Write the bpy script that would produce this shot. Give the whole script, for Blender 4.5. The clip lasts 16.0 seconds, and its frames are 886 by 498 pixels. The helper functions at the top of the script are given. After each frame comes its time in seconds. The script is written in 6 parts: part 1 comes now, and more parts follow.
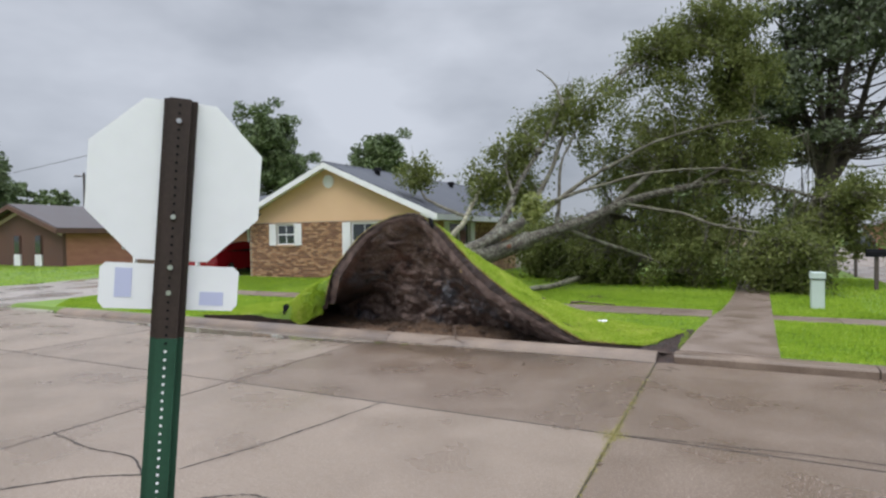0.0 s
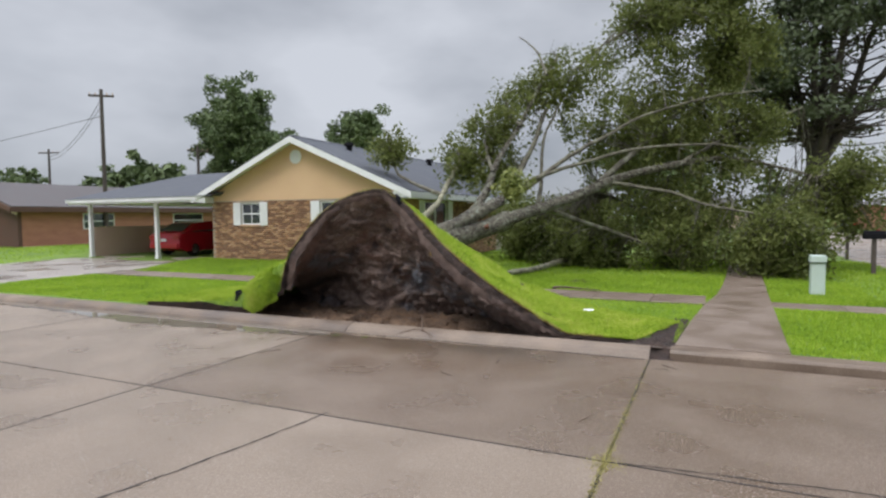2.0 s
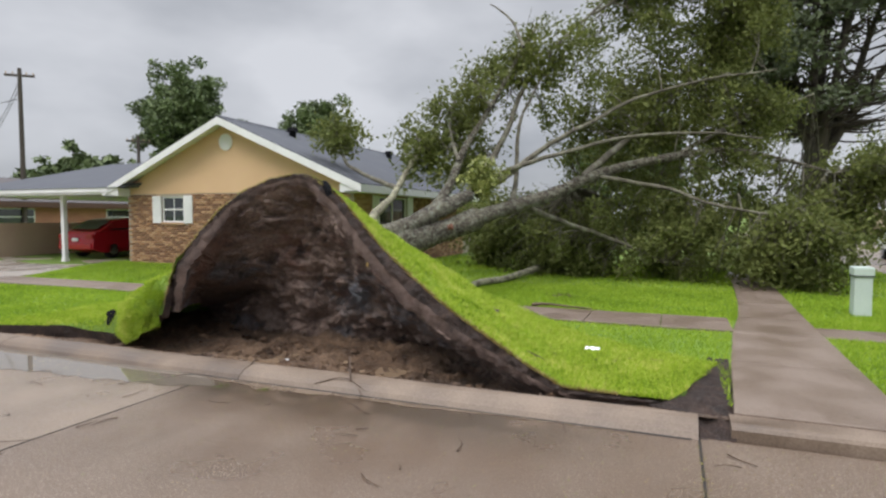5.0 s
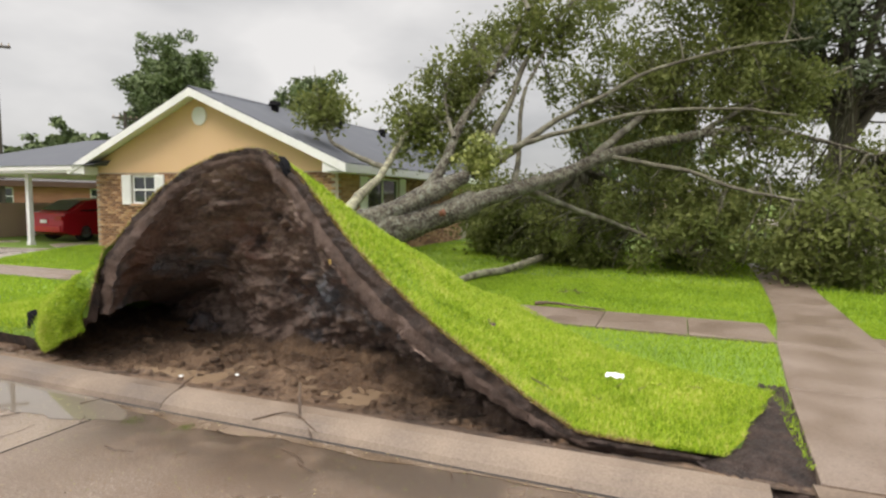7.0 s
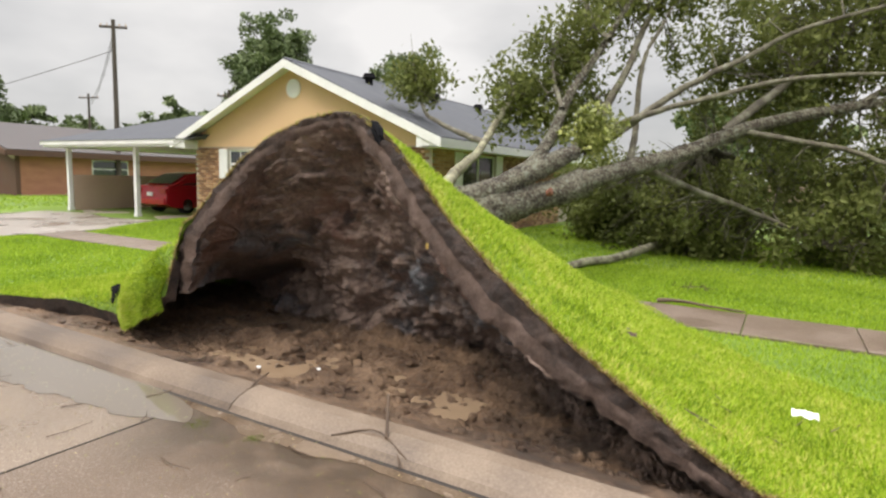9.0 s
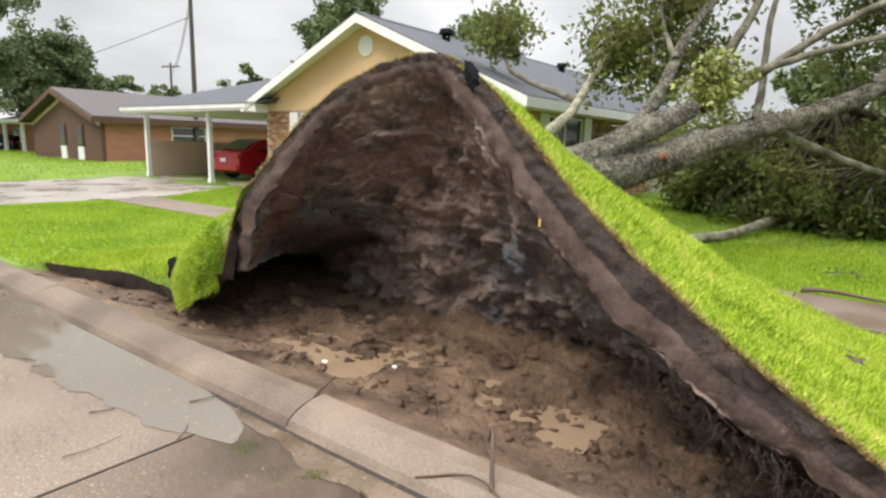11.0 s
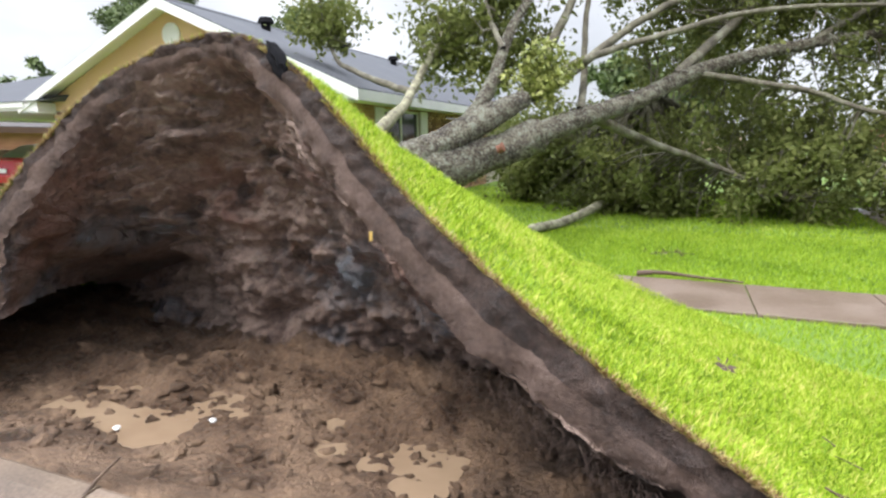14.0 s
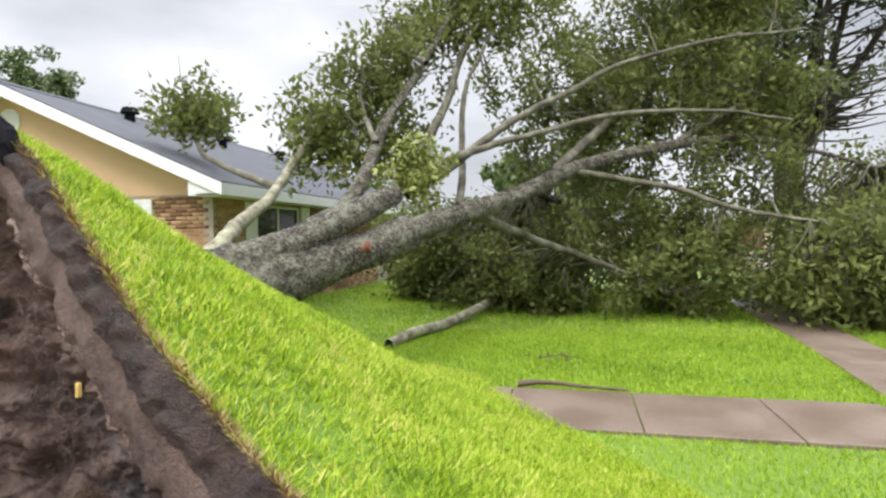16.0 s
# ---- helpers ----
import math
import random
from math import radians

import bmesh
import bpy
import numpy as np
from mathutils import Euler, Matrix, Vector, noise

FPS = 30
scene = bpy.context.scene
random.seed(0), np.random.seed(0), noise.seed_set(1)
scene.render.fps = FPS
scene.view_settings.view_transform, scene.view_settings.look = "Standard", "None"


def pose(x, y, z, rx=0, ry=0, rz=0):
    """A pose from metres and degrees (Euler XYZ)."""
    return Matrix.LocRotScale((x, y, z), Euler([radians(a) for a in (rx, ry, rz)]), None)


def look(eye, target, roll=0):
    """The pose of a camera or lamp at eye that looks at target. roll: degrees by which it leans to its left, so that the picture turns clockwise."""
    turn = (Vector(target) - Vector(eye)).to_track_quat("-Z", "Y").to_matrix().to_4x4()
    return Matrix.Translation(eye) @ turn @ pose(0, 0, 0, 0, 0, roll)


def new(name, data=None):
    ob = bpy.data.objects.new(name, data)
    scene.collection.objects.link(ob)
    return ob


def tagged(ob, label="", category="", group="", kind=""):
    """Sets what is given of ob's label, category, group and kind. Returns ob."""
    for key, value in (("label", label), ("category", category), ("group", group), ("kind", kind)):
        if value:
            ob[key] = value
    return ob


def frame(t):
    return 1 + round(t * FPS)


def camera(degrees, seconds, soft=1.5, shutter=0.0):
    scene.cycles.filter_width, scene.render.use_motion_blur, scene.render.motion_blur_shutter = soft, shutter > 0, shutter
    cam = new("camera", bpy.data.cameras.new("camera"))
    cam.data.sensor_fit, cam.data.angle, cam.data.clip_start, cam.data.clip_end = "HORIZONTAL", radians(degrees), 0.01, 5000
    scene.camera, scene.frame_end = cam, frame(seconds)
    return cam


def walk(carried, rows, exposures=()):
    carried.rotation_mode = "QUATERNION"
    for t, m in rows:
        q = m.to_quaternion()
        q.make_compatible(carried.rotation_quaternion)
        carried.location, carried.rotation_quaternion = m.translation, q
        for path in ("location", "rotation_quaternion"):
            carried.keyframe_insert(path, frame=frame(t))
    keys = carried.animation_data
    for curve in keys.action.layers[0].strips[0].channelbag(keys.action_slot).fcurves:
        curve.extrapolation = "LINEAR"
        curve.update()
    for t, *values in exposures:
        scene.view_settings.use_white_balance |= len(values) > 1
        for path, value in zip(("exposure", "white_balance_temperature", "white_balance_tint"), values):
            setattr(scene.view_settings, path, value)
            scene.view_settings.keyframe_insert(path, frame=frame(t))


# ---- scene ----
cam = camera(74.7, 16.0, 2.4)
PATH = [
    (0, (0.806, -9.084, 1.908), (-0.086, -7.295, 1.862), -0.7),
    (0.5, (0.68, -8.858, 1.909), (-0.35, -7.144, 1.877), -0.6),
    (1, (0.654, -8.545, 1.931), (-0.438, -6.87, 1.898), 0.0),
    (1.5, (0.526, -8.241, 1.892), (-0.434, -6.488, 1.834), -0.1),
    (2, (0.504, -7.867, 1.854), (-0.336, -6.055, 1.743), -0.5),
    (2.5, (0.378, -7.455, 1.83), (-0.359, -5.6, 1.712), -0.1),
    (3, (0.182, -7.094, 1.849), (-0.394, -5.18, 1.786), -0.7),
    (3.5, (0.06, -6.648, 1.793), (-0.605, -4.767, 1.94), 0.9),
    (4, (-0.151, -6.078, 1.772), (-0.903, -4.226, 1.844), -0.0),
    (4.5, (-0.266, -5.556, 1.76), (-0.97, -3.685, 1.69), 0.0),
    (5, (-0.429, -5.128, 1.794), (-1.167, -3.273, 1.685), 0.1),
    (7.5, (-0.915, -3.469, 1.83), (-1.661, -1.621, 1.653), 0.9),
    (8, (-1.088, -3.294, 1.788), (-1.86, -1.459, 1.601), 1.7),
    (8.5, (-1.314, -3.112, 1.791), (-2.16, -1.312, 1.576), 1.1),
    (9, (-1.431, -2.866, 1.757), (-2.435, -1.152, 1.518), 1.6),
    (9.2, (-1.469, -2.768, 1.767), (-2.522, -1.087, 1.515), 2.0),
    (11.3, (-2.43, -2.036, 1.654), (-3.652, -0.495, 1.293), 0.5),
    (11.5, (-2.562, -2.02, 1.649), (-3.823, -0.512, 1.279), -0.3),
    (12, (-2.773, -1.974, 1.626), (-4.141, -0.583, 1.182), 0.0),
    (12.5, (-2.803, -1.939, 1.615), (-4.107, -0.511, 1.105), 0.3),
    (13, (-2.756, -1.882, 1.627), (-3.886, -0.314, 1.11), -0.4),
    (13.5, (-2.613, -1.707, 1.637), (-3.587, -0.029, 1.15), -1.1),
    (14, (-2.473, -1.457, 1.675), (-3.21, 0.367, 1.315), -0.4),
    (14.5, (-2.44, -1.176, 1.67), (-2.9, 0.745, 1.354), -0.6),
    (15, (-2.335, -0.907, 1.668), (-2.784, 1.021, 1.386), -0.2),
    (15.5, (-2.294, -0.687, 1.683), (-2.768, 1.248, 1.509), -1.2),
    (16, (-2.276, -0.545, 1.711), (-2.716, 1.406, 1.668), -0.7),
]
walk(cam, [(t, look(eye, target, roll)) for t, eye, target, roll in PATH],
     [(0, -0.16, 6250, 10), (3, -0.15, 6450, 10), (3.5, -0.21, 6300, 10), (4, -0.26, 6200, 10), (5, -0.08, 6600, 10), (8, 0.25, 7300, 10), (9, 0.32, 7250, 10), (11.5, 0.47, 6900, 10),
      (12.5, 0.48, 6550, 10), (13.5, 0.74, 6300, 10), (14, 0.72, 6550, 10), (14.5, 0.72, 6700, 10), (15.5, 0.64, 6700, 10), (16, 0.56, 6700, 10)])

# ---- world, sun, exposure ----
world = bpy.data.worlds.new("overcast_sky")
scene.world = world
world.use_nodes = True
wn, wl = world.node_tree.nodes, world.node_tree.links
wn.clear()
w_out = wn.new("ShaderNodeOutputWorld")
w_bg = wn.new("ShaderNodeBackground")
w_sky = wn.new("ShaderNodeTexSky")
w_sky.sky_type, w_sky.sun_disc = "NISHITA", False
w_sky.sun_elevation, w_sky.sun_rotation = radians(55), radians(200)
w_dim = wn.new("ShaderNodeMix")
w_dim.data_type = "RGBA"
w_dim.blend_type = "MULTIPLY"
w_dim.inputs[0].default_value = 1.0
w_dim.inputs[7].default_value = (0.10, 0.10, 0.10, 1)
w_co = wn.new("ShaderNodeTexCoord")
w_map = wn.new("ShaderNodeMapping")
w_map.inputs["Scale"].default_value = (1.2, 1.2, 2.6)
w_map.inputs["Location"].default_value = (0.35, 0.1, 0.0)
w_noise = wn.new("ShaderNodeTexNoise")
w_noise.inputs["Scale"].default_value = 1.7
w_noise.inputs["Detail"].default_value = 5
w_noise.inputs["Roughness"].default_value = 0.5
w_ramp = wn.new("ShaderNodeValToRGB")
w_ramp.color_ramp.elements[0].position, w_ramp.color_ramp.elements[1].position = 0.33, 0.66
w_ramp.color_ramp.elements[0].color = (0.38, 0.405, 0.455, 1)
w_ramp.color_ramp.elements[1].color = (0.73, 0.755, 0.815, 1)
w_mix = wn.new("ShaderNodeMix")
w_mix.data_type = "RGBA"
w_mix.inputs[0].default_value = 0.93
wl.new(w_sky.outputs[0], w_dim.inputs[6])
wl.new(w_co.outputs["Generated"], w_map.inputs[0])
wl.new(w_map.outputs[0], w_noise.inputs[0])
wl.new(w_noise.outputs["Fac"], w_ramp.inputs[0])
wl.new(w_dim.outputs[2], w_mix.inputs[6])
wl.new(w_ramp.outputs[0], w_mix.inputs[7])
# An overcast sky is about three times as bright overhead as at the horizon.
w_sep = wn.new("ShaderNodeSeparateXYZ")
w_up = wn.new("ShaderNodeMapRange")
w_up.inputs[1].default_value, w_up.inputs[2].default_value = 0.36, 0.95
w_up.inputs[3].default_value, w_up.inputs[4].default_value = 1.0, 5.5
w_scale = wn.new("ShaderNodeVectorMath")
w_scale.operation = "SCALE"
wl.new(w_co.outputs["Generated"], w_sep.inputs[0])
wl.new(w_sep.outputs[2], w_up.inputs[0])
wl.new(w_mix.outputs[2], w_scale.inputs[0])
wl.new(w_up.outputs[0], w_scale.inputs["Scale"])
wl.new(w_scale.outputs[0], w_bg.inputs[0])
w_bg.inputs[1].default_value = 1.0
wl.new(w_bg.outputs[0], w_out.inputs[0])

sun = new("sun", bpy.data.lights.new("sun", "SUN"))
sun.data.energy, sun.data.angle, sun.data.color = 1.5, radians(25), (1.0, 0.95, 0.88)
sun.matrix_world = look((-6, -20, 30), (0, 0, 0))


# ---- materials ----
def mat_new(name, base=(0.5, 0.5, 0.5), rough=0.7, metal=0.0, spec=0.5):
    m = bpy.data.materials.new(name)
    m.use_nodes = True
    b = m.node_tree.nodes["Principled BSDF"]
    b.inputs["Base Color"].default_value = (*base, 1)
    b.inputs["Roughness"].default_value = rough
    b.inputs["Metallic"].default_value = metal
    b.inputs["Specular IOR Level"].default_value = spec
    return m


def varied(name, stops, scale=4.0, fine=40.0, rough=(0.6, 0.8), bump=0.3, dist=0.01, metal=0.0, stretch=(1, 1, 1),
           island=0.0, spec=0.5, fine_amount=0.35, detail=6.0, randomness=0.0, cells=0.0):
    """Colour from noise at two scales over a ramp, with matching bump; island adds a tone for each loose piece."""
    m = mat_new(name, metal=metal, spec=spec)
    n, l = m.node_tree.nodes, m.node_tree.links
    b = n["Principled BSDF"]
    co = n.new("ShaderNodeTexCoord")
    mp = n.new("ShaderNodeMapping")
    mp.inputs["Scale"].default_value = stretch
    geo = n.new("ShaderNodeNewGeometry")
    l.new(geo.outputs["Position"], mp.inputs[0])
    a = n.new("ShaderNodeTexNoise")
    a.inputs["Scale"].default_value, a.inputs["Detail"].default_value = scale, detail
    f = n.new("ShaderNodeTexNoise")
    f.inputs["Scale"].default_value, f.inputs["Detail"].default_value = fine, 4
    l.new(mp.outputs[0], a.inputs[0])
    l.new(mp.outputs[0], f.inputs[0])
    mix = n.new("ShaderNodeMix")
    mix.inputs[0].default_value = fine_amount
    l.new(a.outputs["Fac"], mix.inputs[2])
    l.new(f.outputs["Fac"], mix.inputs[3])
    fac = mix.outputs[0]
    for source, amount in ((geo.outputs["Random Per Island"], island),):
        if amount:
            s = n.new("ShaderNodeMath")
            s.operation = "MULTIPLY_ADD"
            s.inputs[1].default_value, s.inputs[2].default_value = amount, -amount / 2
            l.new(source, s.inputs[0])
            t = n.new("ShaderNodeMath")
            l.new(fac, t.inputs[0])
            l.new(s.outputs[0], t.inputs[1])
            fac = t.outputs[0]
    if randomness:
        oi = n.new("ShaderNodeObjectInfo")
        s = n.new("ShaderNodeMath")
        s.operation = "MULTIPLY_ADD"
        s.inputs[1].default_value, s.inputs[2].default_value = randomness, -randomness / 2
        l.new(oi.outputs["Random"], s.inputs[0])
        t = n.new("ShaderNodeMath")
        l.new(fac, t.inputs[0])
        l.new(s.outputs[0], t.inputs[1])
        fac = t.outputs[0]
    r = n.new("ShaderNodeValToRGB")
    els = r.color_ramp.elements
    while len(els) < len(stops):
        els.new(0.5)
    for e, (p, c) in zip(els, stops):
        e.position, e.color = p, (*c, 1)
    l.new(fac, r.inputs[0])
    l.new(r.outputs[0], b.inputs["Base Color"])
    rr = n.new("ShaderNodeMapRange")
    rr.inputs[1].default_value, rr.inputs[2].default_value = 0.35, 0.65
    rr.inputs[3].default_value, rr.inputs[4].default_value = rough
    l.new(a.outputs["Fac"], rr.inputs[0])
    l.new(rr.outputs[0], b.inputs["Roughness"])
    if bump:
        bu = n.new("ShaderNodeBump")
        bu.inputs["Strength"].default_value, bu.inputs["Distance"].default_value = bump, dist
        height = mix.outputs[0]
        if cells:
            # Clods or plates: two sizes of cells, warped by the noise.
            warp = n.new("ShaderNodeVectorMath")
            warp.operation = "MULTIPLY_ADD"
            warp.inputs[1].default_value = (0.35, 0.35, 0.35)
            l.new(f.outputs["Color"], warp.inputs[0])
            l.new(mp.outputs[0], warp.inputs[2])
            for size, gain in ((cells, 0.9), (cells * 2.7, 0.45)):
                vo = n.new("ShaderNodeTexVoronoi")
                vo.inputs["Scale"].default_value = size
                l.new(warp.outputs[0], vo.inputs[0])
                ad = n.new("ShaderNodeMath")
                ad.operation = "MULTIPLY_ADD"
                ad.inputs[1].default_value = -gain
                l.new(vo.outputs["Distance"], ad.inputs[0])
                l.new(height, ad.inputs[2])
                height = ad.outputs[0]
        l.new(height, bu.inputs["Height"])
        l.new(bu.outputs[0], b.inputs["Normal"])
    return m


def blend_in(m, colour, mask, rough=None):
    """Mixes a second colour (and gloss) into a material where mask is 1."""
    n, l = m.node_tree.nodes, m.node_tree.links
    b = n["Principled BSDF"]
    mix = n.new("ShaderNodeMix")
    mix.data_type = "RGBA"
    l.new(mask, mix.inputs[0])
    l.new(b.inputs["Base Color"].links[0].from_socket, mix.inputs[6])
    mix.inputs[7].default_value = (*colour, 1)
    l.new(mix.outputs[2], b.inputs["Base Color"])
    if rough is not None:
        mr = n.new("ShaderNodeMix")
        l.new(mask, mr.inputs[0])
        l.new(b.inputs["Roughness"].links[0].from_socket, mr.inputs[2])
        mr.inputs[3].default_value = rough
        l.new(mr.outputs[0], b.inputs["Roughness"])


def noise_mask(m, scale, lo, hi, offset=0.0, stretch=(1, 1, 1), detail=6):
    """A patchy mask from noise at world places."""
    n, l = m.node_tree.nodes, m.node_tree.links
    geo = n.new("ShaderNodeNewGeometry")
    mp = n.new("ShaderNodeMapping")
    mp.inputs["Location"].default_value = (offset, offset * 0.7, -offset)
    mp.inputs["Scale"].default_value = stretch
    l.new(geo.outputs["Position"], mp.inputs[0])
    a = n.new("ShaderNodeTexNoise")
    a.inputs["Scale"].default_value, a.inputs["Detail"].default_value = scale, detail
    a.inputs["Roughness"].default_value = 0.62
    l.new(mp.outputs[0], a.inputs[0])
    r = n.new("ShaderNodeMapRange")
    r.inputs[1].default_value, r.inputs[2].default_value = lo, hi
    l.new(a.outputs["Fac"], r.inputs[0])
    return r.outputs[0]


def times(m, *factors):
    n, l = m.node_tree.nodes, m.node_tree.links
    out = factors[0]
    for f in factors[1:]:
        t = n.new("ShaderNodeMath")
        t.operation = "MULTIPLY"
        l.new(out, t.inputs[0])
        if isinstance(f, float):
            t.inputs[1].default_value = f
        else:
            l.new(f, t.inputs[1])
        out = t.outputs[0]
    return out


def along(m, axis, a0, a1):
    """0 at a0, 1 at a1 along a world axis."""
    n, l = m.node_tree.nodes, m.node_tree.links
    geo, sep, r = n.new("ShaderNodeNewGeometry"), n.new("ShaderNodeSeparateXYZ"), n.new("ShaderNodeMapRange")
    r.interpolation_type = "SMOOTHSTEP"
    l.new(geo.outputs["Position"], sep.inputs[0])
    l.new(sep.outputs[axis], r.inputs[0])
    r.inputs[1].default_value, r.inputs[2].default_value = a0, a1
    return r.outputs[0]


def leafy(m, amount):
    """Lets some light through thin leaves and blades."""
    n, l = m.node_tree.nodes, m.node_tree.links
    b, out = n["Principled BSDF"], n["Material Output"]
    t, mx = n.new("ShaderNodeBsdfTranslucent"), n.new("ShaderNodeMixShader")
    l.new(b.inputs["Base Color"].links[0].from_socket, t.inputs[0])
    mx.inputs[0].default_value = amount
    l.new(b.outputs[0], mx.inputs[1])
    l.new(t.outputs[0], mx.inputs[2])
    l.new(mx.outputs[0], out.inputs[0])
    return m


M_ROAD = varied("road_concrete", [(0.3, (0.128, 0.090, 0.061)), (0.5, (0.190, 0.141, 0.102)), (0.7, (0.265, 0.210, 0.163))], scale=0.9, fine=120,
                rough=(0.22, 0.55), bump=0.7, dist=0.008, fine_amount=0.68, randomness=0.05, detail=9)
M_ROAD_DARK = varied("road_concrete_brown", [(0.3, (0.084, 0.055, 0.035)), (0.5, (0.132, 0.090, 0.061)), (0.7, (0.194, 0.146, 0.106))], scale=0.9, fine=120,
                     rough=(0.2, 0.5), bump=0.7, dist=0.008, fine_amount=0.68, randomness=0.05, detail=9)
# Pale aggregate showing, and the brown silt that the rain washed out of the pit.
for m in (M_ROAD, M_ROAD_DARK):
    blend_in(m, (0.42, 0.36, 0.30), times(m, noise_mask(m, 60, 0.57, 0.66, 3.0, detail=2), 0.75))
    blend_in(m, (0.085, 0.062, 0.048), times(m, noise_mask(m, 38, 0.57, 0.68, 11.0, detail=3), 0.65))
    blend_in(m, (0.098, 0.058, 0.032), times(m, along(m, 1, -3.0, -0.7), along(m, 0, -5.6, -4.4), along(m, 0, 0.2, -1.2),
                                                  noise_mask(m, 1.6, 0.36, 0.62, 5.0, (1, 0.45, 1)), 0.75), 0.3)
    blend_in(m, (0.050, 0.032, 0.018), times(m, along(m, 1, -1.15, -0.35), along(m, 0, -5.5, -4.8), along(m, 0, -0.3, -2.2),
                                                  noise_mask(m, 2.6, 0.30, 0.52, 9.0), 0.95), 0.30)
M_KERB = varied("kerb_concrete", [(0.34, (0.080, 0.054, 0.037)), (0.50, (0.150, 0.107, 0.075)), (0.66, (0.225, 0.170, 0.126))], scale=1.6, fine=60,
                rough=(0.38, 0.7), bump=0.4, dist=0.006, randomness=0.1)
M_WALK = varied("walk_concrete", [(0.3, (0.098, 0.068, 0.048)), (0.5, (0.165, 0.120, 0.091)), (0.72, (0.235, 0.185, 0.148))], scale=1.7, fine=95,
                rough=(0.3, 0.6), bump=0.5, dist=0.006, randomness=0.10, fine_amount=0.66, detail=9)
blend_in(M_WALK, (0.070, 0.050, 0.036), times(M_WALK, noise_mask(M_WALK, 26, 0.58, 0.70, 21.0, detail=4), 0.6))
M_DRIVE = varied("drive_concrete", [(0.3, (0.20, 0.17, 0.145)), (0.7, (0.34, 0.30, 0.265))], scale=0.7, fine=50, rough=(0.14, 0.45), bump=0.15)
M_LAWN = varied("lawn_soil_grass", [(0.3, (0.066, 0.118, 0.014)), (0.5, (0.120, 0.198, 0.020)), (0.7, (0.175, 0.265, 0.030))], scale=0.5, fine=30, rough=(0.7, 0.9),
                bump=0.8, dist=0.03, fine_amount=0.5)
M_GRASS = varied("grass_blades", [(0.15, (0.125, 0.215, 0.014)), (0.42, (0.30, 0.445, 0.027)), (0.66, (0.465, 0.585, 0.058)), (0.90, (0.72, 0.62, 0.22))], scale=1.6, fine=12,
                 rough=(0.45, 0.65), bump=0, island=0.62, spec=0.3)
leafy(M_GRASS, 0.35)
M_GRASS_LAWN = varied("lawn_blades", [(0.2, (0.115, 0.205, 0.014)), (0.45, (0.265, 0.41, 0.026)), (0.72, (0.405, 0.53, 0.052)), (0.96, (0.52, 0.50, 0.18))], scale=0.7, fine=7,
                      rough=(0.45, 0.65), bump=0, island=0.5, spec=0.3)
leafy(M_GRASS_LAWN, 0.35)
M_SOIL = varied("dark_wet_soil", [(0.33, (0.10, 0.068, 0.058)), (0.46, (0.21, 0.146, 0.120)), (0.56, (0.305, 0.22, 0.182)), (0.66, (0.36, 0.275, 0.232))], scale=2.2, fine=18,
                rough=(0.38, 0.8), bump=0.9, dist=0.03, detail=12, fine_amount=0.45, cells=11)
blend_in(M_SOIL, (0.18, 0.19, 0.215), noise_mask(M_SOIL, 0.9, 0.54, 0.66, 2.3), 0.3)
blend_in(M_SOIL, (0.23, 0.118, 0.086), times(M_SOIL, noise_mask(M_SOIL, 1.4, 0.55, 0.68, 7.7), 0.7))
blend_in(M_SOIL, (0.030, 0.024, 0.024), times(M_SOIL, noise_mask(M_SOIL, 3.2, 0.56, 0.66, 4.1), 0.75), 0.35)
M_EDGE = varied("torn_turf_soil", [(0.33, (0.070, 0.044, 0.034)), (0.5, (0.188, 0.124, 0.099)), (0.68, (0.28, 0.195, 0.158))], scale=4.0, fine=40, rough=(0.6, 0.9),
                bump=0.9, dist=0.04, detail=9, cells=20)
M_CRUMB = varied("crumbly_topsoil", [(0.35, (0.032, 0.019, 0.015)), (0.52, (0.088, 0.055, 0.043)), (0.68, (0.165, 0.108, 0.085))], scale=6, fine=38, rough=(0.6, 0.9),
                 bump=1.0, dist=0.05, detail=10, cells=14)
M_MUD = varied("wet_mud", [(0.34, (0.055, 0.032, 0.021)), (0.5, (0.185, 0.115, 0.072)), (0.66, (0.33, 0.215, 0.135))], scale=2.0, fine=26, rough=(0.25, 0.75),
               bump=0.9, dist=0.04, detail=9, cells=9)
# Patchily darker towards the back of the pit and towards its right end.
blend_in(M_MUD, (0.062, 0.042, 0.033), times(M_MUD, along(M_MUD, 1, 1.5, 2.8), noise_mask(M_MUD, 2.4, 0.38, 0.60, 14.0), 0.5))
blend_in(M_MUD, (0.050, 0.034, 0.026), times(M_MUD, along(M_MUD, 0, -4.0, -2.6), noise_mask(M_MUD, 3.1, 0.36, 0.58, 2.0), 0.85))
M_MUDWATER = varied("muddy_water", [(0.3, (0.25, 0.17, 0.11)), (0.7, (0.33, 0.24, 0.16))], scale=2, fine=6, rough=(0.03, 0.06), bump=0)
M_FILM = varied("brown_wet_silt", [(0.35, (0.085, 0.058, 0.038)), (0.65, (0.19, 0.14, 0.10))], scale=3, fine=40, rough=(0.08, 0.35), bump=0.3, dist=0.006)
M_WATER = mat_new("gutter_water", (0.15, 0.125, 0.10), 0.025)
M_BARK = varied("lichen_bark", [(0.40, (0.060, 0.046, 0.034)), (0.47, (0.16, 0.128, 0.094)), (0.54, (0.29, 0.262, 0.195)), (0.62, (0.47, 0.47, 0.36))], scale=5.0, fine=30,
                rough=(0.75, 0.95), bump=1.0, dist=0.08, stretch=(1.5, 0.6, 1.5), fine_amount=0.55, cells=13)
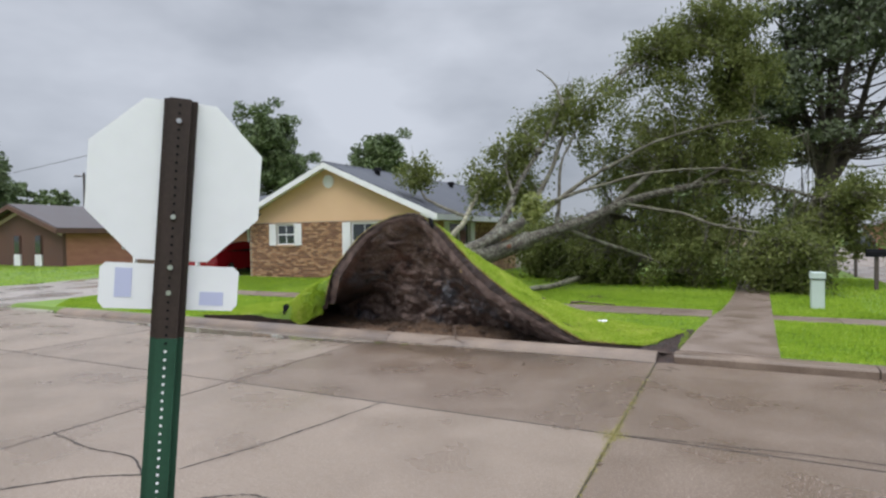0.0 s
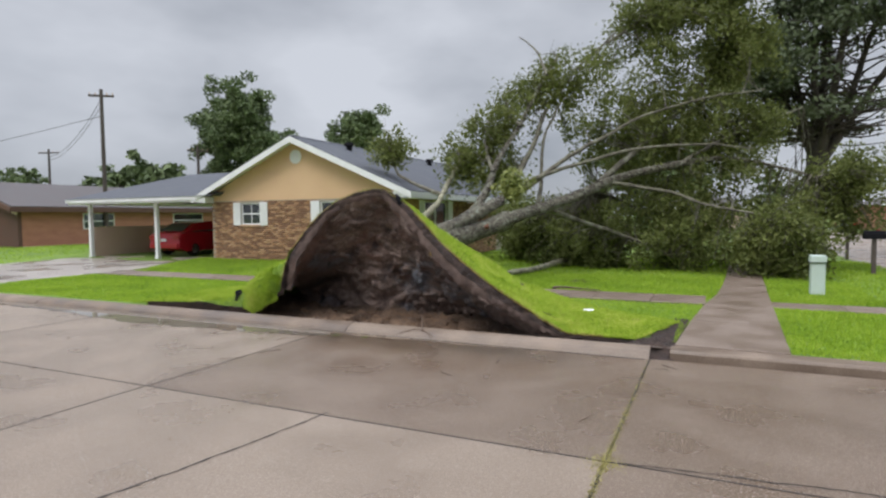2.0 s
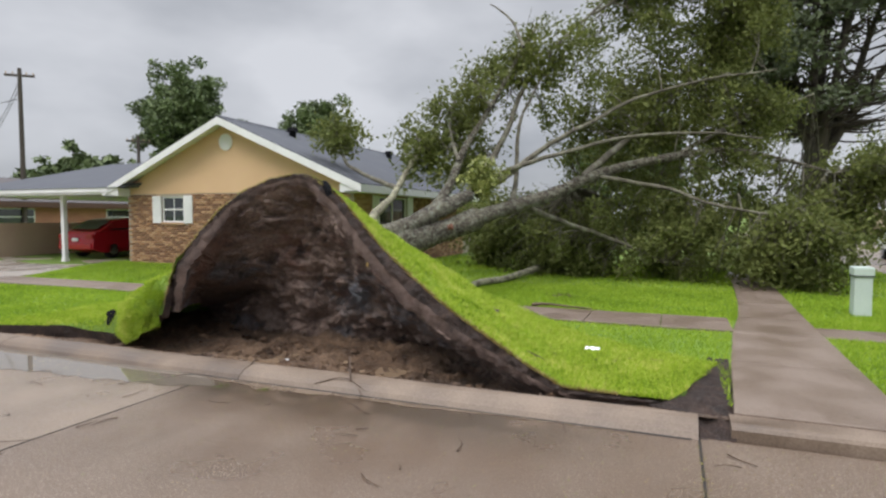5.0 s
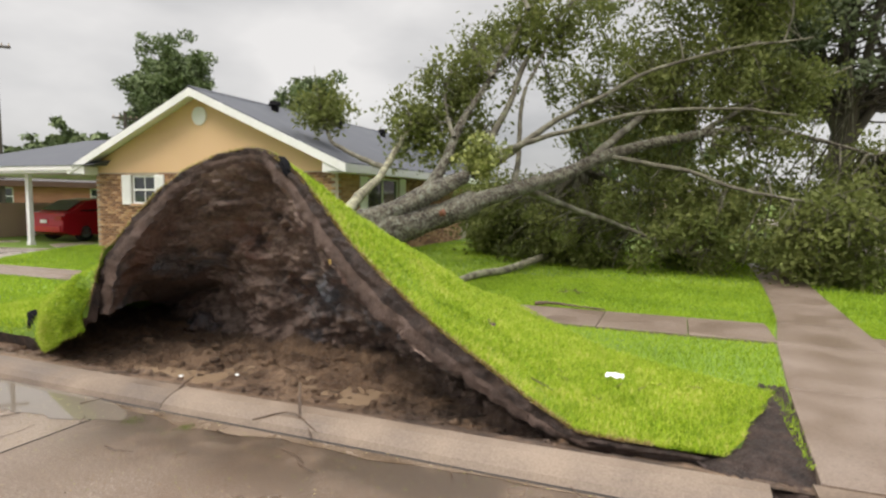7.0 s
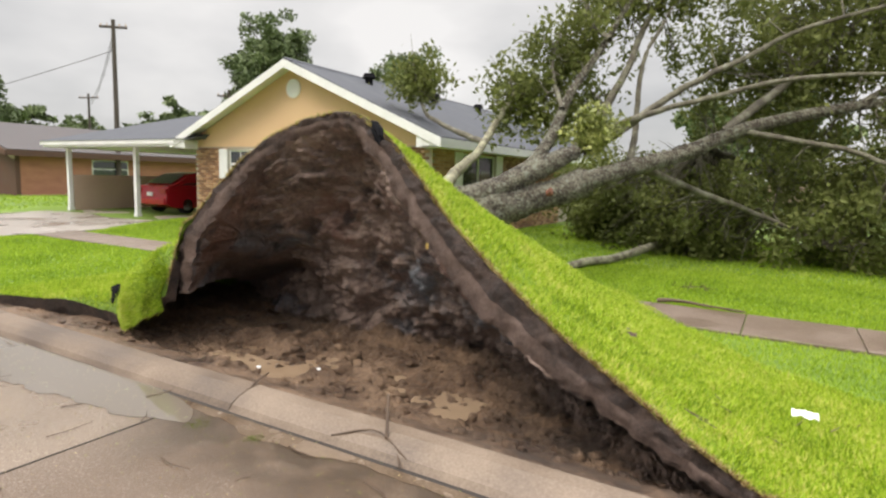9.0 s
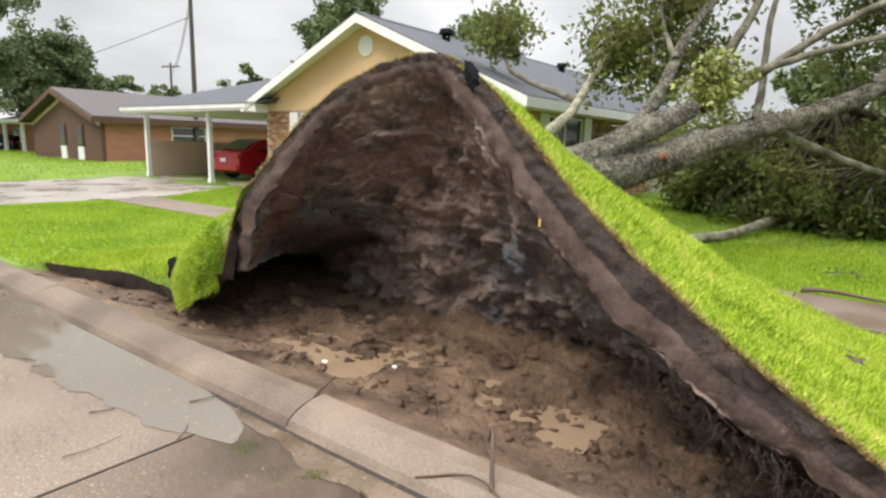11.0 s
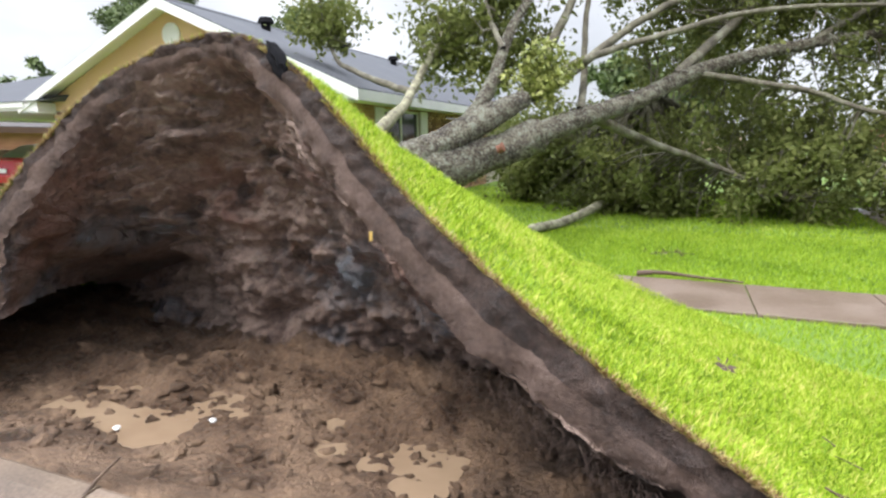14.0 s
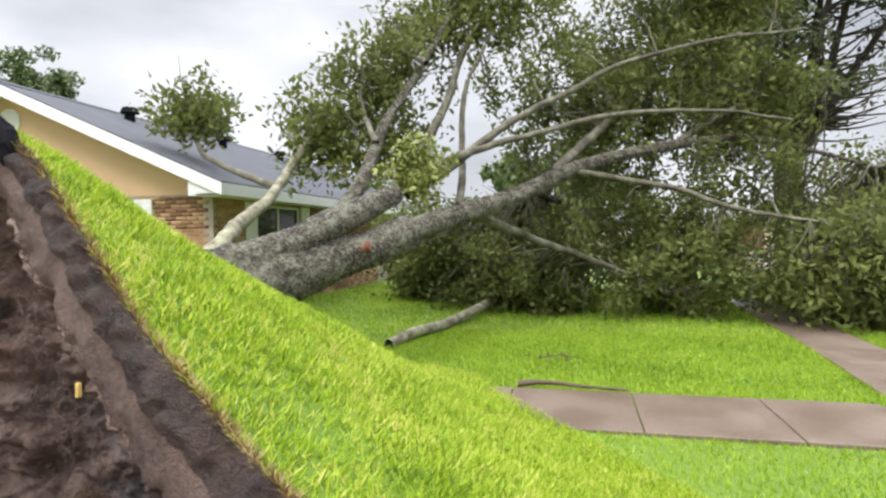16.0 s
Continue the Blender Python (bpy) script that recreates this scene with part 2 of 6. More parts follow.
blend_in(M_BARK, (0.46, 0.47, 0.37), times(M_BARK, noise_mask(M_BARK, 15, 0.55, 0.64, 6.0, detail=3), 0.9))
# Darker bark for thin limbs, with the crown's shade put into the colour.
M_BARK_THIN_SHADED = varied("thin_shaded_bark", [(0.36, (0.046, 0.038, 0.027)), (0.5, (0.115, 0.102, 0.074)), (0.64, (0.225, 0.22, 0.165))], scale=4.0, fine=26,
                     rough=(0.75, 0.95), bump=0.5, dist=0.02)
M_BARK_PALE = varied("pale_lichen_bark", [(0.36, (0.075, 0.062, 0.044)), (0.47, (0.20, 0.185, 0.122)), (0.60, (0.35, 0.345, 0.235))], scale=6, fine=30, rough=(0.75, 0.95), bump=0.6, dist=0.03)
M_BARK_DARK = varied("dark_bark", [(0.3, (0.025, 0.020, 0.017)), (0.7, (0.09, 0.075, 0.06))], scale=4, fine=30, rough=(0.8, 0.95), bump=1.0, dist=0.03)
M_LEAF = varied("oak_leaves", [(0.2, (0.070, 0.086, 0.024)), (0.5, (0.142, 0.165, 0.046)), (0.75, (0.215, 0.235, 0.074)), (0.95, (0.31, 0.32, 0.13))], scale=0.9, fine=4,
                rough=(0.55, 0.75), bump=0, island=0.30, spec=0.25)
leafy(M_LEAF, 0.4)
M_LEAF_FAR = varied("far_leaves", [(0.2, (0.060, 0.088, 0.034)), (0.55, (0.120, 0.162, 0.064)), (0.85, (0.185, 0.228, 0.10))], scale=0.3, fine=2,
                    rough=(0.5, 0.7), bump=0, island=0.5, spec=0.3)
M_LEAF_DARK = varied("dark_oak_leaves", [(0.2, (0.042, 0.056, 0.027)), (0.55, (0.078, 0.100, 0.047)), (0.85, (0.125, 0.150, 0.078))], scale=0.4, fine=2,
                     rough=(0.5, 0.7), bump=0, island=0.45, spec=0.3)
M_LEAF_BRIGHT = varied("young_leaves", [(0.2, (0.12, 0.15, 0.03)), (0.8, (0.34, 0.36, 0.10))], scale=1, fine=8, rough=(0.45, 0.6), bump=0, island=0.5)
M_BRICK = varied("house_brick", [(0.2, (0.20, 0.10, 0.055)), (0.5, (0.36, 0.195, 0.10)), (0.8, (0.48, 0.30, 0.17))], scale=5, fine=60, rough=(0.75, 0.9), bump=0.3,
                 island=0.9, randomness=0.45)
M_MORTAR = varied("mortar", [(0.3, (0.30, 0.25, 0.20)), (0.7, (0.42, 0.37, 0.31))], scale=5, fine=60, rough=(0.8, 0.9), bump=0.2)
M_BRICK_FAR = varied("far_brick", [(0.25, (0.25, 0.10, 0.062)), (0.75, (0.44, 0.21, 0.135))], scale=1.5, fine=25, rough=(0.8, 0.9), bump=0.3, stretch=(1, 1, 3))
M_BRICK_BROWN = varied("brown_siding", [(0.25, (0.075, 0.036, 0.027)), (0.75, (0.135, 0.070, 0.050))], scale=1.5, fine=25, rough=(0.7, 0.9), bump=0.2)
M_SIDING = varied("tan_siding", [(0.3, (0.58, 0.375, 0.215)), (0.7, (0.65, 0.44, 0.265))], scale=0.8, fine=30, rough=(0.6, 0.75), bump=0.1)
M_TRIM = varied("white_trim_paint", [(0.3, (0.66, 0.66, 0.66)), (0.7, (0.80, 0.80, 0.80))], scale=1.5, fine=30, rough=(0.4, 0.6), bump=0.08)
M_PANEL = varied("carport_panel", [(0.3, (0.46, 0.34, 0.26)), (0.7, (0.55, 0.42, 0.33))], scale=0.8, fine=20, rough=(0.5, 0.7), bump=0.1)
M_SHINGLE = varied("asphalt_shingles", [(0.3, (0.040, 0.044, 0.054)), (0.7, (0.085, 0.09, 0.105))], scale=1.2, fine=45, rough=(0.7, 0.9), bump=0.5, dist=0.01)
M_SHINGLE_BROWN = varied("brown_shingles", [(0.3, (0.065, 0.058, 0.058)), (0.7, (0.12, 0.105, 0.105))], scale=1.2, fine=40, rough=(0.7, 0.9), bump=0.4)
M_DARK = mat_new("dark_interior", (0.012, 0.012, 0.014), 1.0, 0.0, 0.1)
M_STRAW = varied("dead_straw", [(0.2, (0.16, 0.085, 0.04)), (0.55, (0.36, 0.25, 0.10)), (0.85, (0.58, 0.50, 0.24))], scale=4, fine=14, rough=(0.7, 0.9), bump=0, island=0.7)
M_DRY = varied("dry_weeds", [(0.2, (0.16, 0.14, 0.04)), (0.8, (0.36, 0.32, 0.10))], scale=3, fine=12, rough=(0.6, 0.8), bump=0, island=0.5)
M_GLASS = mat_new("window_glass", (0.02, 0.025, 0.03), 0.06, 0, 0.8)
M_SIGN = varied("bare_sign_back", [(0.3, (0.80, 0.80, 0.82)), (0.7, (0.86, 0.86, 0.88))], scale=1.5, fine=12, rough=(0.55, 0.7), bump=0.03)
M_STICKER = mat_new("faded_blue_sticker", (0.52, 0.54, 0.74), 0.6)
M_POST = varied("rusty_green_post", [(0.35, (0.028, 0.018, 0.015)), (0.65, (0.055, 0.036, 0.03))], scale=3, fine=60, rough=(0.5, 0.7), bump=0.2, metal=0.3)
M_POST_GREEN = varied("green_post_paint", [(0.35, (0.008, 0.045, 0.026)), (0.65, (0.016, 0.075, 0.04))], scale=3, fine=60, rough=(0.4, 0.6), bump=0.15)
M_BOX = varied("utility_green", [(0.3, (0.42, 0.50, 0.45)), (0.7, (0.52, 0.60, 0.55))], scale=3, fine=30, rough=(0.4, 0.6), bump=0.05)
M_CAR_RED = mat_new("red_car_paint", (0.38, 0.012, 0.022), 0.22)
M_CAR_WHITE = mat_new("white_car_paint", (0.72, 0.73, 0.74), 0.25)
M_CAR_BLUE = mat_new("dark_blue_car_paint", (0.015, 0.022, 0.045), 0.25)
M_TYRE = mat_new("tyre_rubber", (0.012, 0.012, 0.012), 0.85)
M_RIM = mat_new("wheel_alloy", (0.55, 0.55, 0.57), 0.35, 0.9)
M_LAMP_RED = mat_new("tail_lamp_red", (0.35, 0.01, 0.01), 0.2)
M_WOOD = varied("weathered_pole", [(0.3, (0.045, 0.035, 0.03)), (0.7, (0.10, 0.08, 0.07))], scale=3, fine=30, rough=(0.8, 0.95), bump=0.4, stretch=(1, 1, 0.2))
M_TWIG = varied("wet_twig", [(0.3, (0.05, 0.03, 0.02)), (0.7, (0.13, 0.085, 0.055))], scale=8, fine=50, rough=(0.6, 0.8), bump=0.3)
M_PAPER = mat_new("white_scrap", (0.8, 0.8, 0.8), 0.6)
M_WOUND = varied("fresh_wood_wound", [(0.3, (0.10, 0.03, 0.02)), (0.7, (0.35, 0.16, 0.10))], scale=9, fine=40, rough=(0.6, 0.8), bump=0.4)
M_CHIP = mat_new("yellow_root_wood", (0.62, 0.42, 0.12), 0.6)
M_CRACK = mat_new("crack_dark", (0.03, 0.024, 0.02), 0.9)
M_SIGN_GREEN = mat_new("street_sign_dark", (0.03, 0.045, 0.07), 0.4)
M_WIRE = mat_new("black_wire", (0.015, 0.015, 0.015), 0.6)


# ---- mesh helpers ----
def mesh_ob(name, verts, faces, material, parent=None, label="", smooth=False):
    me = bpy.data.meshes.new(name)
    verts = np.asarray(verts, dtype=np.float32)
    if isinstance(faces, np.ndarray):
        k = faces.shape[1]
        me.vertices.add(len(verts))
        me.vertices.foreach_set("co", verts.ravel())
        me.loops.add(faces.size)
        me.loops.foreach_set("vertex_index", faces.ravel().astype(np.int32))
        me.polygons.add(len(faces))
        me.polygons.foreach_set("loop_start", np.arange(0, faces.size, k, dtype=np.int32))
        me.update(calc_edges=True)
        me.validate()
    else:
        me.from_pydata([tuple(v) for v in verts.tolist()], [], faces)
    if smooth:
        me.polygons.foreach_set("use_smooth", np.ones(len(me.polygons), dtype=bool))
    me.materials.append(material)
    ob = new(name, me)
    if parent is not None:
        ob.parent = parent
    if label:
        tagged(ob, label)
    return ob


def part(name, bm, material, parent, label="", smooth=False):
    me = bpy.data.meshes.new(name)
    bm.to_mesh(me)
    bm.free()
    if smooth:
        me.polygons.foreach_set("use_smooth", np.ones(len(me.polygons), dtype=bool))
    me.materials.append(material)
    ob = new(name, me)
    ob.parent = parent
    if label:
        tagged(ob, label)
    return ob


def thing(name, x, y, z, label, category, group="", rz=0.0, kind=""):
    e = new(name)
    e.matrix_basis = pose(x, y, z, 0, 0, rz)
    return tagged(e, label, category, group, kind)


def add_box(bm, x0, x1, y0, y1, z0, z1, bevel=0.0, m=None):
    r = bmesh.ops.create_cube(bm, size=1)
    vs = r["verts"]
    for v in vs:
        v.co = Vector(((x0 + x1) / 2 + v.co.x * (x1 - x0), (y0 + y1) / 2 + v.co.y * (y1 - y0), (z0 + z1) / 2 + v.co.z * (z1 - z0)))
    if m is not None:
        bmesh.ops.transform(bm, matrix=m, verts=vs)
    if bevel:
        es = list({e for v in vs for e in v.link_edges})
        bmesh.ops.bevel(bm, geom=es, offset=bevel, segments=2, affect="EDGES", profile=0.5)


def box_bm(x0, x1, y0, y1, z0, z1, bevel=0.0, m=None):
    bm = bmesh.new()
    add_box(bm, x0, x1, y0, y1, z0, z1, bevel, m)
    return bm


def cyl_bm(r0, r1, z0, z1, n=16, m=None):
    bm = bmesh.new()
    bmesh.ops.create_cone(bm, cap_ends=True, segments=n, radius1=r0, radius2=r1, depth=z1 - z0, matrix=Matrix.Translation((0, 0, (z0 + z1) / 2)))
    if m is not None:
        bmesh.ops.transform(bm, matrix=m, verts=bm.verts)
    return bm


def prism_bm(outline, y0, y1, bevel=0.0):
    """An outline of (x, z) corners carried from y0 to y1."""
    bm = bmesh.new()
    a = [bm.verts.new((x, y0, z)) for x, z in outline]
    b = [bm.verts.new((x, y1, z)) for x, z in outline]
    bm.faces.new(a)
    bm.faces.new(b[::-1])
    for i in range(len(a)):
        j = (i + 1) % len(a)
        bm.faces.new((a[j], a[i], b[i], b[j]))
    bmesh.ops.recalc_face_normals(bm, faces=bm.faces)
    if bevel:
        bmesh.ops.bevel(bm, geom=list(bm.edges), offset=bevel, segments=2, affect="EDGES", profile=0.5)
    return bm


def grid_faces(nu, nv):
    i = np.arange(nu - 1)[:, None] * nv + np.arange(nv - 1)[None, :]
    i = i.ravel()
    return np.stack([i, i + nv, i + nv + 1, i + 1], 1)


def smooth_line(pts, n):
    """A Catmull-Rom line through the points, n steps in all."""
    p = np.array(pts, float)
    p = np.vstack([2 * p[0] - p[1], p, 2 * p[-1] - p[-2]])
    k = len(pts) - 1
    t = np.linspace(0, k, n)
    i = np.minimum(t.astype(int), k - 1)
    f = (t - i)[:, None]
    a, b, c, d = p[i], p[i + 1], p[i + 2], p[i + 3]
    return 0.5 * (2 * b + (c - a) * f + (2 * a - 5 * b + 4 * c - d) * f**2 + (3 * b - a - 3 * c + d) * f**3)


def tube_arrays(line, radii, sides=8, rough=0.0, rng=None):
    line = np.asarray(line, float)
    d = np.gradient(line, axis=0)
    d /= np.linalg.norm(d, axis=1)[:, None] + 1e-9
    ref = np.where(np.abs(d[:, 2:3]) > 0.9, np.array([[1.0, 0, 0]]), np.array([[0, 0, 1.0]]))
    a = np.cross(d, ref)
    a /= np.linalg.norm(a, axis=1)[:, None] + 1e-9
    b = np.cross(d, a)
    ang = np.linspace(0, 2 * np.pi, sides, endpoint=False)
    r = np.asarray(radii, float)[:, None, None]
    if rough and rng is not None:
        r = r * (1 + rough * rng.normal(size=(len(line), sides, 1)).clip(-2, 2))
    v = line[:, None] + r * (a[:, None] * np.cos(ang)[None, :, None] + b[:, None] * np.sin(ang)[None, :, None])
    i = np.arange(len(line) - 1)[:, None] * sides
    j = np.arange(sides)[None, :]
    k = (j + 1) % sides
    f = np.stack([(i + j), (i + k), (i + sides + k), (i + sides + j)], -1).reshape(-1, 4)
    return v.reshape(-1, 3), f


class Soup:
    """Gathers quads from many pieces of one part."""

    def __init__(self):
        self.v, self.f, self.n = [], [], 0

    def add(self, v, f):
        self.v.append(v)
        self.f.append(f + self.n)
        self.n += len(v)

    def ob(self, name, material, parent=None, label="", smooth=True):
        return mesh_ob(name, np.concatenate(self.v), np.concatenate(self.f), material, parent, label, smooth)


def leaf_quads(centres, size, rng, droop=0.3):
    """A bent leaf (two joined quads) at each centre, turned at random."""
    n = len(centres)
    d = rng.normal(size=(n, 3))
    d[:, 2] -= droop
    d /= np.linalg.norm(d, axis=1)[:, None]
    s = np.cross(d, rng.normal(size=(n, 3)))
    s /= np.linalg.norm(s, axis=1)[:, None] + 1e-9
    k = (size * rng.uniform(0.6, 1.35, n))[:, None]
    c = np.asarray(centres)
    v = np.stack([c - d * k, c + s * k * 0.45, c + d * k, c - s * k * 0.45], 1)
    return v.reshape(-1, 3), np.arange(4 * n).reshape(-1, 4)


def blobs(points, per, spread, rng):
    """Points scattered round each of the given ones."""
    p = np.repeat(np.asarray(points, float), per, axis=0)
    q = rng.normal(size=p.shape)
    q /= np.linalg.norm(q, axis=1)[:, None]
    return p + q * (rng.uniform(0, 1, len(p)) ** 0.5)[:, None] * spread


# ---- the lie of the land ----
CORNER_X, CORNER_R = 5.5, 3.0


def land(x, y):
    """Height of the lawn and verges."""
    x, y = np.asarray(x, float), np.asarray(y, float)
    z = 0.12 + 0.20 * np.clip((y - 5.6) / 2.6, 0, 1) * np.clip((-6.5 - x) / 3, 0, 1) + 0.08 * np.clip((y - 6) / 6, 0, 1)
    return z + 0.012 * np.sin(1.3 * x + 0.7 * y) * np.cos(0.9 * y - 0.4 * x)


def on_lawn(x, y):
    """Whether a place lies behind the kerb of the block with the house."""
    cx, cy = CORNER_X - CORNER_R, CORNER_R
    inside = (y > np.where(x < -0.1, 0.21, 0.28)) & (x < CORNER_X - 0.28)
    rounded = (x > cx) & (y < cy) & (np.hypot(x - cx, y - cy) > CORNER_R - 0.28)
    return inside & ~rounded


# Torn front edge of the lifted turf: x and height; it leans back as it rises.
EDGE = [(0.0, 0.10), (-0.36, 0.10), (-1.16, 0.10), (-1.43, 0.13), (-1.82, 0.30), (-2.25, 0.51), (-2.67, 0.72), (-3.17, 1.02), (-3.73, 1.39), (-4.16, 1.74),
        (-4.60, 2.09), (-5.06, 2.34), (-5.40, 2.38), (-5.80, 2.30), (-6.20, 2.12), (-6.52, 1.85), (-6.76, 1.46), (-6.94, 1.12), (-7.10, 1.00), (-7.5, 0.84),
        (-8.0, 0.54), (-8.5, 0.26), (-9.3, 0.13), (-10.4, 0.12)]
EX = np.array([p[0] for p in EDGE][::-1])
EZ = np.array([p[1] for p in EDGE][::-1])


def edge_z(x):
    return np.interp(x, EX, EZ)


def edge_y(x):
    y = 0.45 + 0.53 * np.interp(x, EX, EZ)
    left = np.interp(x, [-10.4, -9.3, -8.8, -8.3, -7.9, -7.2, -6.95], [0.46, 0.78, 1.02, 1.02, 0.90, 0.78, 0.92])
    k = np.clip((-6.86 - x) / 0.1, 0, 1)
    return y * (1 - k) + left * k


def back_y(x):
    return np.interp(x, [-10.4, -9, -8, -7, -5, -4, -3.4, -3, -2.5, -1.5, 0], [2.5, 4.2, 5.6, 6.3, 6.6, 6.3, 5.9, 5.2, 4.4, 3.0, 2.0])


def toe_x(y):
    """Ragged right end of the turf, drawn back from the walk near the kerb."""
    return np.minimum(-0.42 + 0.30 * (y - 0.45) + 0.015 * np.sin(9 * y), 0.02 + 0.045 * y)


def mound_z(x, y):
    """Height of the lifted turf behind its edge."""
    e, ye, yb = edge_z(x), edge_y(x), back_y(x)
    u = np.clip((y - ye) / (yb - ye), 0, 1)
    fall = 0.5 * (1 - u) + 0.25 * (1 + np.cos(np.pi * u))
    base = land(x, y)
    z = base + np.maximum(e - 0.12, 0) * fall
    z = z - 0.17 * np.exp(-((x + 4.78) / 0.5) ** 2 - ((y - 2.75) / 0.75) ** 2) + 0.07 * np.exp(-((x + 3.6) / 0.55) ** 2 - ((y - 3.1) / 0.9) ** 2)
    front = np.clip((-6.90 - x) / 0.12, 0, 1) * np.clip((x + 9.3) / 0.5, 0, 1)
    rise = np.clip((y - ye) / 0.32, 0, 1)
    rise = np.sqrt(1 - (1 - rise) ** 2)
    low = np.interp(x, [-9.3, -8.6, -8.1, -7.7, -7.35, -6.95], [0.10, 0.05, 0.06, 0.14, 0.30, 0.46])
    return z * (1 - front) + front * (low + (z - low) * rise)


def lumps(v, scale, amount, seed=0.0):
    """Fractal offsets for an array of places."""
    out = np.empty(len(v))
    for i, p in enumerate(v):
        q = Vector((p[0] * scale + seed, p[1] * scale, p[2] * scale))
        out[i] = noise.fractal(q, 0.8, 2.1, 5)
    return out * amount


# Ground: one sheet to the horizon, sunk below the streets and the torn pit.
def axis_lines(near, far, fine, coarse):
    a = np.arange(near[0], near[1], fine)
    lo = near[0] - np.cumsum(coarse * 1.35 ** np.arange(24))
    hi = near[1] + np.cumsum(coarse * 1.35 ** np.arange(24))
    return np.concatenate([lo[lo > far[0]][::-1], a, hi[hi < far[1]]])


gx = axis_lines((-30, 9), (-1500, 1500), 0.25, 0.6)
gy = axis_lines((-1, 12), (-1500, 1500), 0.25, 0.6)
gy = np.sort(np.concatenate([gy, [0.19, 0.225, 0.30, 0.34]]))
GX, GY = np.meshgrid(gx, gy, indexing="ij")
GZ = land(GX, GY)
GZ = np.where(on_lawn(GX, GY) | (GX < -60), GZ, -0.25)
GZ = np.where(GY < -7.2, 0.10, GZ)
GZ = np.where((GX > 13.2), 0.1, GZ)
in_pit = (GX > -10.2) & (GX < np.where(GY < 1.9, 0.40, -0.2)) & (GY > 0.2) & (GY < back_y(GX) - 0.2)
GZ = np.where(in_pit, -0.6, GZ)
hidden = (GX > -24.6) & (GX < -17.5) & (GY > 0.2) & (GY < 15)
GZ = np.where(hidden, GZ - 0.10, GZ)
ground = mesh_ob("ground", np.stack([GX, GY, GZ], -1).reshape(-1, 3), grid_faces(len(gx), len(gy)), M_LAWN, smooth=True)
tagged(ground, "bright green storm-soaked lawn reaching to the horizon", "lawn", kind="structure")

# Street slabs of wet concrete, with recessed joints.
road = thing("road", 0, 0, 0, "wet tan concrete street of cast slabs with joints and cracks", "road", kind="structure")


def slab(name, x0, x1, y0, y1, z0, z1, material, parent, gap=0.010, bevel=0.006):
    return part(name, box_bm(x0 + gap, x1 - gap, y0 + gap, y1 - gap, z0, z1, bevel), material, parent)


xs = [-75.2, -65.2, -55.2, -45.2, -35.2, -30.2, -25.2, -20.2, -15.2, -10.2, -5.2, -0.2, 4.8]
for xa, xb in zip(xs[:-1], xs[1:]):
    for ya, yb in ((-7.0, -3.47), (-3.47, -0.015)):
        slab("slab", xa, xb, ya, yb, -0.2, 0.0, M_ROAD_DARK if xa > -0.3 or (xa > -5.3 and ya > -4) else M_ROAD, road)
for ya, yb in ((-7.0, -3.47), (-3.47, 1.2)):
    slab("slab", 4.8, 9.2, ya, yb, -0.2, 0.0, M_ROAD_DARK, road)
    slab("slab", 9.2, 13.2, ya, yb, -0.2, 0.0, M_ROAD, road)
for i in range(14):
    for xa, xb in ((5.4, 9.2), (9.2, 13.2)):
        slab("slab", xa, xb, 1.2 + 5 * i, 6.2 + 5 * i, -0.2, 0.0, M_ROAD, road)
slab("slab", 2.4, 5.5, -0.01, 3.1, -0.22, -0.004, M_ROAD_DARK, road)
# Dirt standing in the joints.
for x0, x1, y0, y1 in ((-75, 13, -3.477, -3.463), (-5.207, -5.193, -7.0, -0.13), (-0.209, -0.191, -7.0, -0.02), (-10.206, -10.194, -7.0, -0.13), (4.793, 4.807, -7.0, -0.02)):
    part("joint_dirt", box_bm(x0, x1, y0, y1, -0.12, 0.0015), M_CRACK, road, "dark dirt in the slab joint")

# Unseen concrete pavement added on the near corner to keep green bounce off the sign.
unseen_pave = thing("pavement", 0, 0, 0, "unseen concrete pavement added to keep green bounce off the sign", "pavement", kind="structure")
for k in range(9):
    slab("slab", -14 + 2 * k, -12 + 2 * k, -11.5, -7.03, -0.2, 0.115, M_WALK, unseen_pave)

# Kerb: short lengths, rounded, with open joints.
PROFILE = [(0.0, -0.2), (0.0, 0.0), (0.035, 0.045), (0.10, 0.085), (0.19, 0.112), (0.29, 0.122), (0.31, 0.115), (0.31, -0.2)]


STEEP = [(0.0, -0.2), (0.0, 0.0), (0.008, 0.085), (0.03, 0.112), (0.07, 0.122), (0.29, 0.126), (0.31, 0.12), (0.31, -0.2)]


def kerb_length(line, name="kerb", shape=None):
    """Carries the kerb's profile along a line of (x, y) whose lawn side is on the left."""
    line = np.array(line, float)
    d = np.gradient(line, axis=0)
    d /= np.linalg.norm(d, axis=1)[:, None]
    nrm = np.stack([-d[:, 1], d[:, 0]], 1)
    v = [(*(p + q * o), h) for p, q in zip(line, nrm) for o, h in (shape or PROFILE)]
    k = len(PROFILE)
    f = []
    for i in range(len(line) - 1):
        for j in range(k):
            m = (j + 1) % k
            f.append((i * k + j, i * k + m, (i + 1) * k + m, (i + 1) * k + j))
    f += [tuple(range(k))[::-1], tuple(range((len(line) - 1) * k, len(line) * k))]
    return mesh_ob(name, v, f, M_KERB, kerbs)


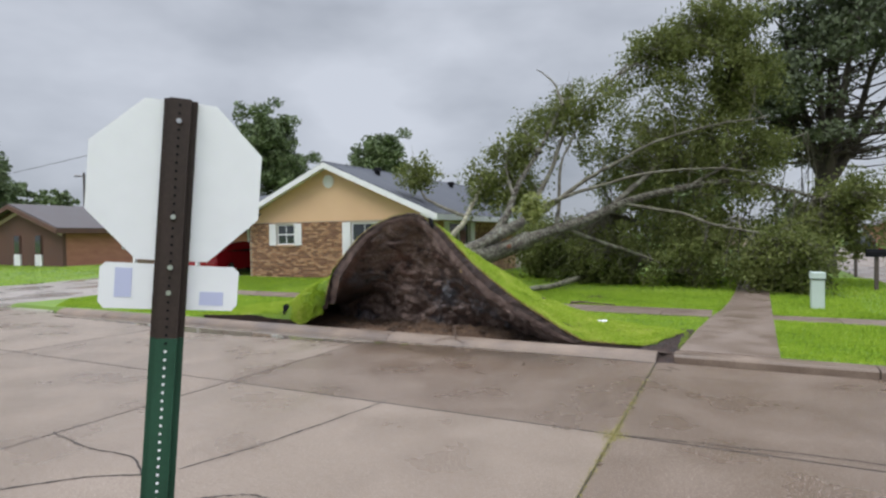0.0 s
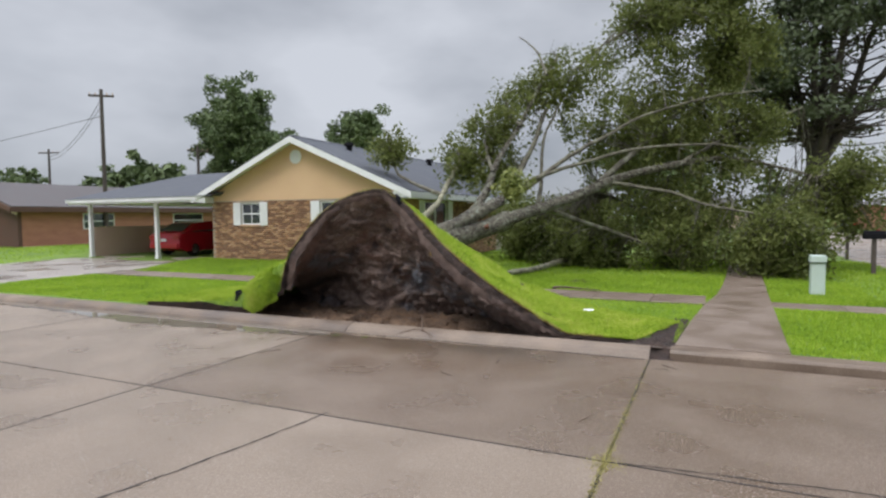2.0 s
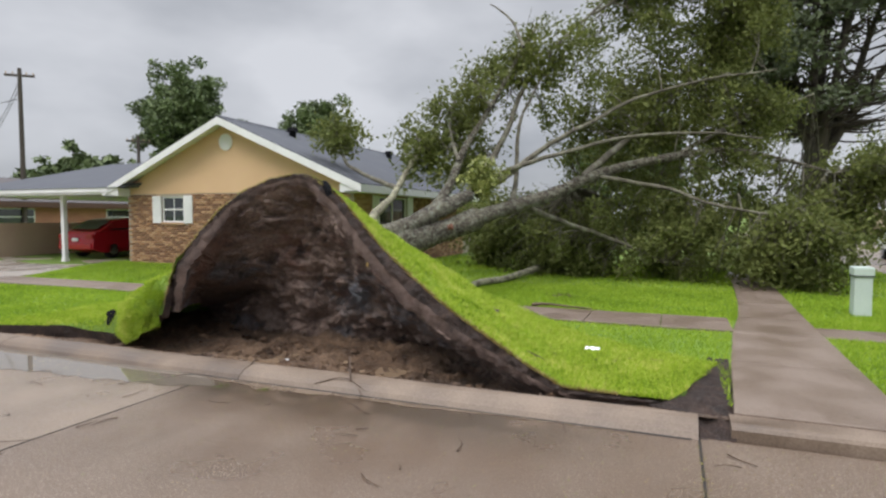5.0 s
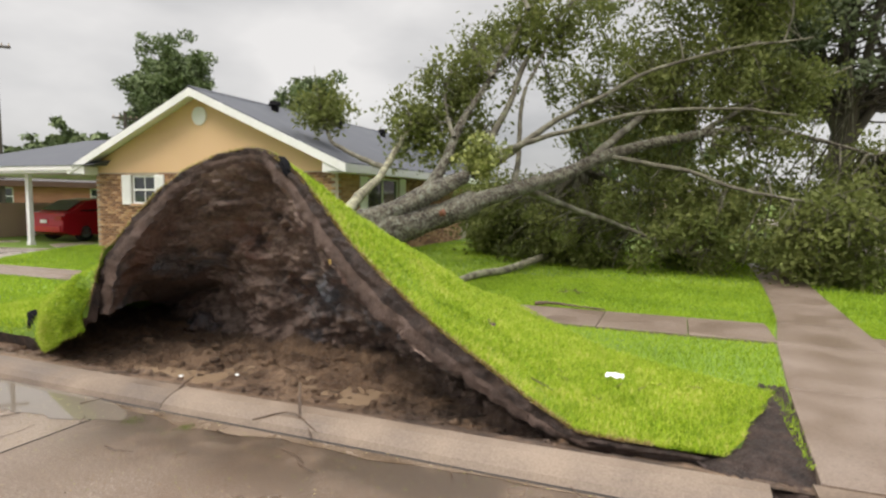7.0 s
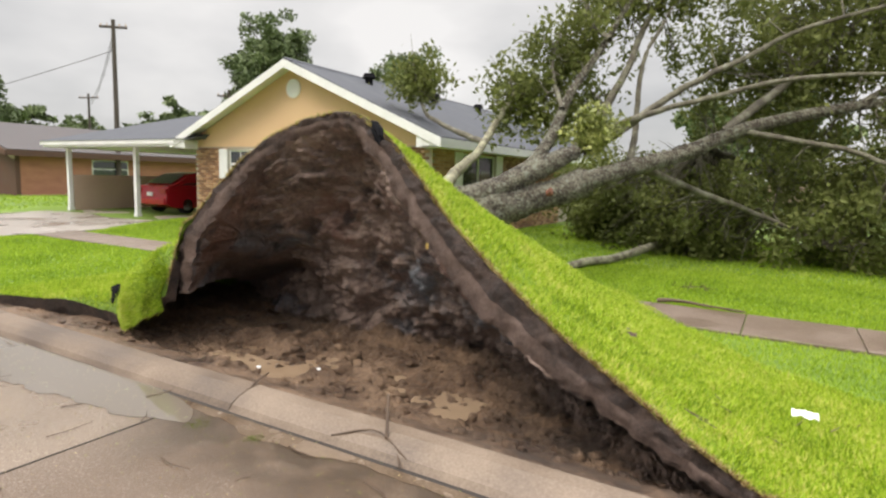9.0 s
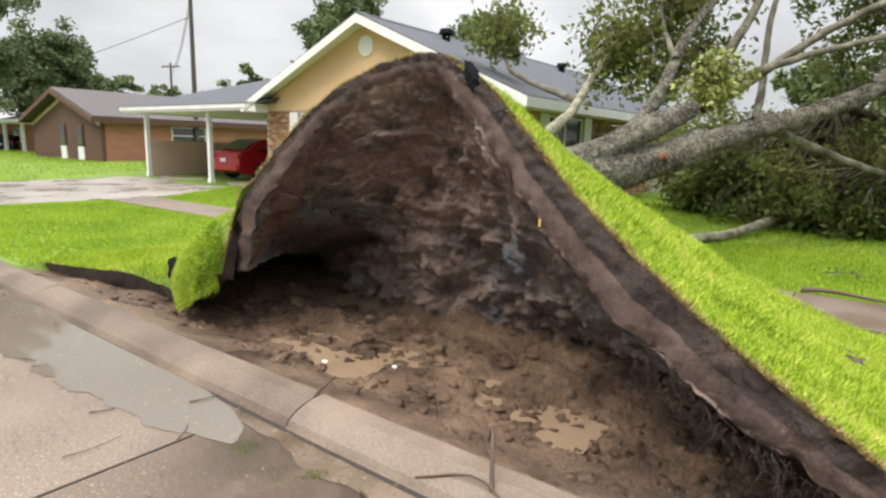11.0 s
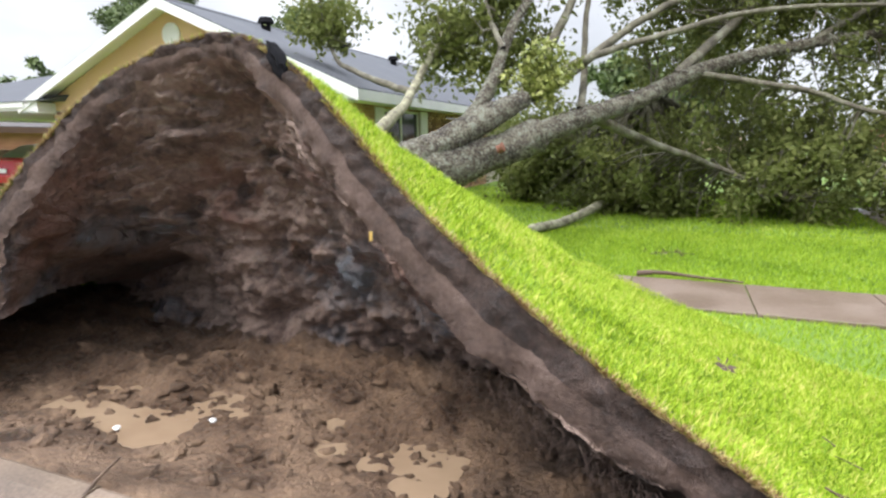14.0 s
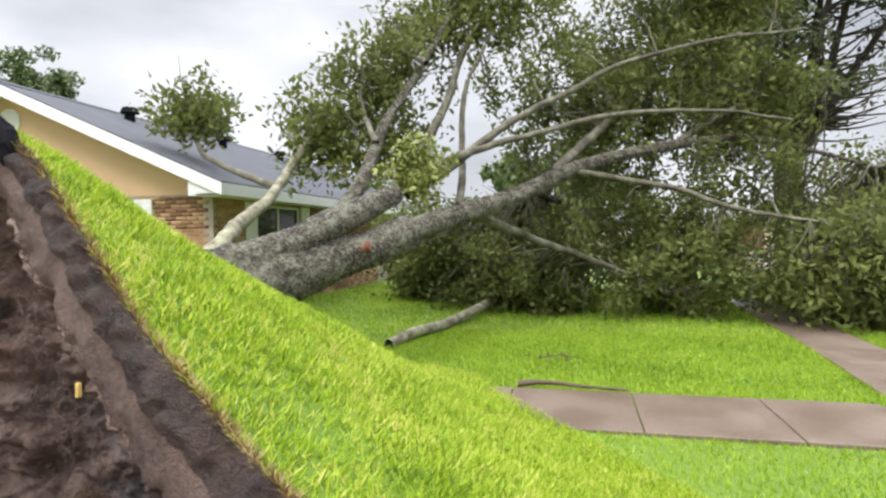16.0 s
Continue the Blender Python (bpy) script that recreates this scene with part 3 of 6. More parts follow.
kerbs = thing("kerb", 0, 0, 0, "worn rounded concrete kerb with open joints, wet", "kerb", kind="structure")
for xa, xb in ((-15.0, -13.07), (-13.07, -8.97), (-8.97, -4.87), (-4.87, -0.20), (0.03, 2.5)):
    n = 12
    kerb_length([(xa + 0.008 + (xb - xa - 0.016) * i / n, 0.0 if xa > 0 else -0.09 + 0.006 * math.sin(1.7 * xa + 0.9 * i)) for i in range(n + 1)], shape=STEEP if xa > 0 else None)
for a0 in range(3):
    kerb_length([(CORNER_X - CORNER_R + (CORNER_R) * math.sin(radians(a0 * 30 + 0.2 + 29.6 * i / 8)), CORNER_R - CORNER_R * math.cos(radians(a0 * 30 + 0.2 + 29.6 * i / 8)))
                 for i in range(9)], shape=STEEP)
for i in range(12):
    kerb_length([(CORNER_X, 3.01 + 5 * i + 4.98 * j / 4) for j in range(5)])
for xa in range(-70, -25, 5):
    kerb_length([(xa + 0.01 + 4.98 * j / 4, 0.0) for j in range(5)])

part("joint_gap", box_bm(-15.0, -0.26, -0.122, -0.086, -0.1, 0.0035), M_CRACK, kerbs, "dark open joint at the kerb foot")

# Driveway with its flared apron, and the two walks.
drive = thing("driveway", 0, 0, 0, "wet pale concrete driveway leading to the carport", "driveway", kind="structure")
bm = bmesh.new()
for y0, y1, a0, b0, a1, b1, z0, z1 in ((-0.01, 1.7, -25.6, -15.3, -24.8, -17.4, 0.006, 0.13), (1.716, 5.4, -24.8, -17.35, -24.8, -17.3, 0.13, 0.15),
                                       (5.416, 9.0, -24.8, -17.3, -24.8, -17.3, 0.15, 0.265), (9.016, 16.5, -24.8, -16.66, -24.8, -16.66, 0.265, 0.28)):
    lo = [bm.verts.new(c) for c in ((a0, y0, -0.15), (b0, y0, -0.15), (b1, y1, -0.15), (a1, y1, -0.15))]
    hi = [bm.verts.new(c) for c in ((a0, y0, z0), (b0, y0, z0), (b1, y1, z1), (a1, y1, z1))]
    bm.faces.new(lo[::-1])
    bm.faces.new(hi)
    for i in range(4):
        j = (i + 1) % 4
        bm.faces.new((lo[i], lo[j], hi[j], hi[i]))
part("drive_slabs", bm, M_DRIVE, drive)

sidewalk = thing("sidewalk", 0, 0, 0, "wet brown-grey concrete pavement slabs crossing the lawn", "pavement", kind="structure")
for i in range(4):
    slab("slab", -0.592 - 1.15 * (i + 0) - 0.0, -0.592 - 1.15 * (i - 1) if i else 0.42, 4.22, 5.42, -0.05, 0.150, M_WALK, sidewalk, 0.006, 0.008)
for i in range(8):
    slab("slab", -17.3 + 1.15 * i, -16.15 + 1.15 * i, 4.25, 5.37, -0.05, 0.150, M_WALK, sidewalk, 0.006, 0.008)
for i in range(3):
    slab("slab", 1.56 + 1.15 * i, 2.71 + 1.15 * i, 4.15, 5.0, -0.05, 0.140, M_WALK, sidewalk, 0.006, 0.008)
def walk_left(y):
    """Edge of the front walk towards the uprooted turf."""
    return np.interp(y, [0, 2, 4.8, 6, 9.6, 12.3, 14], [0.06, 0.19, 0.45, 0.66, 0.88, 0.98, 1.02])


front_walk = thing("front_walk", 0, 0, 0, "wet brown concrete walk running from the kerb past the lawn", "pavement", kind="structure")
for y0, y1 in ((0.284, 2.3), (2.3, 4.2), (4.2, 5.6), (5.6, 7.2), (7.2, 8.8), (8.8, 10.4), (10.4, 12.0), (12.0, 13.6)):
    za, zb = 0.142 + 0.08 * min(1, max(0, (y0 - 6) / 6)), 0.142 + 0.08 * min(1, max(0, (y1 - 6) / 6))
    bm = box_bm(0.0, 1.0, y0 + 0.006, y1 - 0.006, -0.1, 0.15, 0.008)
    for v in bm.verts:
        a, b = walk_left(v.co.y), 1.40 + 0.035 * v.co.y
        v.co.x = a + (b - a) * v.co.x
        if v.co.z > 0:
            v.co.z += -0.15 + za + (zb - za) * (v.co.y - y0) / (y1 - y0)
    part("slab", bm, M_WALK, front_walk)


# ---- uprooted plate of turf and soil ----
root_plate = thing("uprooted_root_plate", -5.2, 2.0, 0, "uprooted slab of bright turf with dark wet soil underneath", "root plate")
RP = Vector((-5.2, 2.0, 0))


def rp(v):
    return np.asarray(v, float) - np.array(RP)


mx = np.concatenate([np.linspace(-10.4, -7.15, 55), np.linspace(-7.12, -6.8, 18), np.linspace(-6.77, -0.6, 110), np.linspace(-0.58, 0.10, 28)])
mv = np.linspace(0, 1, 60) ** 1.25
U, V = np.meshgrid(mx, mv, indexing="ij")
# The last columns are drawn back to the ragged toe.
ye = edge_y(U)
PY = ye + V * (back_y(U) + 0.25 - ye)
U = np.where(U > -0.9, -0.9 + (U + 0.9) / 1.0 * (toe_x(PY) + 0.9), U)
PZ = mound_z(U, PY) + 0.012
PZ[-1] -= 0.06
top = np.stack([U, PY, PZ], -1).reshape(-1, 3)
damp = np.repeat(np.minimum(1, mv * 6)[None], len(mx), 0).ravel()
top[:, 2] += lumps(top, 1.1, 0.05) * damp * (top[:, 2] > 0.2)
turf = mesh_ob("turf", rp(top), grid_faces(len(mx), len(mv)), M_LAWN, root_plate, "bright green lawn grass", True)

# Torn face of the turf and the hollow soil wall beneath it.
ES = [(-0.50, 0.09), (-0.75, 0.10), (-1.16, 0.10), (-1.43, 0.13), (-1.82, 0.30), (-2.25, 0.51), (-2.67, 0.72), (-3.17, 1.02), (-3.73, 1.39), (-4.16, 1.74), (-4.60, 2.09),
      (-5.06, 2.34), (-5.40, 2.38), (-5.80, 2.30), (-6.20, 2.12), (-6.52, 1.85), (-6.76, 1.46), (-6.92, 1.10), (-7.00, 0.86), (-7.03, 0.66), (-7.02, 0.46)]
n_s = 380
line = smooth_line(ES, n_s)
tan = np.gradient(line, axis=0)
tan /= np.linalg.norm(tan, axis=1)[:, None]
inward = np.stack([-tan[:, 1], tan[:, 0]], 1)
inward = np.where((inward[:, 1:2] > 0.0) & (line[:, 0:1] > -6.8), -inward, inward)
inward = np.where(line[:, 0:1] <= -6.6, np.abs(inward) * np.array([[1, -1]]), inward)
thick = np.interp(np.arange(n_s) / n_s, [0, 0.1, 0.2, 0.35, 0.5, 0.57, 0.66, 0.78, 0.9, 1.0], [0.02, 0.06, 0.16, 0.27, 0.24, 0.15, 0.13, 0.20, 0.22, 0.12])
thick = thick * (1 + lumps(np.stack([line[:, 0], line[:, 1], 0 * line[:, 0]], 1), 2.6, 0.14, 31.0) + lumps(np.stack([line[:, 0], line[:, 1], 0 * line[:, 0]], 1), 11.0, 0.10, 17.0))
low = line + inward * thick[:, None]
low[:, 1] = np.maximum(low[:, 1], -0.12)


def lean(xz):
    y = 0.45 + 0.53 * xz[:, 1]
    return np.stack([xz[:, 0], np.where(xz[:, 0] < -6.6, np.maximum(y, 1.03), y), xz[:, 1]], 1)


T3, B3 = lean(line), lean(low)
T3[:, 2] += 0.012
rows = []
for k in np.linspace(0, 1, 14):
    r = T3 * (1 - k) + B3 * k
    r[:, 1] += -0.035 * math.sin(math.pi * k) + 0.05 * k
    rows.append(r)
F = np.stack(rows, 1).reshape(-1, 3)
off = lumps(F, 3.0, 0.04, 3.0) + lumps(F, 11.0, 0.045, 8.0)
w = np.repeat(np.array([0.5, 0.8, 1, 1.1, 1.1, 0.9, 0.7, 0.45, 0.32, 0.28, 0.34, 0.5, 0.7, 0.9])[None], n_s, 0).ravel()
F[:, 1] -= off * w
F[:, 2] += off * w * 0.3
F3 = F.reshape(n_s, 14, 3)
mesh_ob("crumbled_rim", rp(F3[:, :7].reshape(-1, 3)), grid_faces(n_s, 7), M_CRUMB, root_plate, "dark crumbling topsoil rim", True)
mesh_ob("pressed_edge", rp(F3[:, 6:].reshape(-1, 3)), grid_faces(n_s, 8), M_EDGE, root_plate, "rough grey-brown pressed soil edge", True)

n_w = 170
WX = np.interp(B3[:, 0], [-7.2, -6.9, -6.6, -6.0, -5.2, -4.2, -3.2, -2.4, -1.2, 0], [-8.3, -8.0, -7.6, -6.6, -5.5, -4.3, -3.2, -2.4, -1.2, 0])
WY = np.interp(B3[:, 0], [-7.2, -6.9, -6.0, -5.0, -4.2, -3.4, -2.8, -2.2, -1.4, 0], [2.5, 2.7, 2.85, 2.95, 2.95, 2.75, 2.3, 1.6, 0.85, 0.55])
W3 = np.stack([WX, WY, np.full(n_s, -0.3)], 1)
rows = []
for k in np.linspace(0, 1, n_w):
    p = B3.copy()
    p[:, 0] += (W3[:, 0] - B3[:, 0]) * k
    p[:, 1] += 0.05 + (W3[:, 1] - B3[:, 1]) * (0.75 * k + 0.25 * math.sin(k * math.pi / 2))
    p[:, 2] += (W3[:, 2] - B3[:, 2]) * (0.55 * k + 0.45 * k * k)
    cave = np.clip((-5.9 - B3[:, 0]) / 0.8, 0, 1) * np.clip((1.0 - p[:, 2]) / 0.5, 0, 1) * math.sqrt(max(0.0, math.sin(math.pi * k)))
    p[:, 1] += 1.1 * cave
    p[:, 0] -= 0.85 * cave
    rows.append(p)
SW = np.stack(rows, 1).reshape(-1, 3)


def clefts(v, scale, amount, seed=0.0):
    """Broken plates of clay: high in their middle, cut by clefts."""
    out = np.empty(len(v))
    for i, p in enumerate(v):
        q = Vector((p[0] * scale + seed, p[1] * scale, p[2] * scale * 0.85))
        q += 0.55 * noise.noise_vector(q * 0.9) + 0.2 * noise.noise_vector(q * 3.1)
        d = noise.voronoi(q)[0]
        out[i] = min(1.0, (d[1] - d[0]) * 2.2) - 0.6 * d[0]
    return out * amount


off = lumps(SW, 1.1, 0.22, 5.0) + lumps(SW, 3.2, 0.11, 9.0) + lumps(SW, 8.0, 0.05, 2.0) + clefts(SW, 1.9, 0.11, 12.0) + clefts(SW, 5.5, 0.05, 3.0)
w = np.repeat(np.minimum(1, 0.25 + np.linspace(0, 1, n_w) * 5)[None], n_s, 0).ravel() * np.repeat(np.where(B3[:, 0] < -5, 1.0, np.clip(B3[:, 2] * 1.5 + 0.1, 0.1, 1)), n_w)
SW[:, 1] -= off * w
SW[:, 2] += off * w * 0.08
SW[:, 2] = np.minimum(SW[:, 2], mound_z(SW[:, 0], SW[:, 1]) - 0.10)
seam = SW.reshape(n_s, n_w, 3)
gap = F3[:, -1] - seam[:, 0]
for j in range(9):
    seam[:, j] += gap * (1 - j / 9)
mesh_ob("soil_wall", rp(SW), grid_faces(n_s, n_w), M_SOIL, root_plate, "dark wet hollow soil underside", True)

# Turf hanging down over the left end of the hollow.
cx, ck = np.linspace(-8.08, -7.03, 50), np.linspace(0, 1, 26)
CU, CK = np.meshgrid(cx, ck, indexing="ij")


def curl(x, k):
    zt = np.interp(x, [-8.1, -7.65, -7.25, -7.1, -7.0], [0.46, 0.76, 0.90, 0.92, 0.86])
    low_z = np.interp(x, [-8.1, -7.85, -7.6, -7.3, -7.0], [0.16, 0.07, 0.04, 0.14, 0.32])
    y = edge_y(x) + 0.20 - np.interp(x, [-8.1, -7.6, -7.2, -7.0], [0.12, 0.27, 0.25, 0.20]) * np.sin(np.pi * 0.5 * np.minimum(1, k * 1.5))
    return np.stack([x + 0.03 * np.sin(7 * k + 9 * x), y + 0.02 * np.sin(11 * x) * k, zt + (low_z - zt) * k], -1)


CV = curl(CU, CK).reshape(-1, 3)
CV[:, 1] -= lumps(CV, 4.0, 0.04, 3.0)
mesh_ob("turf_curl", rp(CV), grid_faces(50, 26), M_LAWN, root_plate, "drooping flap of turf", True)

# Torn soil skirt below the drooping left side and at the right toe.
sx = np.linspace(-10.4, -6.95, 150)
skirt = []
for k in np.linspace(0, 1, 9):
    y0 = edge_y(sx)
    z0 = mound_z(sx, y0) + 0.01
    hung = np.clip((sx + 8.25) / 0.35, 0, 1)
    skirt.append(np.stack([sx, y0 + 0.10 * k, z0 + ((-0.25 - z0) * (1 - hung) - 0.09 * hung) * k], 1))
SK = np.stack(skirt, 1).reshape(-1, 3)
SK[:, 1] += lumps(SK, 5.0, 0.10, 14.0) * np.tile(np.linspace(0, 1, 9), 150)
SK[:, 2] += lumps(SK, 7.0, 0.06, 4.0) * np.tile(np.linspace(0, 1, 9), 150)
mesh_ob("torn_skirt", rp(SK), grid_faces(150, 9), M_CRUMB, root_plate, "dark torn soil below the turf", True)

# Floor of the torn pit, with standing muddy water in its hollows.
px, py = np.linspace(-10.6, 0.15, 320), np.linspace(0.20, 4.2, 122)
QX, QY = np.meshgrid(px, py, indexing="ij")
dip = np.clip((QY - 0.29) / 0.7, 0, 1)
shallow = np.clip((QX + 10.4) / 2.4, 0, 1) * np.clip(-QX / 1.6, 0, 1)
QZ = 0.10 - 0.26 * dip * (0.25 + 0.75 * shallow) - 0.06 * (1 - shallow) * np.clip((QY - 0.3) / 0.2, 0, 1)
pit = np.stack([QX, QY, QZ], -1).reshape(-1, 3)
amp = np.clip((pit[:, 1] - 0.31) / 0.4, 0, 1)
rough_zone = np.clip((pit[:, 1] - 0.9) / 0.9, 0.25, 1)
pit[:, 2] += amp * (lumps(pit, 1.2, 0.07, 1.0) + rough_zone * (lumps(pit, 4.5, 0.07, 6.0) + np.abs(lumps(pit, 9.0, 0.08, 4.0))))
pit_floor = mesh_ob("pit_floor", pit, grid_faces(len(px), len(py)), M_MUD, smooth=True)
tagged(pit_floor, "churned wet brown mud in the torn pit beside the kerb", "mud", kind="structure")
wx, wy = np.linspace(-6.6, -3.5, 30), np.linspace(0.5, 1.75, 12)
A, B = np.meshgrid(wx, wy, indexing="ij")
puddle = mesh_ob("muddy_puddle", np.stack([A, B, np.full_like(A, -0.163)], -1).reshape(-1, 3), grid_faces(30, 12), M_MUDWATER)
tagged(puddle, "shallow tan muddy water standing in the pit", "puddle", kind="stuff")

# Dark crumbled soil between the turf's toe, the walk and the broken kerb end.
hy = np.linspace(-0.07, 2.3, 90)
ha = np.linspace(0, 1, 36)
A, B = np.meshgrid(ha, hy, indexing="ij")
left = np.interp(B, [-0.07, 0.2, 0.45, 2.3], [-0.26, -0.40, -0.62, -0.02])
right = 0.075 + 0.05 * B
spill = np.stack([left + (right - left) * A, B, np.interp(B, [-0.07, 0.0, 0.3, 0.6, 2.3], [-0.01, 0.012, 0.085, 0.115, 0.135])], -1).reshape(-1, 3)
spill[:, 2] += lumps(spill, 5.0, 0.04, 2.0) + np.abs(lumps(spill, 16.0, 0.035, 7.0)) - 0.01
mud_spill = mesh_ob("mud_spill", spill, grid_faces(36, 90), M_CRUMB, smooth=True)
tagged(mud_spill, "dark crumbled soil spilling beside the broken kerb", "mud", kind="stuff")

# Silt washed along the gutter.
n = 90
sv = []
for i in range(n):
    x = -6.3 + 6.0 * i / (n - 1)
    wide = np.interp(x, [-6.3, -5.6, -4.6, -3.4, -2.0, -0.3], [0.02, 0.30, 0.55, 0.42, 0.25, 0.03]) * (1 + 0.25 * math.sin(4.1 * x) + 0.12 * math.sin(11 * x) + 0.06 * math.sin(29 * x))
    for k in range(6):
        sv.append((x, -0.10 - 0.30 * wide * k / 5, 0.003))
silt = mesh_ob("gutter_silt", np.array(sv), grid_faces(n, 6)[:, ::-1], M_FILM)
tagged(silt, "dark wet silt washed along the gutter", "silt", kind="stuff")

# Rain water lying in the gutter.
n = 260
wv = []
for i in range(n):
    x = -14.6 + 9.66 * i / (n - 1)
    outer = np.interp(x, [-14.6, -13, -11.2, -9.0, -7.3, -6.7, -6.1, -5.6, -4.94], [-0.45, -0.45, -0.55, -0.84, -0.74, -0.66, -0.64, -0.58, -0.40])
    outer += (0.030 * math.sin(5 * x) + 0.022 * math.sin(13 * x) + 0.012 * math.sin(31 * x)) * min(1, (-4.94 - x) * 2)
    inner = np.interp(x, [-5.7, -5.3, -5.05, -4.94], [-0.095, -0.15, -0.24, -0.36])
    for k in range(5):
        wv.append((x, inner + (outer - inner) * k / 4, 0.004))
gutter = mesh_ob("gutter_puddle", np.array(wv), grid_faces(n, 5)[:, ::-1], M_WATER, smooth=True)
tagged(gutter, "thin sheet of rain water lying along the kerb", "puddle", kind="stuff")


# ---- grass ----
def blades(places, height, width, rng, tilt=0.45):
    n = len(places)
    ang = rng.uniform(0, 2 * np.pi, n)
    h = height * rng.uniform(0.5, 1.3, n)
    s = np.stack([np.cos(ang), np.sin(ang), np.zeros(n)], 1) * (width * rng.uniform(0.7, 1.3, n))[:, None]
    bend = rng.normal(size=(n, 3)) * tilt
    bend[:, 2] = 1
    bend /= np.linalg.norm(bend, axis=1)[:, None]
    tip = places + bend * h[:, None]
    v = np.stack([places - s, places + s, tip], 1).reshape(-1, 3)
    return v, np.arange(3 * n).reshape(-1, 3)


rng = np.random.default_rng(11)


def turf_points(count, x0, x1, y1, power=1.0):
    x = rng.uniform(x0, x1, count)
    a, b = edge_y(x), np.minimum(back_y(x) + 0.1, y1)
    y = a + (b - a) * rng.uniform(0, 1, count) ** power
    ok = x < toe_x(y) - 0.01
    x, y = x[ok], y[ok]
    p = np.stack([x, y, mound_z(x, y) + 0.012], 1)
    depth = np.clip((y - edge_y(x)) / (back_y(x) + 0.25 - edge_y(x)), 0, 1) ** 0.8
    p[:, 2] += lumps(p, 1.1, 0.05) * np.minimum(1, depth * 6) * (p[:, 2] > 0.2) - 0.006
    return p


p1 = turf_points(230000, -5.2, 0.1, 7)
p2 = turf_points(120000, -10.3, -5.2, 7)
pe = turf_points(15000, -7.0, -0.9, 7, 45.0)
v1, f1 = blades(p1, 0.056, 0.0066, rng, 0.85)
v2, f2 = blades(p2, 0.06, 0.006, rng)
v3, f3 = blades(pe, 0.045, 0.004, rng, 1.2)
pc = curl(rng.uniform(-8.0, -7.03, 24000), rng.uniform(0, 1, 24000))
v4, f4 = blades(np.zeros_like(pc), 0.06, 0.006, rng, 0.6)
v4 = np.stack([v4[:, 0], -v4[:, 2] * 0.9, v4[:, 1] - v4[:, 2] * 0.35], 1) + pc.repeat(3, 0)
turf_grass = mesh_ob("turf_grass", rp(np.concatenate([v1, v2, v4])), np.concatenate([f1, f2 + len(v1), f4 + len(v1) + len(v2)]), M_GRASS, root_plate, "bright green grass blades")
turf_grass["kind"] = "stuff"
fringe = mesh_ob("straw_fringe", rp(v3), f3, M_STRAW, root_plate, "dead brown straw along the torn edge")
fringe["kind"] = "stuff"


def lawn_points(count, x0, x1, y0, y1):
    x, y = rng.uniform(x0, x1, count), rng.uniform(y0, y1, count)
    keep = on_lawn(x, y) & ~((x > -10.2) & (x < 0.05) & (y < back_y(x) + 0.05))
    keep &= ~((y > 4.21) & (y < 5.43) & (((x > -17.4) & (x < -7.5)) | ((x > -4.5) & (x < 0.4))))
    keep &= ~((y > 4.14) & (y < 5.01) & (x > 1.5))
    keep &= ~((x > walk_left(y) - 0.01) & (x < 1.41 + 0.035 * y) & (y < 13.6))
    keep &= ~((x < 0.3) & (x > -0.5) & (y < 0.5))
    keep &= ~((x < -17.25) & (x > -25) & (y < 16)) & ~((x < -15.0) & (x > -25.6) & (y < 1.75) & (x < -15.3 - (y + 0.01) * 1.2))
    keep &= ~((x > -16.7) & (x < -8.3) & (y > 8.35))
    x, y = x[keep], y[keep]
    return np.stack([x, y, land(x, y)], 1)


soup_v, soup_f, base = [], [], 0
for count, x0, x1, y0, y1, h, wd in ((150000, -5, 3.5, 0.3, 9.0, 0.05, 0.005), (90000, -9, 5.2, 5.3, 16, 0.06, 0.010), (130000, -17.4, -7.5, 0.3, 8.4, 0.05, 0.008),
                                     (30000, 1.3, 5.2, 0.3, 6, 0.05, 0.007), (40000, -60, -24.8, 0.4, 16, 0.07, 0.02)):
    v, f = blades(lawn_points(count, x0, x1, y0, y1), h, wd, rng)
    soup_v.append(v)
    soup_f.append(f + base)
    base += len(v)
lawn_grass = mesh_ob("lawn_grass", np.concatenate(soup_v), np.concatenate(soup_f), M_GRASS_LAWN)
tagged(lawn_grass, "short bright green wet lawn grass", "grass", kind="stuff")


# ---- house ----
WALL_Y, HX0, HX1, RIDGE_X, EAVE_Z = 8.445, -16.65, -8.40, -12.55, 2.62
house = thing("house", -12.5, 8.445, 0.3, "single-storey brick house with tan gable, white trim and dark roof", "house")
HO = np.array([-12.5, 8.445, 0.3])


def hpart(name, bm, material, label="", parent=None, smooth=False):
    bmesh.ops.translate(bm, verts=bm.verts, vec=-Vector(HO))
    return part(name, bm, material, parent or house, label, smooth)


def wall_panels(bm, axis, at, thick, a0, a1, z0, z1, holes):
    """A wall with true openings: strips between and above the holes (a, b, low, high)."""
    cuts = sorted(holes)
    edges = [a0]
    for h in cuts:
        edges += [h[0], h[1]]
    edges.append(a1)
    def bx(p, q, lo, hi):
        if q - p < 1e-4 or hi - lo < 1e-4:
            return
        if axis == "x":
            add_box(bm, p, q, at, at + thick, lo, hi)
        else:
            add_box(bm, at - thick, at, p, q, lo, hi)
    for i in range(0, len(edges), 2):
        bx(edges[i], edges[i + 1], z0, z1)
    for a, b, lo, hi in cuts:
        bx(a, b, z0, lo)
        bx(a, b, hi, z1)


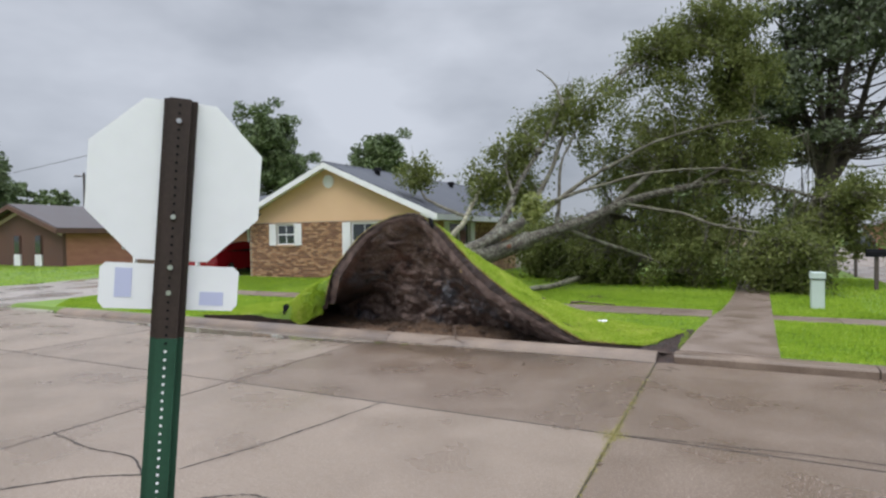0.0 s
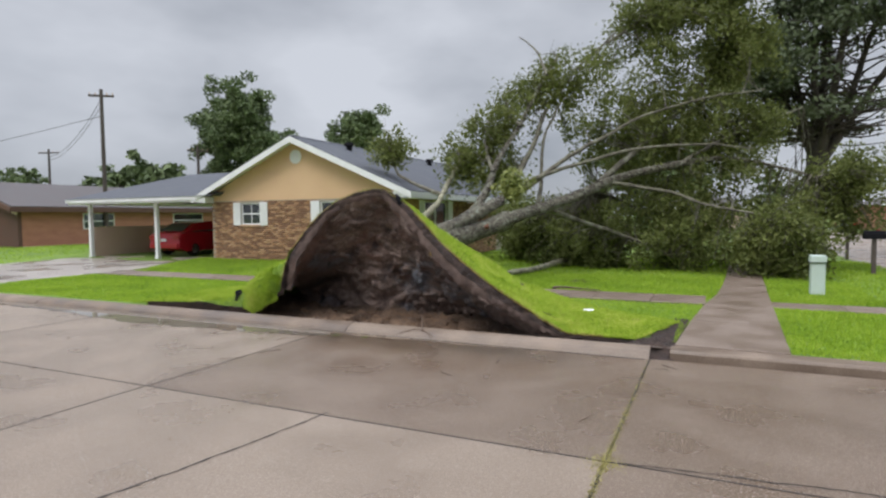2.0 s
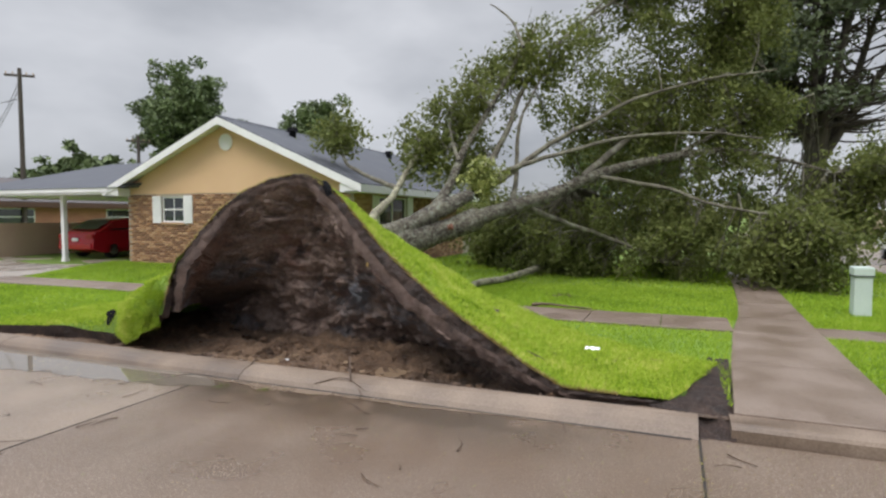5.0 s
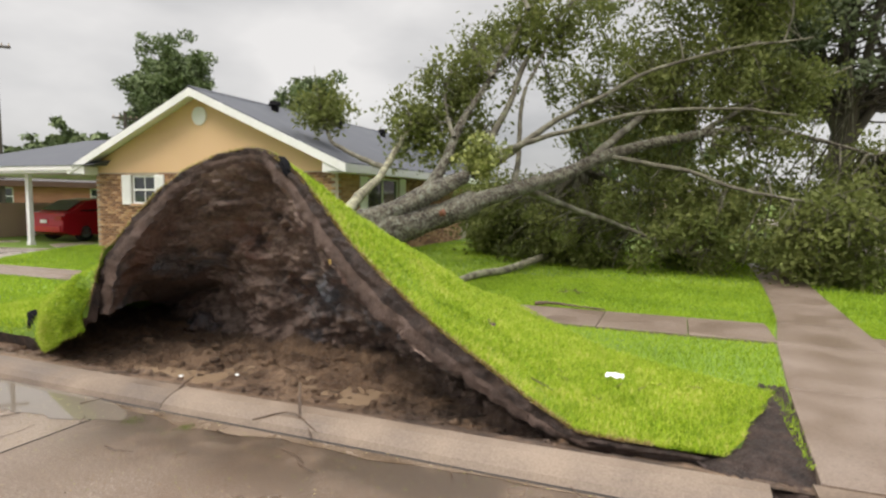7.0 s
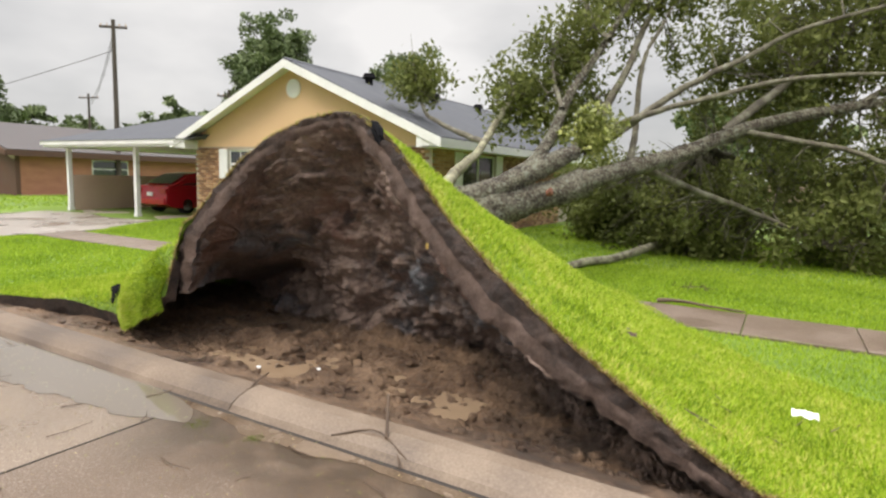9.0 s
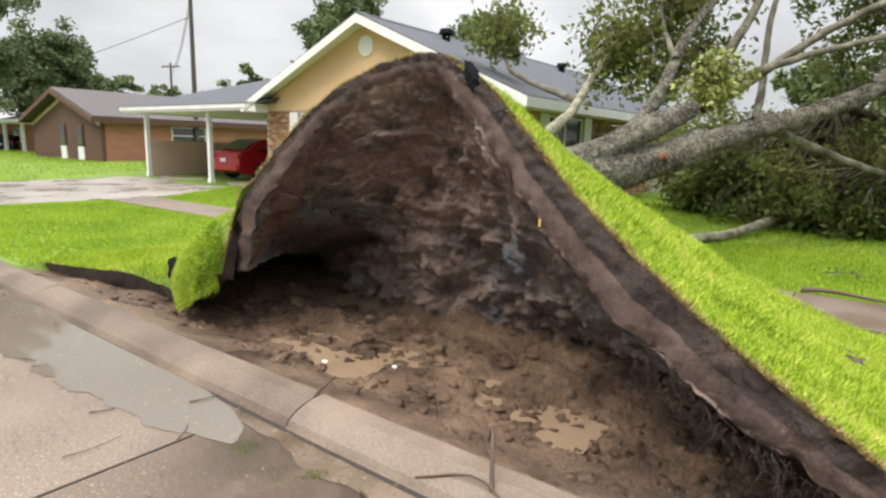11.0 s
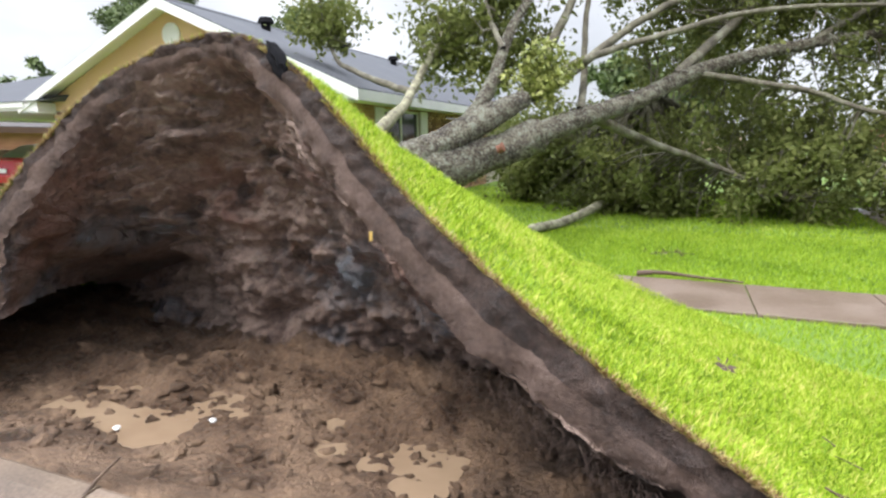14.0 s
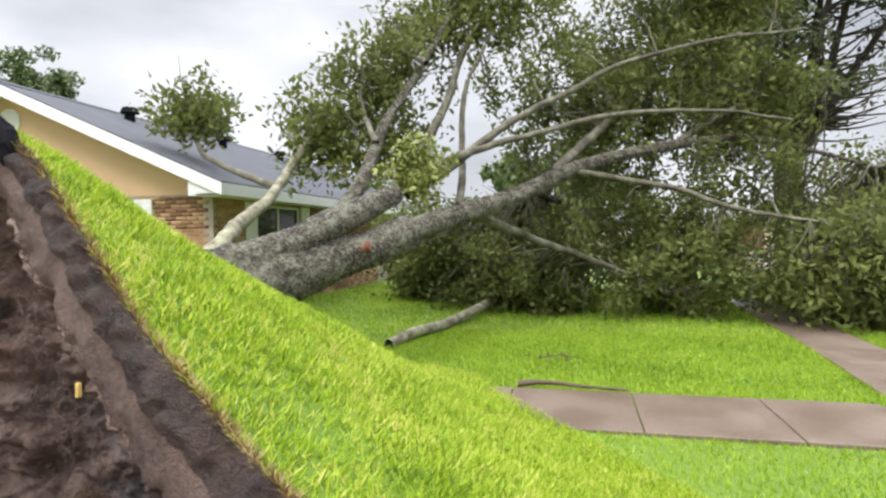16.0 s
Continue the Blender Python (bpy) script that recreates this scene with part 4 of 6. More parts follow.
W1 = (-15.23, -14.33, 1.62, 2.42)
W2 = (-11.68, -9.97, 1.10, 2.42)
WS = (9.85, 11.75, 0.75, 2.40)
bm = bmesh.new()
wall_panels(bm, "x", WALL_Y, 0.2, HX0, HX1, 0.1, 2.5, [W1, W2])
bmesh.ops.remove_doubles(bm, verts=bm.verts, dist=1e-4)
hpart("wall", bm, M_MORTAR, "front brick wall")
bm = bmesh.new()
wall_panels(bm, "y", HX1, 0.2, WALL_Y + 0.2, 22.0, 0.1, 2.6, [WS, (12.5, 15.6, 0.3, 2.42)])
bmesh.ops.remove_doubles(bm, verts=bm.verts, dist=1e-4)
hpart("wall", bm, M_MORTAR, "side brick wall")
# Dark brown back panel; the porch's shade is put into its colour.
hpart("porch_shade_panel", box_bm(HX1 - 0.9, HX1 - 0.85, 12.4, 15.7, 0.2, 2.5), M_BRICK_BROWN, "dark brown panel holding the shade of the recessed side porch")
hpart("wall", box_bm(HX0, HX0 + 0.2, WALL_Y + 0.2, 22, 0.1, 2.6), M_BRICK_FAR, "brick wall under the carport")
hpart("wall", box_bm(HX0, HX1, 22, 22.2, 0.1, 2.6), M_BRICK_FAR)

# Tan gable above the brick.
bm = prism_bm([(HX0 - 0.0, 2.5), (HX1, 2.5), (HX1, 2.77), (RIDGE_X, 4.57), (HX0, 2.77)], WALL_Y - 0.012, WALL_Y + 0.15)
hpart("gable", bm, M_SIDING, "smooth tan painted gable")
SL = (4.62 - 2.60) / 4.65
for s, x_end in ((-1, RIDGE_X - 4.62), (1, RIDGE_X + 4.62)):
    # Roof slope, fascia board and soffit on this side.
    z_end = 4.62 - SL * 4.62
    def q(x, z, y):
        return (x, y, z)
    th = 0.06
    bm = bmesh.new()
    vs = []
    for y in (7.98, 22.5):
        for x, z in ((RIDGE_X, 4.66), (x_end, z_end + 0.06), (x_end, z_end), (RIDGE_X, 4.60)):
            vs.append(bm.verts.new((x, y, z)))
    for f in ((0, 1, 2, 3), (7, 6, 5, 4), (0, 4, 5, 1), (1, 5, 6, 2), (2, 6, 7, 3), (3, 7, 4, 0)):
        bm.faces.new([vs[i] for i in f])
    bmesh.ops.recalc_face_normals(bm, faces=bm.faces)
    roof = hpart("roof", bm, M_SHINGLE, "dark grey asphalt shingles")
    bm = bmesh.new()
    vs = []
    for y in (7.955, 8.03):
        for x, z in ((RIDGE_X, 4.635), (x_end, z_end + 0.035), (x_end, z_end - 0.17), (RIDGE_X, 4.43)):
            vs.append(bm.verts.new((x, y, z)))
    for f in ((0, 1, 2, 3), (7, 6, 5, 4), (0, 4, 5, 1), (1, 5, 6, 2), (2, 6, 7, 3), (3, 7, 4, 0)):
        bm.faces.new([vs[i] for i in f])
    bmesh.ops.recalc_face_normals(bm, faces=bm.faces)
    hpart("rake_board", bm, M_TRIM, "white rake board")
    bm = bmesh.new()
    vs = []
    for y in (8.032, WALL_Y - 0.013):
        for x, z in ((RIDGE_X, 4.585), (x_end, z_end - 0.015), (x_end, z_end - 0.045), (RIDGE_X, 4.555)):
            vs.append(bm.verts.new((x, y, z)))
    for f in ((0, 1, 2, 3), (7, 6, 5, 4), (0, 4, 5, 1), (1, 5, 6, 2), (2, 6, 7, 3), (3, 7, 4, 0)):
        bm.faces.new([vs[i] for i in f])
    bmesh.ops.recalc_face_normals(bm, faces=bm.faces)
    hpart("rake_soffit", bm, M_TRIM, "white sloping soffit")
    xa, xb = sorted((x_end, x_end + s * 0.03))
    hpart("fascia", box_bm(xa, xb, 7.955, 22.5, z_end - 0.17, z_end + 0.03, 0.004), M_TRIM, "white fascia")
    xa, xb = sorted((x_end - s * 0.002, (HX1 if s > 0 else HX0)))
    hpart("soffit", box_bm(xa, xb, 7.99, 22.4, z_end - 0.165, z_end - 0.14), M_TRIM, "white soffit")
    # Boxed eave return at the gable's foot.
    bm = prism_bm([(x_end, z_end - 0.17), (x_end - s * 0.62, z_end - 0.17), (x_end - s * 0.62, z_end + SL * 0.62 - 0.2), (x_end, z_end - 0.02)], 7.99, WALL_Y - 0.014)
    hpart("eave_return", bm, M_TRIM, "white boxed eave")
hpart("ridge_cap", prism_bm([(RIDGE_X - 0.14, 4.615), (RIDGE_X, 4.69), (RIDGE_X + 0.14, 4.615)], 7.97, 22.5), M_SHINGLE)

# Round gable vent.
bm = cyl_bm(0.24, 0.24, -0.02, 0.03, 32, Matrix.Translation((-12.66, WALL_Y - 0.02, 3.98)) @ Matrix.Rotation(radians(90), 4, "X"))
vent = hpart("gable_vent", bm, M_TRIM, "round white louvred vent")
for i in range(7):
    z = 3.83 + i * 0.05
    h = math.sqrt(max(0.0, 0.19**2 - (z - 3.98) ** 2))
    hpart("louvre", box_bm(-12.66 - h, -12.66 + h, WALL_Y - 0.07, WALL_Y - 0.045, z - 0.012, z + 0.012), M_TRIM, "", vent)


def window(x0, x1, z0, z1, y, panes, shutters, sw):
    frame_ob = None
    bm = bmesh.new()
    t = 0.05
    for a, b, lo, hi in ((x0, x1, z1 - t, z1), (x0, x1, z0, z0 + t), (x0, x0 + t, z0 + t, z1 - t), (x1 - t, x1, z0 + t, z1 - t)):
        add_box(bm, a, b, y + 0.03, y + 0.10, lo, hi, 0.004)
    add_box(bm, x0 + t, x1 - t, y + 0.035, y + 0.09, (z0 + z1) / 2 - 0.025, (z0 + z1) / 2 + 0.025, 0.004)
    win = hpart("window", bm, M_TRIM, "white framed sash window")
    hpart("pane", box_bm(x0 + t, x1 - t, y + 0.06, y + 0.068, z0 + t, (z0 + z1) / 2 - 0.03), M_GLASS, "", win)
    hpart("pane", box_bm(x0 + t, x1 - t, y + 0.055, y + 0.063, (z0 + z1) / 2 + 0.03, z1 - t), M_GLASS, "", win)
    for i in range(1, panes):
        x = x0 + (x1 - x0) * i / panes
        hpart("glazing_bar", box_bm(x - 0.012, x + 0.012, y + 0.045, y + 0.075, z0 + t, z1 - t), M_TRIM, "", win)
    hpart("sill", box_bm(x0 - 0.03, x1 + 0.03, y - 0.05, y + 0.06, z0 - 0.06, z0 - 0.002, 0.006), M_BRICK, "", win)
    hpart("interior", box_bm(x0, x1, y + 0.16, y + 0.18, z0, z1), M_DARK, "", win)
    if shutters:
        for a in (x0 - 0.01 - sw, x1 + 0.01):
            sh = hpart("shutter", box_bm(a, a + sw, y - 0.045, y - 0.006, z0 - 0.02, z1 + 0.02, 0.004), M_TRIM, "white louvred shutter")
            for k in range(int((z1 - z0) / 0.06) - 1):
                z = z0 + 0.05 + k * 0.06
                hpart("slat", box_bm(a + 0.05, a + sw - 0.05, y - 0.056, y - 0.046, z, z + 0.035), M_TRIM, "", sh)


window(*W1, WALL_Y, 2, True, 0.34)
window(*W2, WALL_Y, 3, True, 0.36)

# Side window with white shutters, facing the fallen tree.
bm = bmesh.new()
for a, b, lo, hi in ((WS[0], WS[1], WS[3] - 0.05, WS[3]), (WS[0], WS[1], WS[2], WS[2] + 0.05), (WS[0], WS[0] + 0.05, WS[2], WS[3]), (WS[1] - 0.05, WS[1], WS[2], WS[3]),
                     (10.78, 10.83, WS[2], WS[3])):
    add_box(bm, HX1 - 0.10, HX1 - 0.03, a, b, lo, hi, 0.004)
win = hpart("window", bm, M_TRIM, "white framed side window")
hpart("pane", box_bm(HX1 - 0.07, HX1 - 0.062, WS[0] + 0.05, 10.78, WS[2] + 0.05, WS[3] - 0.05), M_GLASS, "", win)
hpart("pane", box_bm(HX1 - 0.07, HX1 - 0.062, 10.83, WS[1] - 0.05, WS[2] + 0.05, WS[3] - 0.05), M_GLASS, "", win)
hpart("interior", box_bm(HX1 - 0.19, HX1 - 0.17, WS[0], WS[1], WS[2], WS[3]), M_DARK, "", win)
for a in (WS[0] - 0.4, WS[1] + 0.01):
    hpart("shutter", box_bm(HX1 + 0.005, HX1 + 0.045, a, a + 0.39, WS[2] - 0.02, WS[3] + 0.02, 0.004), M_TRIM, "white louvred shutter")

# Roof vents.
for x, y in ((-11.9, 10.6), (-11.5, 13.5), (-11.7, 17.0)):
    z = 4.62 - SL * (x - RIDGE_X)
    v = hpart("roof_vent", cyl_bm(0.11, 0.11, -0.1, 0.22, 16, Matrix.Translation((x, y, z))), M_DARK, "dark metal roof vent")
    hpart("cap", cyl_bm(0.20, 0.15, 0.2, 0.32, 18, Matrix.Translation((x, y, z))), M_DARK, "", v)

# Carport.
carport = thing("carport", -20.8, 8.2, 0.26, "open carport with white beam, slim posts and tan half wall", "carport")
CO = Vector((-20.8, 8.2, 0.26))


def cpart(name, bm, material, label="", parent=None):
    bmesh.ops.translate(bm, verts=bm.verts, vec=-CO)
    return part(name, bm, material, parent or carport, label)


cpart("beam", box_bm(-24.5, -16.9, 8.0, 8.12, 2.50, 2.70, 0.006), M_TRIM, "white fascia beam")
cpart("beam", box_bm(-24.5, -24.38, 8.122, 16.4, 2.50, 2.70, 0.006), M_TRIM, "white fascia beam")
cpart("carport_ceiling", box_bm(-24.4, -16.9, 8.12, 16.4, 2.56, 2.60), M_TRIM, "white boarded ceiling")
for x, y in ((-19.76, 8.51), (-23.83, 8.51), (-23.83, 15.6)):
    p = cpart("post", box_bm(x - 0.07, x + 0.07, y - 0.07, y + 0.07, 0.25, 2.5, 0.008), M_TRIM, "white square post")
    cpart("foot", box_bm(x - 0.09, x + 0.09, y - 0.09, y + 0.09, 0.25, 0.37, 0.006), M_TRIM, "", p)
cpart("half_wall", box_bm(-23.86, -23.76, 8.6, 15.5, 0.26, 1.55, 0.005), M_PANEL, "tan panelled half wall")
cpart("back_wall", box_bm(-24.3, -16.66, 16.2, 16.35, 0.26, 2.56), M_PANEL, "tan back wall")
bm = bmesh.new()
vs = [bm.verts.new(c) for c in ((-24.65, 7.9, 2.71), (-16.2, 7.9, 2.71), (-14.6, 12.2, 3.95), (-22.0, 12.2, 3.95), (-24.65, 16.6, 2.71), (-16.2, 16.6, 2.71))]
for f in ((0, 1, 2, 3), (3, 2, 5, 4), (0, 3, 4), (0, 4, 5, 1), (1, 5, 2)):
    bm.faces.new([vs[i] for i in f])
bmesh.ops.recalc_face_normals(bm, faces=bm.faces)
cpart("roof", bm, M_SHINGLE, "dark grey hipped shingle roof")
cpart("fascia", box_bm(-24.6, -16.95, 7.93, 7.995, 2.57, 2.705, 0.004), M_TRIM)


# ---- cars ----
def wheel(car, x, y, r, side):
    m = Matrix.Translation((x, y, r)) @ Matrix.Rotation(radians(90), 4, "Y")
    bm = bmesh.new()
    bmesh.ops.create_cone(bm, cap_ends=True, segments=28, radius1=r, radius2=r, depth=0.2, matrix=m)
    bmesh.ops.bevel(bm, geom=[e for e in bm.edges if e.calc_face_angle(0) > 1], offset=0.03, segments=2, affect="EDGES")
    t = part("wheel", bm, M_TYRE, car, "black tyre with alloy rim")
    bm = bmesh.new()
    bmesh.ops.create_cone(bm, cap_ends=True, segments=24, radius1=r * 0.62, radius2=r * 0.58, depth=0.03, matrix=Matrix.Translation((side * 0.105, 0, 0)) @ m)
    rim = part("rim", bm, M_RIM, t)
    bm = bmesh.new()
    for k in range(5):
        add_box(bm, 0, r * 0.5, -0.02, 0.02, -0.01, 0.01, 0, Matrix.Translation((side * 0.125, 0, 0)) @ m @ Matrix.Rotation(k * 2 * math.pi / 5, 4, "Z"))
    part("spoke", bm, M_RIM, t)


def car(x, y, z, rz, paint, label, length=4.5, wid=1.78, body=None, cabin=None, lamp=True):
    """A car pointing along its own +y; body and cabin are outlines of (y, z)."""
    c = thing("car", x, y, z, label, "car", "parked vehicles", rz)
    h = length / 2
    body = body or [(-h, 0.35), (-h + 0.03, 0.75), (-h + 0.12, 0.98), (-h + 0.75, 1.0), (h - 1.35, 0.98), (h - 0.35, 0.82), (h, 0.62), (h - 0.02, 0.28), (h - 0.5, 0.2), (-h + 0.4, 0.2)]
    cabin = cabin or [(-h + 0.35, 0.99), (-h + 1.05, 1.40), (-h + 1.75, 1.47), (h - 2.0, 1.43), (h - 1.15, 0.97)]
    def carry(outline, w, inset):
        bm = bmesh.new()
        a = [bm.verts.new((-w + (inset if zz > 1.2 else 0), yy, zz)) for yy, zz in outline]
        b = [bm.verts.new((w - (inset if zz > 1.2 else 0), yy, zz)) for yy, zz in outline]
        bm.faces.new(a)
        bm.faces.new(b[::-1])
        for i in range(len(a)):
            j = (i + 1) % len(a)
            bm.faces.new((a[j], a[i], b[i], b[j]))
        bmesh.ops.recalc_face_normals(bm, faces=bm.faces)
        bmesh.ops.bevel(bm, geom=list(bm.edges), offset=0.05, segments=3, affect="EDGES", profile=0.6)
        return bm
    part("body", carry(body, wid / 2, 0), paint, c, smooth=False)
    part("cabin", carry(cabin, wid / 2 - 0.06, 0.13), paint, c)
    # Side, rear and front glass set just proud of the cabin.
    cy = [p[0] for p in cabin]
    lo, hi = min(p[1] for p in cabin) + 0.06, max(p[1] for p in cabin) - 0.1
    for s in (-1, 1):
        bm = bmesh.new()
        vs = [bm.verts.new((s * (wid / 2 - 0.052 - (0.13 if zz > 1.2 else 0.02)), yy, zz)) for yy, zz in
              ((cabin[0][0] + 0.35, lo), (cabin[-1][0] - 0.35, lo), (cabin[-2][0] - 0.08, hi), (cabin[1][0] + 0.22, hi))]
        bm.faces.new(vs if s > 0 else vs[::-1])
        g = part("side_window", bm, M_GLASS, c, "dark side glass")
        part("pillar", box_bm(s * (wid / 2 - 0.11) - 0.03, s * (wid / 2 - 0.11) + 0.03, 0.0, 0.07, lo, hi - 0.02), paint, g)
        wheel(c, s * (wid / 2 - 0.12), h - 0.85, 0.33, s)
        wheel(c, s * (wid / 2 - 0.12), -h + 0.85, 0.33, s)
        if lamp:
            part("tail_lamp", box_bm(s * (wid / 2 - 0.18) - 0.17, s * (wid / 2 - 0.18) + 0.17, -h - 0.012, -h + 0.1, 0.72, 0.88, 0.02), M_LAMP_RED, c, "red tail lamp")
        part("mirror", box_bm(s * (wid / 2 + 0.09) - 0.09, s * (wid / 2 + 0.09) + 0.09, h - 1.75, h - 1.63, 0.98, 1.1, 0.02), paint, c)
    bm = bmesh.new()
    (ya, za), (yb, zb) = cabin[0], cabin[1]
    vs = [bm.verts.new(p) for p in ((-wid / 2 + 0.2, ya + 0.02, za + 0.06), (wid / 2 - 0.2, ya + 0.02, za + 0.06), (wid / 2 - 0.3, yb - 0.06, zb - 0.01), (-wid / 2 + 0.3, yb - 0.06, zb - 0.01))]
    for v in vs:
        v.co.y -= 0.03
    bm.faces.new(vs)
    part("rear_window", bm, M_GLASS, c)
    part("bumper", box_bm(-wid / 2 + 0.05, wid / 2 - 0.05, -h - 0.05, -h + 0.1, 0.32, 0.55, 0.04), paint, c)
    part("number_plate", box_bm(-0.16, 0.16, -h - 0.016, -h + 0.01, 0.62, 0.74, 0.006), M_PAPER, c, "blank pale plate")
    return c


car(-20.55, 11.7, 0.285, 0, M_CAR_RED, "wet dark red saloon car parked under the carport")
# Pick-up truck on the cross street.
TB = [(-0.85, 0.5), (-0.85, 1.16), (1.2, 1.16), (2.5, 1.06), (2.72, 0.9), (2.75, 0.5), (2.3, 0.42)]
TC = [(-0.80, 1.15), (-0.66, 1.74), (-0.3, 1.82), (0.55, 1.80), (1.25, 1.15)]
def pickup_truck(x, y, z, rz):
    """A pick-up pointing along its own +y, with an open bed behind the cab."""
    c = thing("truck", x, y, z, "white pick-up truck standing on the wet cross street", "truck", "parked vehicles", rz)
    for name, outline, w, inset in (("front_body", TB, 0.98, 0.0), ("cabin", TC, 0.90, 0.14)):
        bm = prism_bm(outline, -w, w, 0.04)
        for v in bm.verts:
            a, side, up = v.co
            v.co = Vector((side - math.copysign(inset, side) * max(0.0, min(1.0, (up - 1.2) / 0.5)), a, up))
        bmesh.ops.recalc_face_normals(bm, faces=bm.faces)
        part(name, bm, M_CAR_WHITE, c)
    bed = part("bed_floor", box_bm(-0.9, 0.9, -2.7, -0.86, 0.55, 0.66, 0.01), M_DARK, c, "dark load bed")
    gate = part("tailgate", box_bm(-0.80, 0.80, -2.78, -2.70, 0.62, 1.18, 0.03), M_CAR_WHITE, c)
    part("gate_handle", box_bm(-0.14, 0.14, -2.795, -2.783, 0.98, 1.06, 0.004), M_DARK, gate)
    part("rear_bumper", box_bm(-0.94, 0.94, -2.92, -2.79, 0.42, 0.62, 0.03), M_DARK, c, "dark rear bumper")
    part("number_plate", box_bm(-0.16, 0.16, -2.932, -2.923, 0.46, 0.58, 0.004), M_PAPER, c, "blank pale plate")
    part("rear_window", box_bm(-0.68, 0.68, -0.86, -0.842, 1.26, 1.64, 0.006, Matrix.Rotation(radians(0), 4, "X")), M_GLASS, c, "dark rear glass")
    part("axle", box_bm(-0.8, 0.8, -1.9, -1.8, 0.3, 0.42), M_DARK, c)
    for s in (-1, 1):
        part("bed_side", box_bm(s * 0.94 - 0.05, s * 0.94 + 0.05, -2.76, -0.86, 0.52, 1.18, 0.03), M_CAR_WHITE, c)
        part("tail_lamp", box_bm(s * 0.90 - 0.085, s * 0.90 + 0.085, -2.80, -2.765, 0.72, 1.10, 0.01), M_LAMP_RED, c, "red tail lamp")
        part("side_window", box_bm(s * 0.835 - 0.012, s * 0.835 + 0.012, -0.45, 0.75, 1.24, 1.66, 0.006), M_GLASS, c, "dark side glass")
        part("mirror", box_bm(s * 1.07 - 0.1, s * 1.07 + 0.1, 0.85, 0.98, 1.15, 1.36, 0.02), M_DARK, c)
        wheel(c, s * 0.86, 1.85, 0.38, s)
        wheel(c, s * 0.86, -1.85, 0.38, s)
    return c


pickup_truck(8.95, 23.6, 0.0, -2)
SB = [(-2.3, 0.45), (-2.3, 1.05), (-2.2, 1.1), (1.0, 1.1), (2.1, 1.0), (2.3, 0.75), (2.3, 0.35), (1.8, 0.3), (-1.9, 0.3)]
SC = [(-2.2, 1.09), (-2.05, 1.72), (-1.5, 1.80), (0.4, 1.76), (1.1, 1.09)]
s = car(-64, 15.5, 0.15, 60, M_CAR_WHITE, "white sport utility vehicle parked far down the street", 4.6, 1.85, SB, SC)
s = car(-58, 13.6, 0.15, 75, M_CAR_BLUE, "dark blue car parked far down the street", 4.5, 1.78)
s = car(-62, 20, 0.2, 80, M_CAR_WHITE, "pale car parked beside a far house", 4.5, 1.78)
s = car(12.0, 60, 0.02, 0, M_CAR_BLUE, "dark car far along the cross street", 4.5, 1.78)


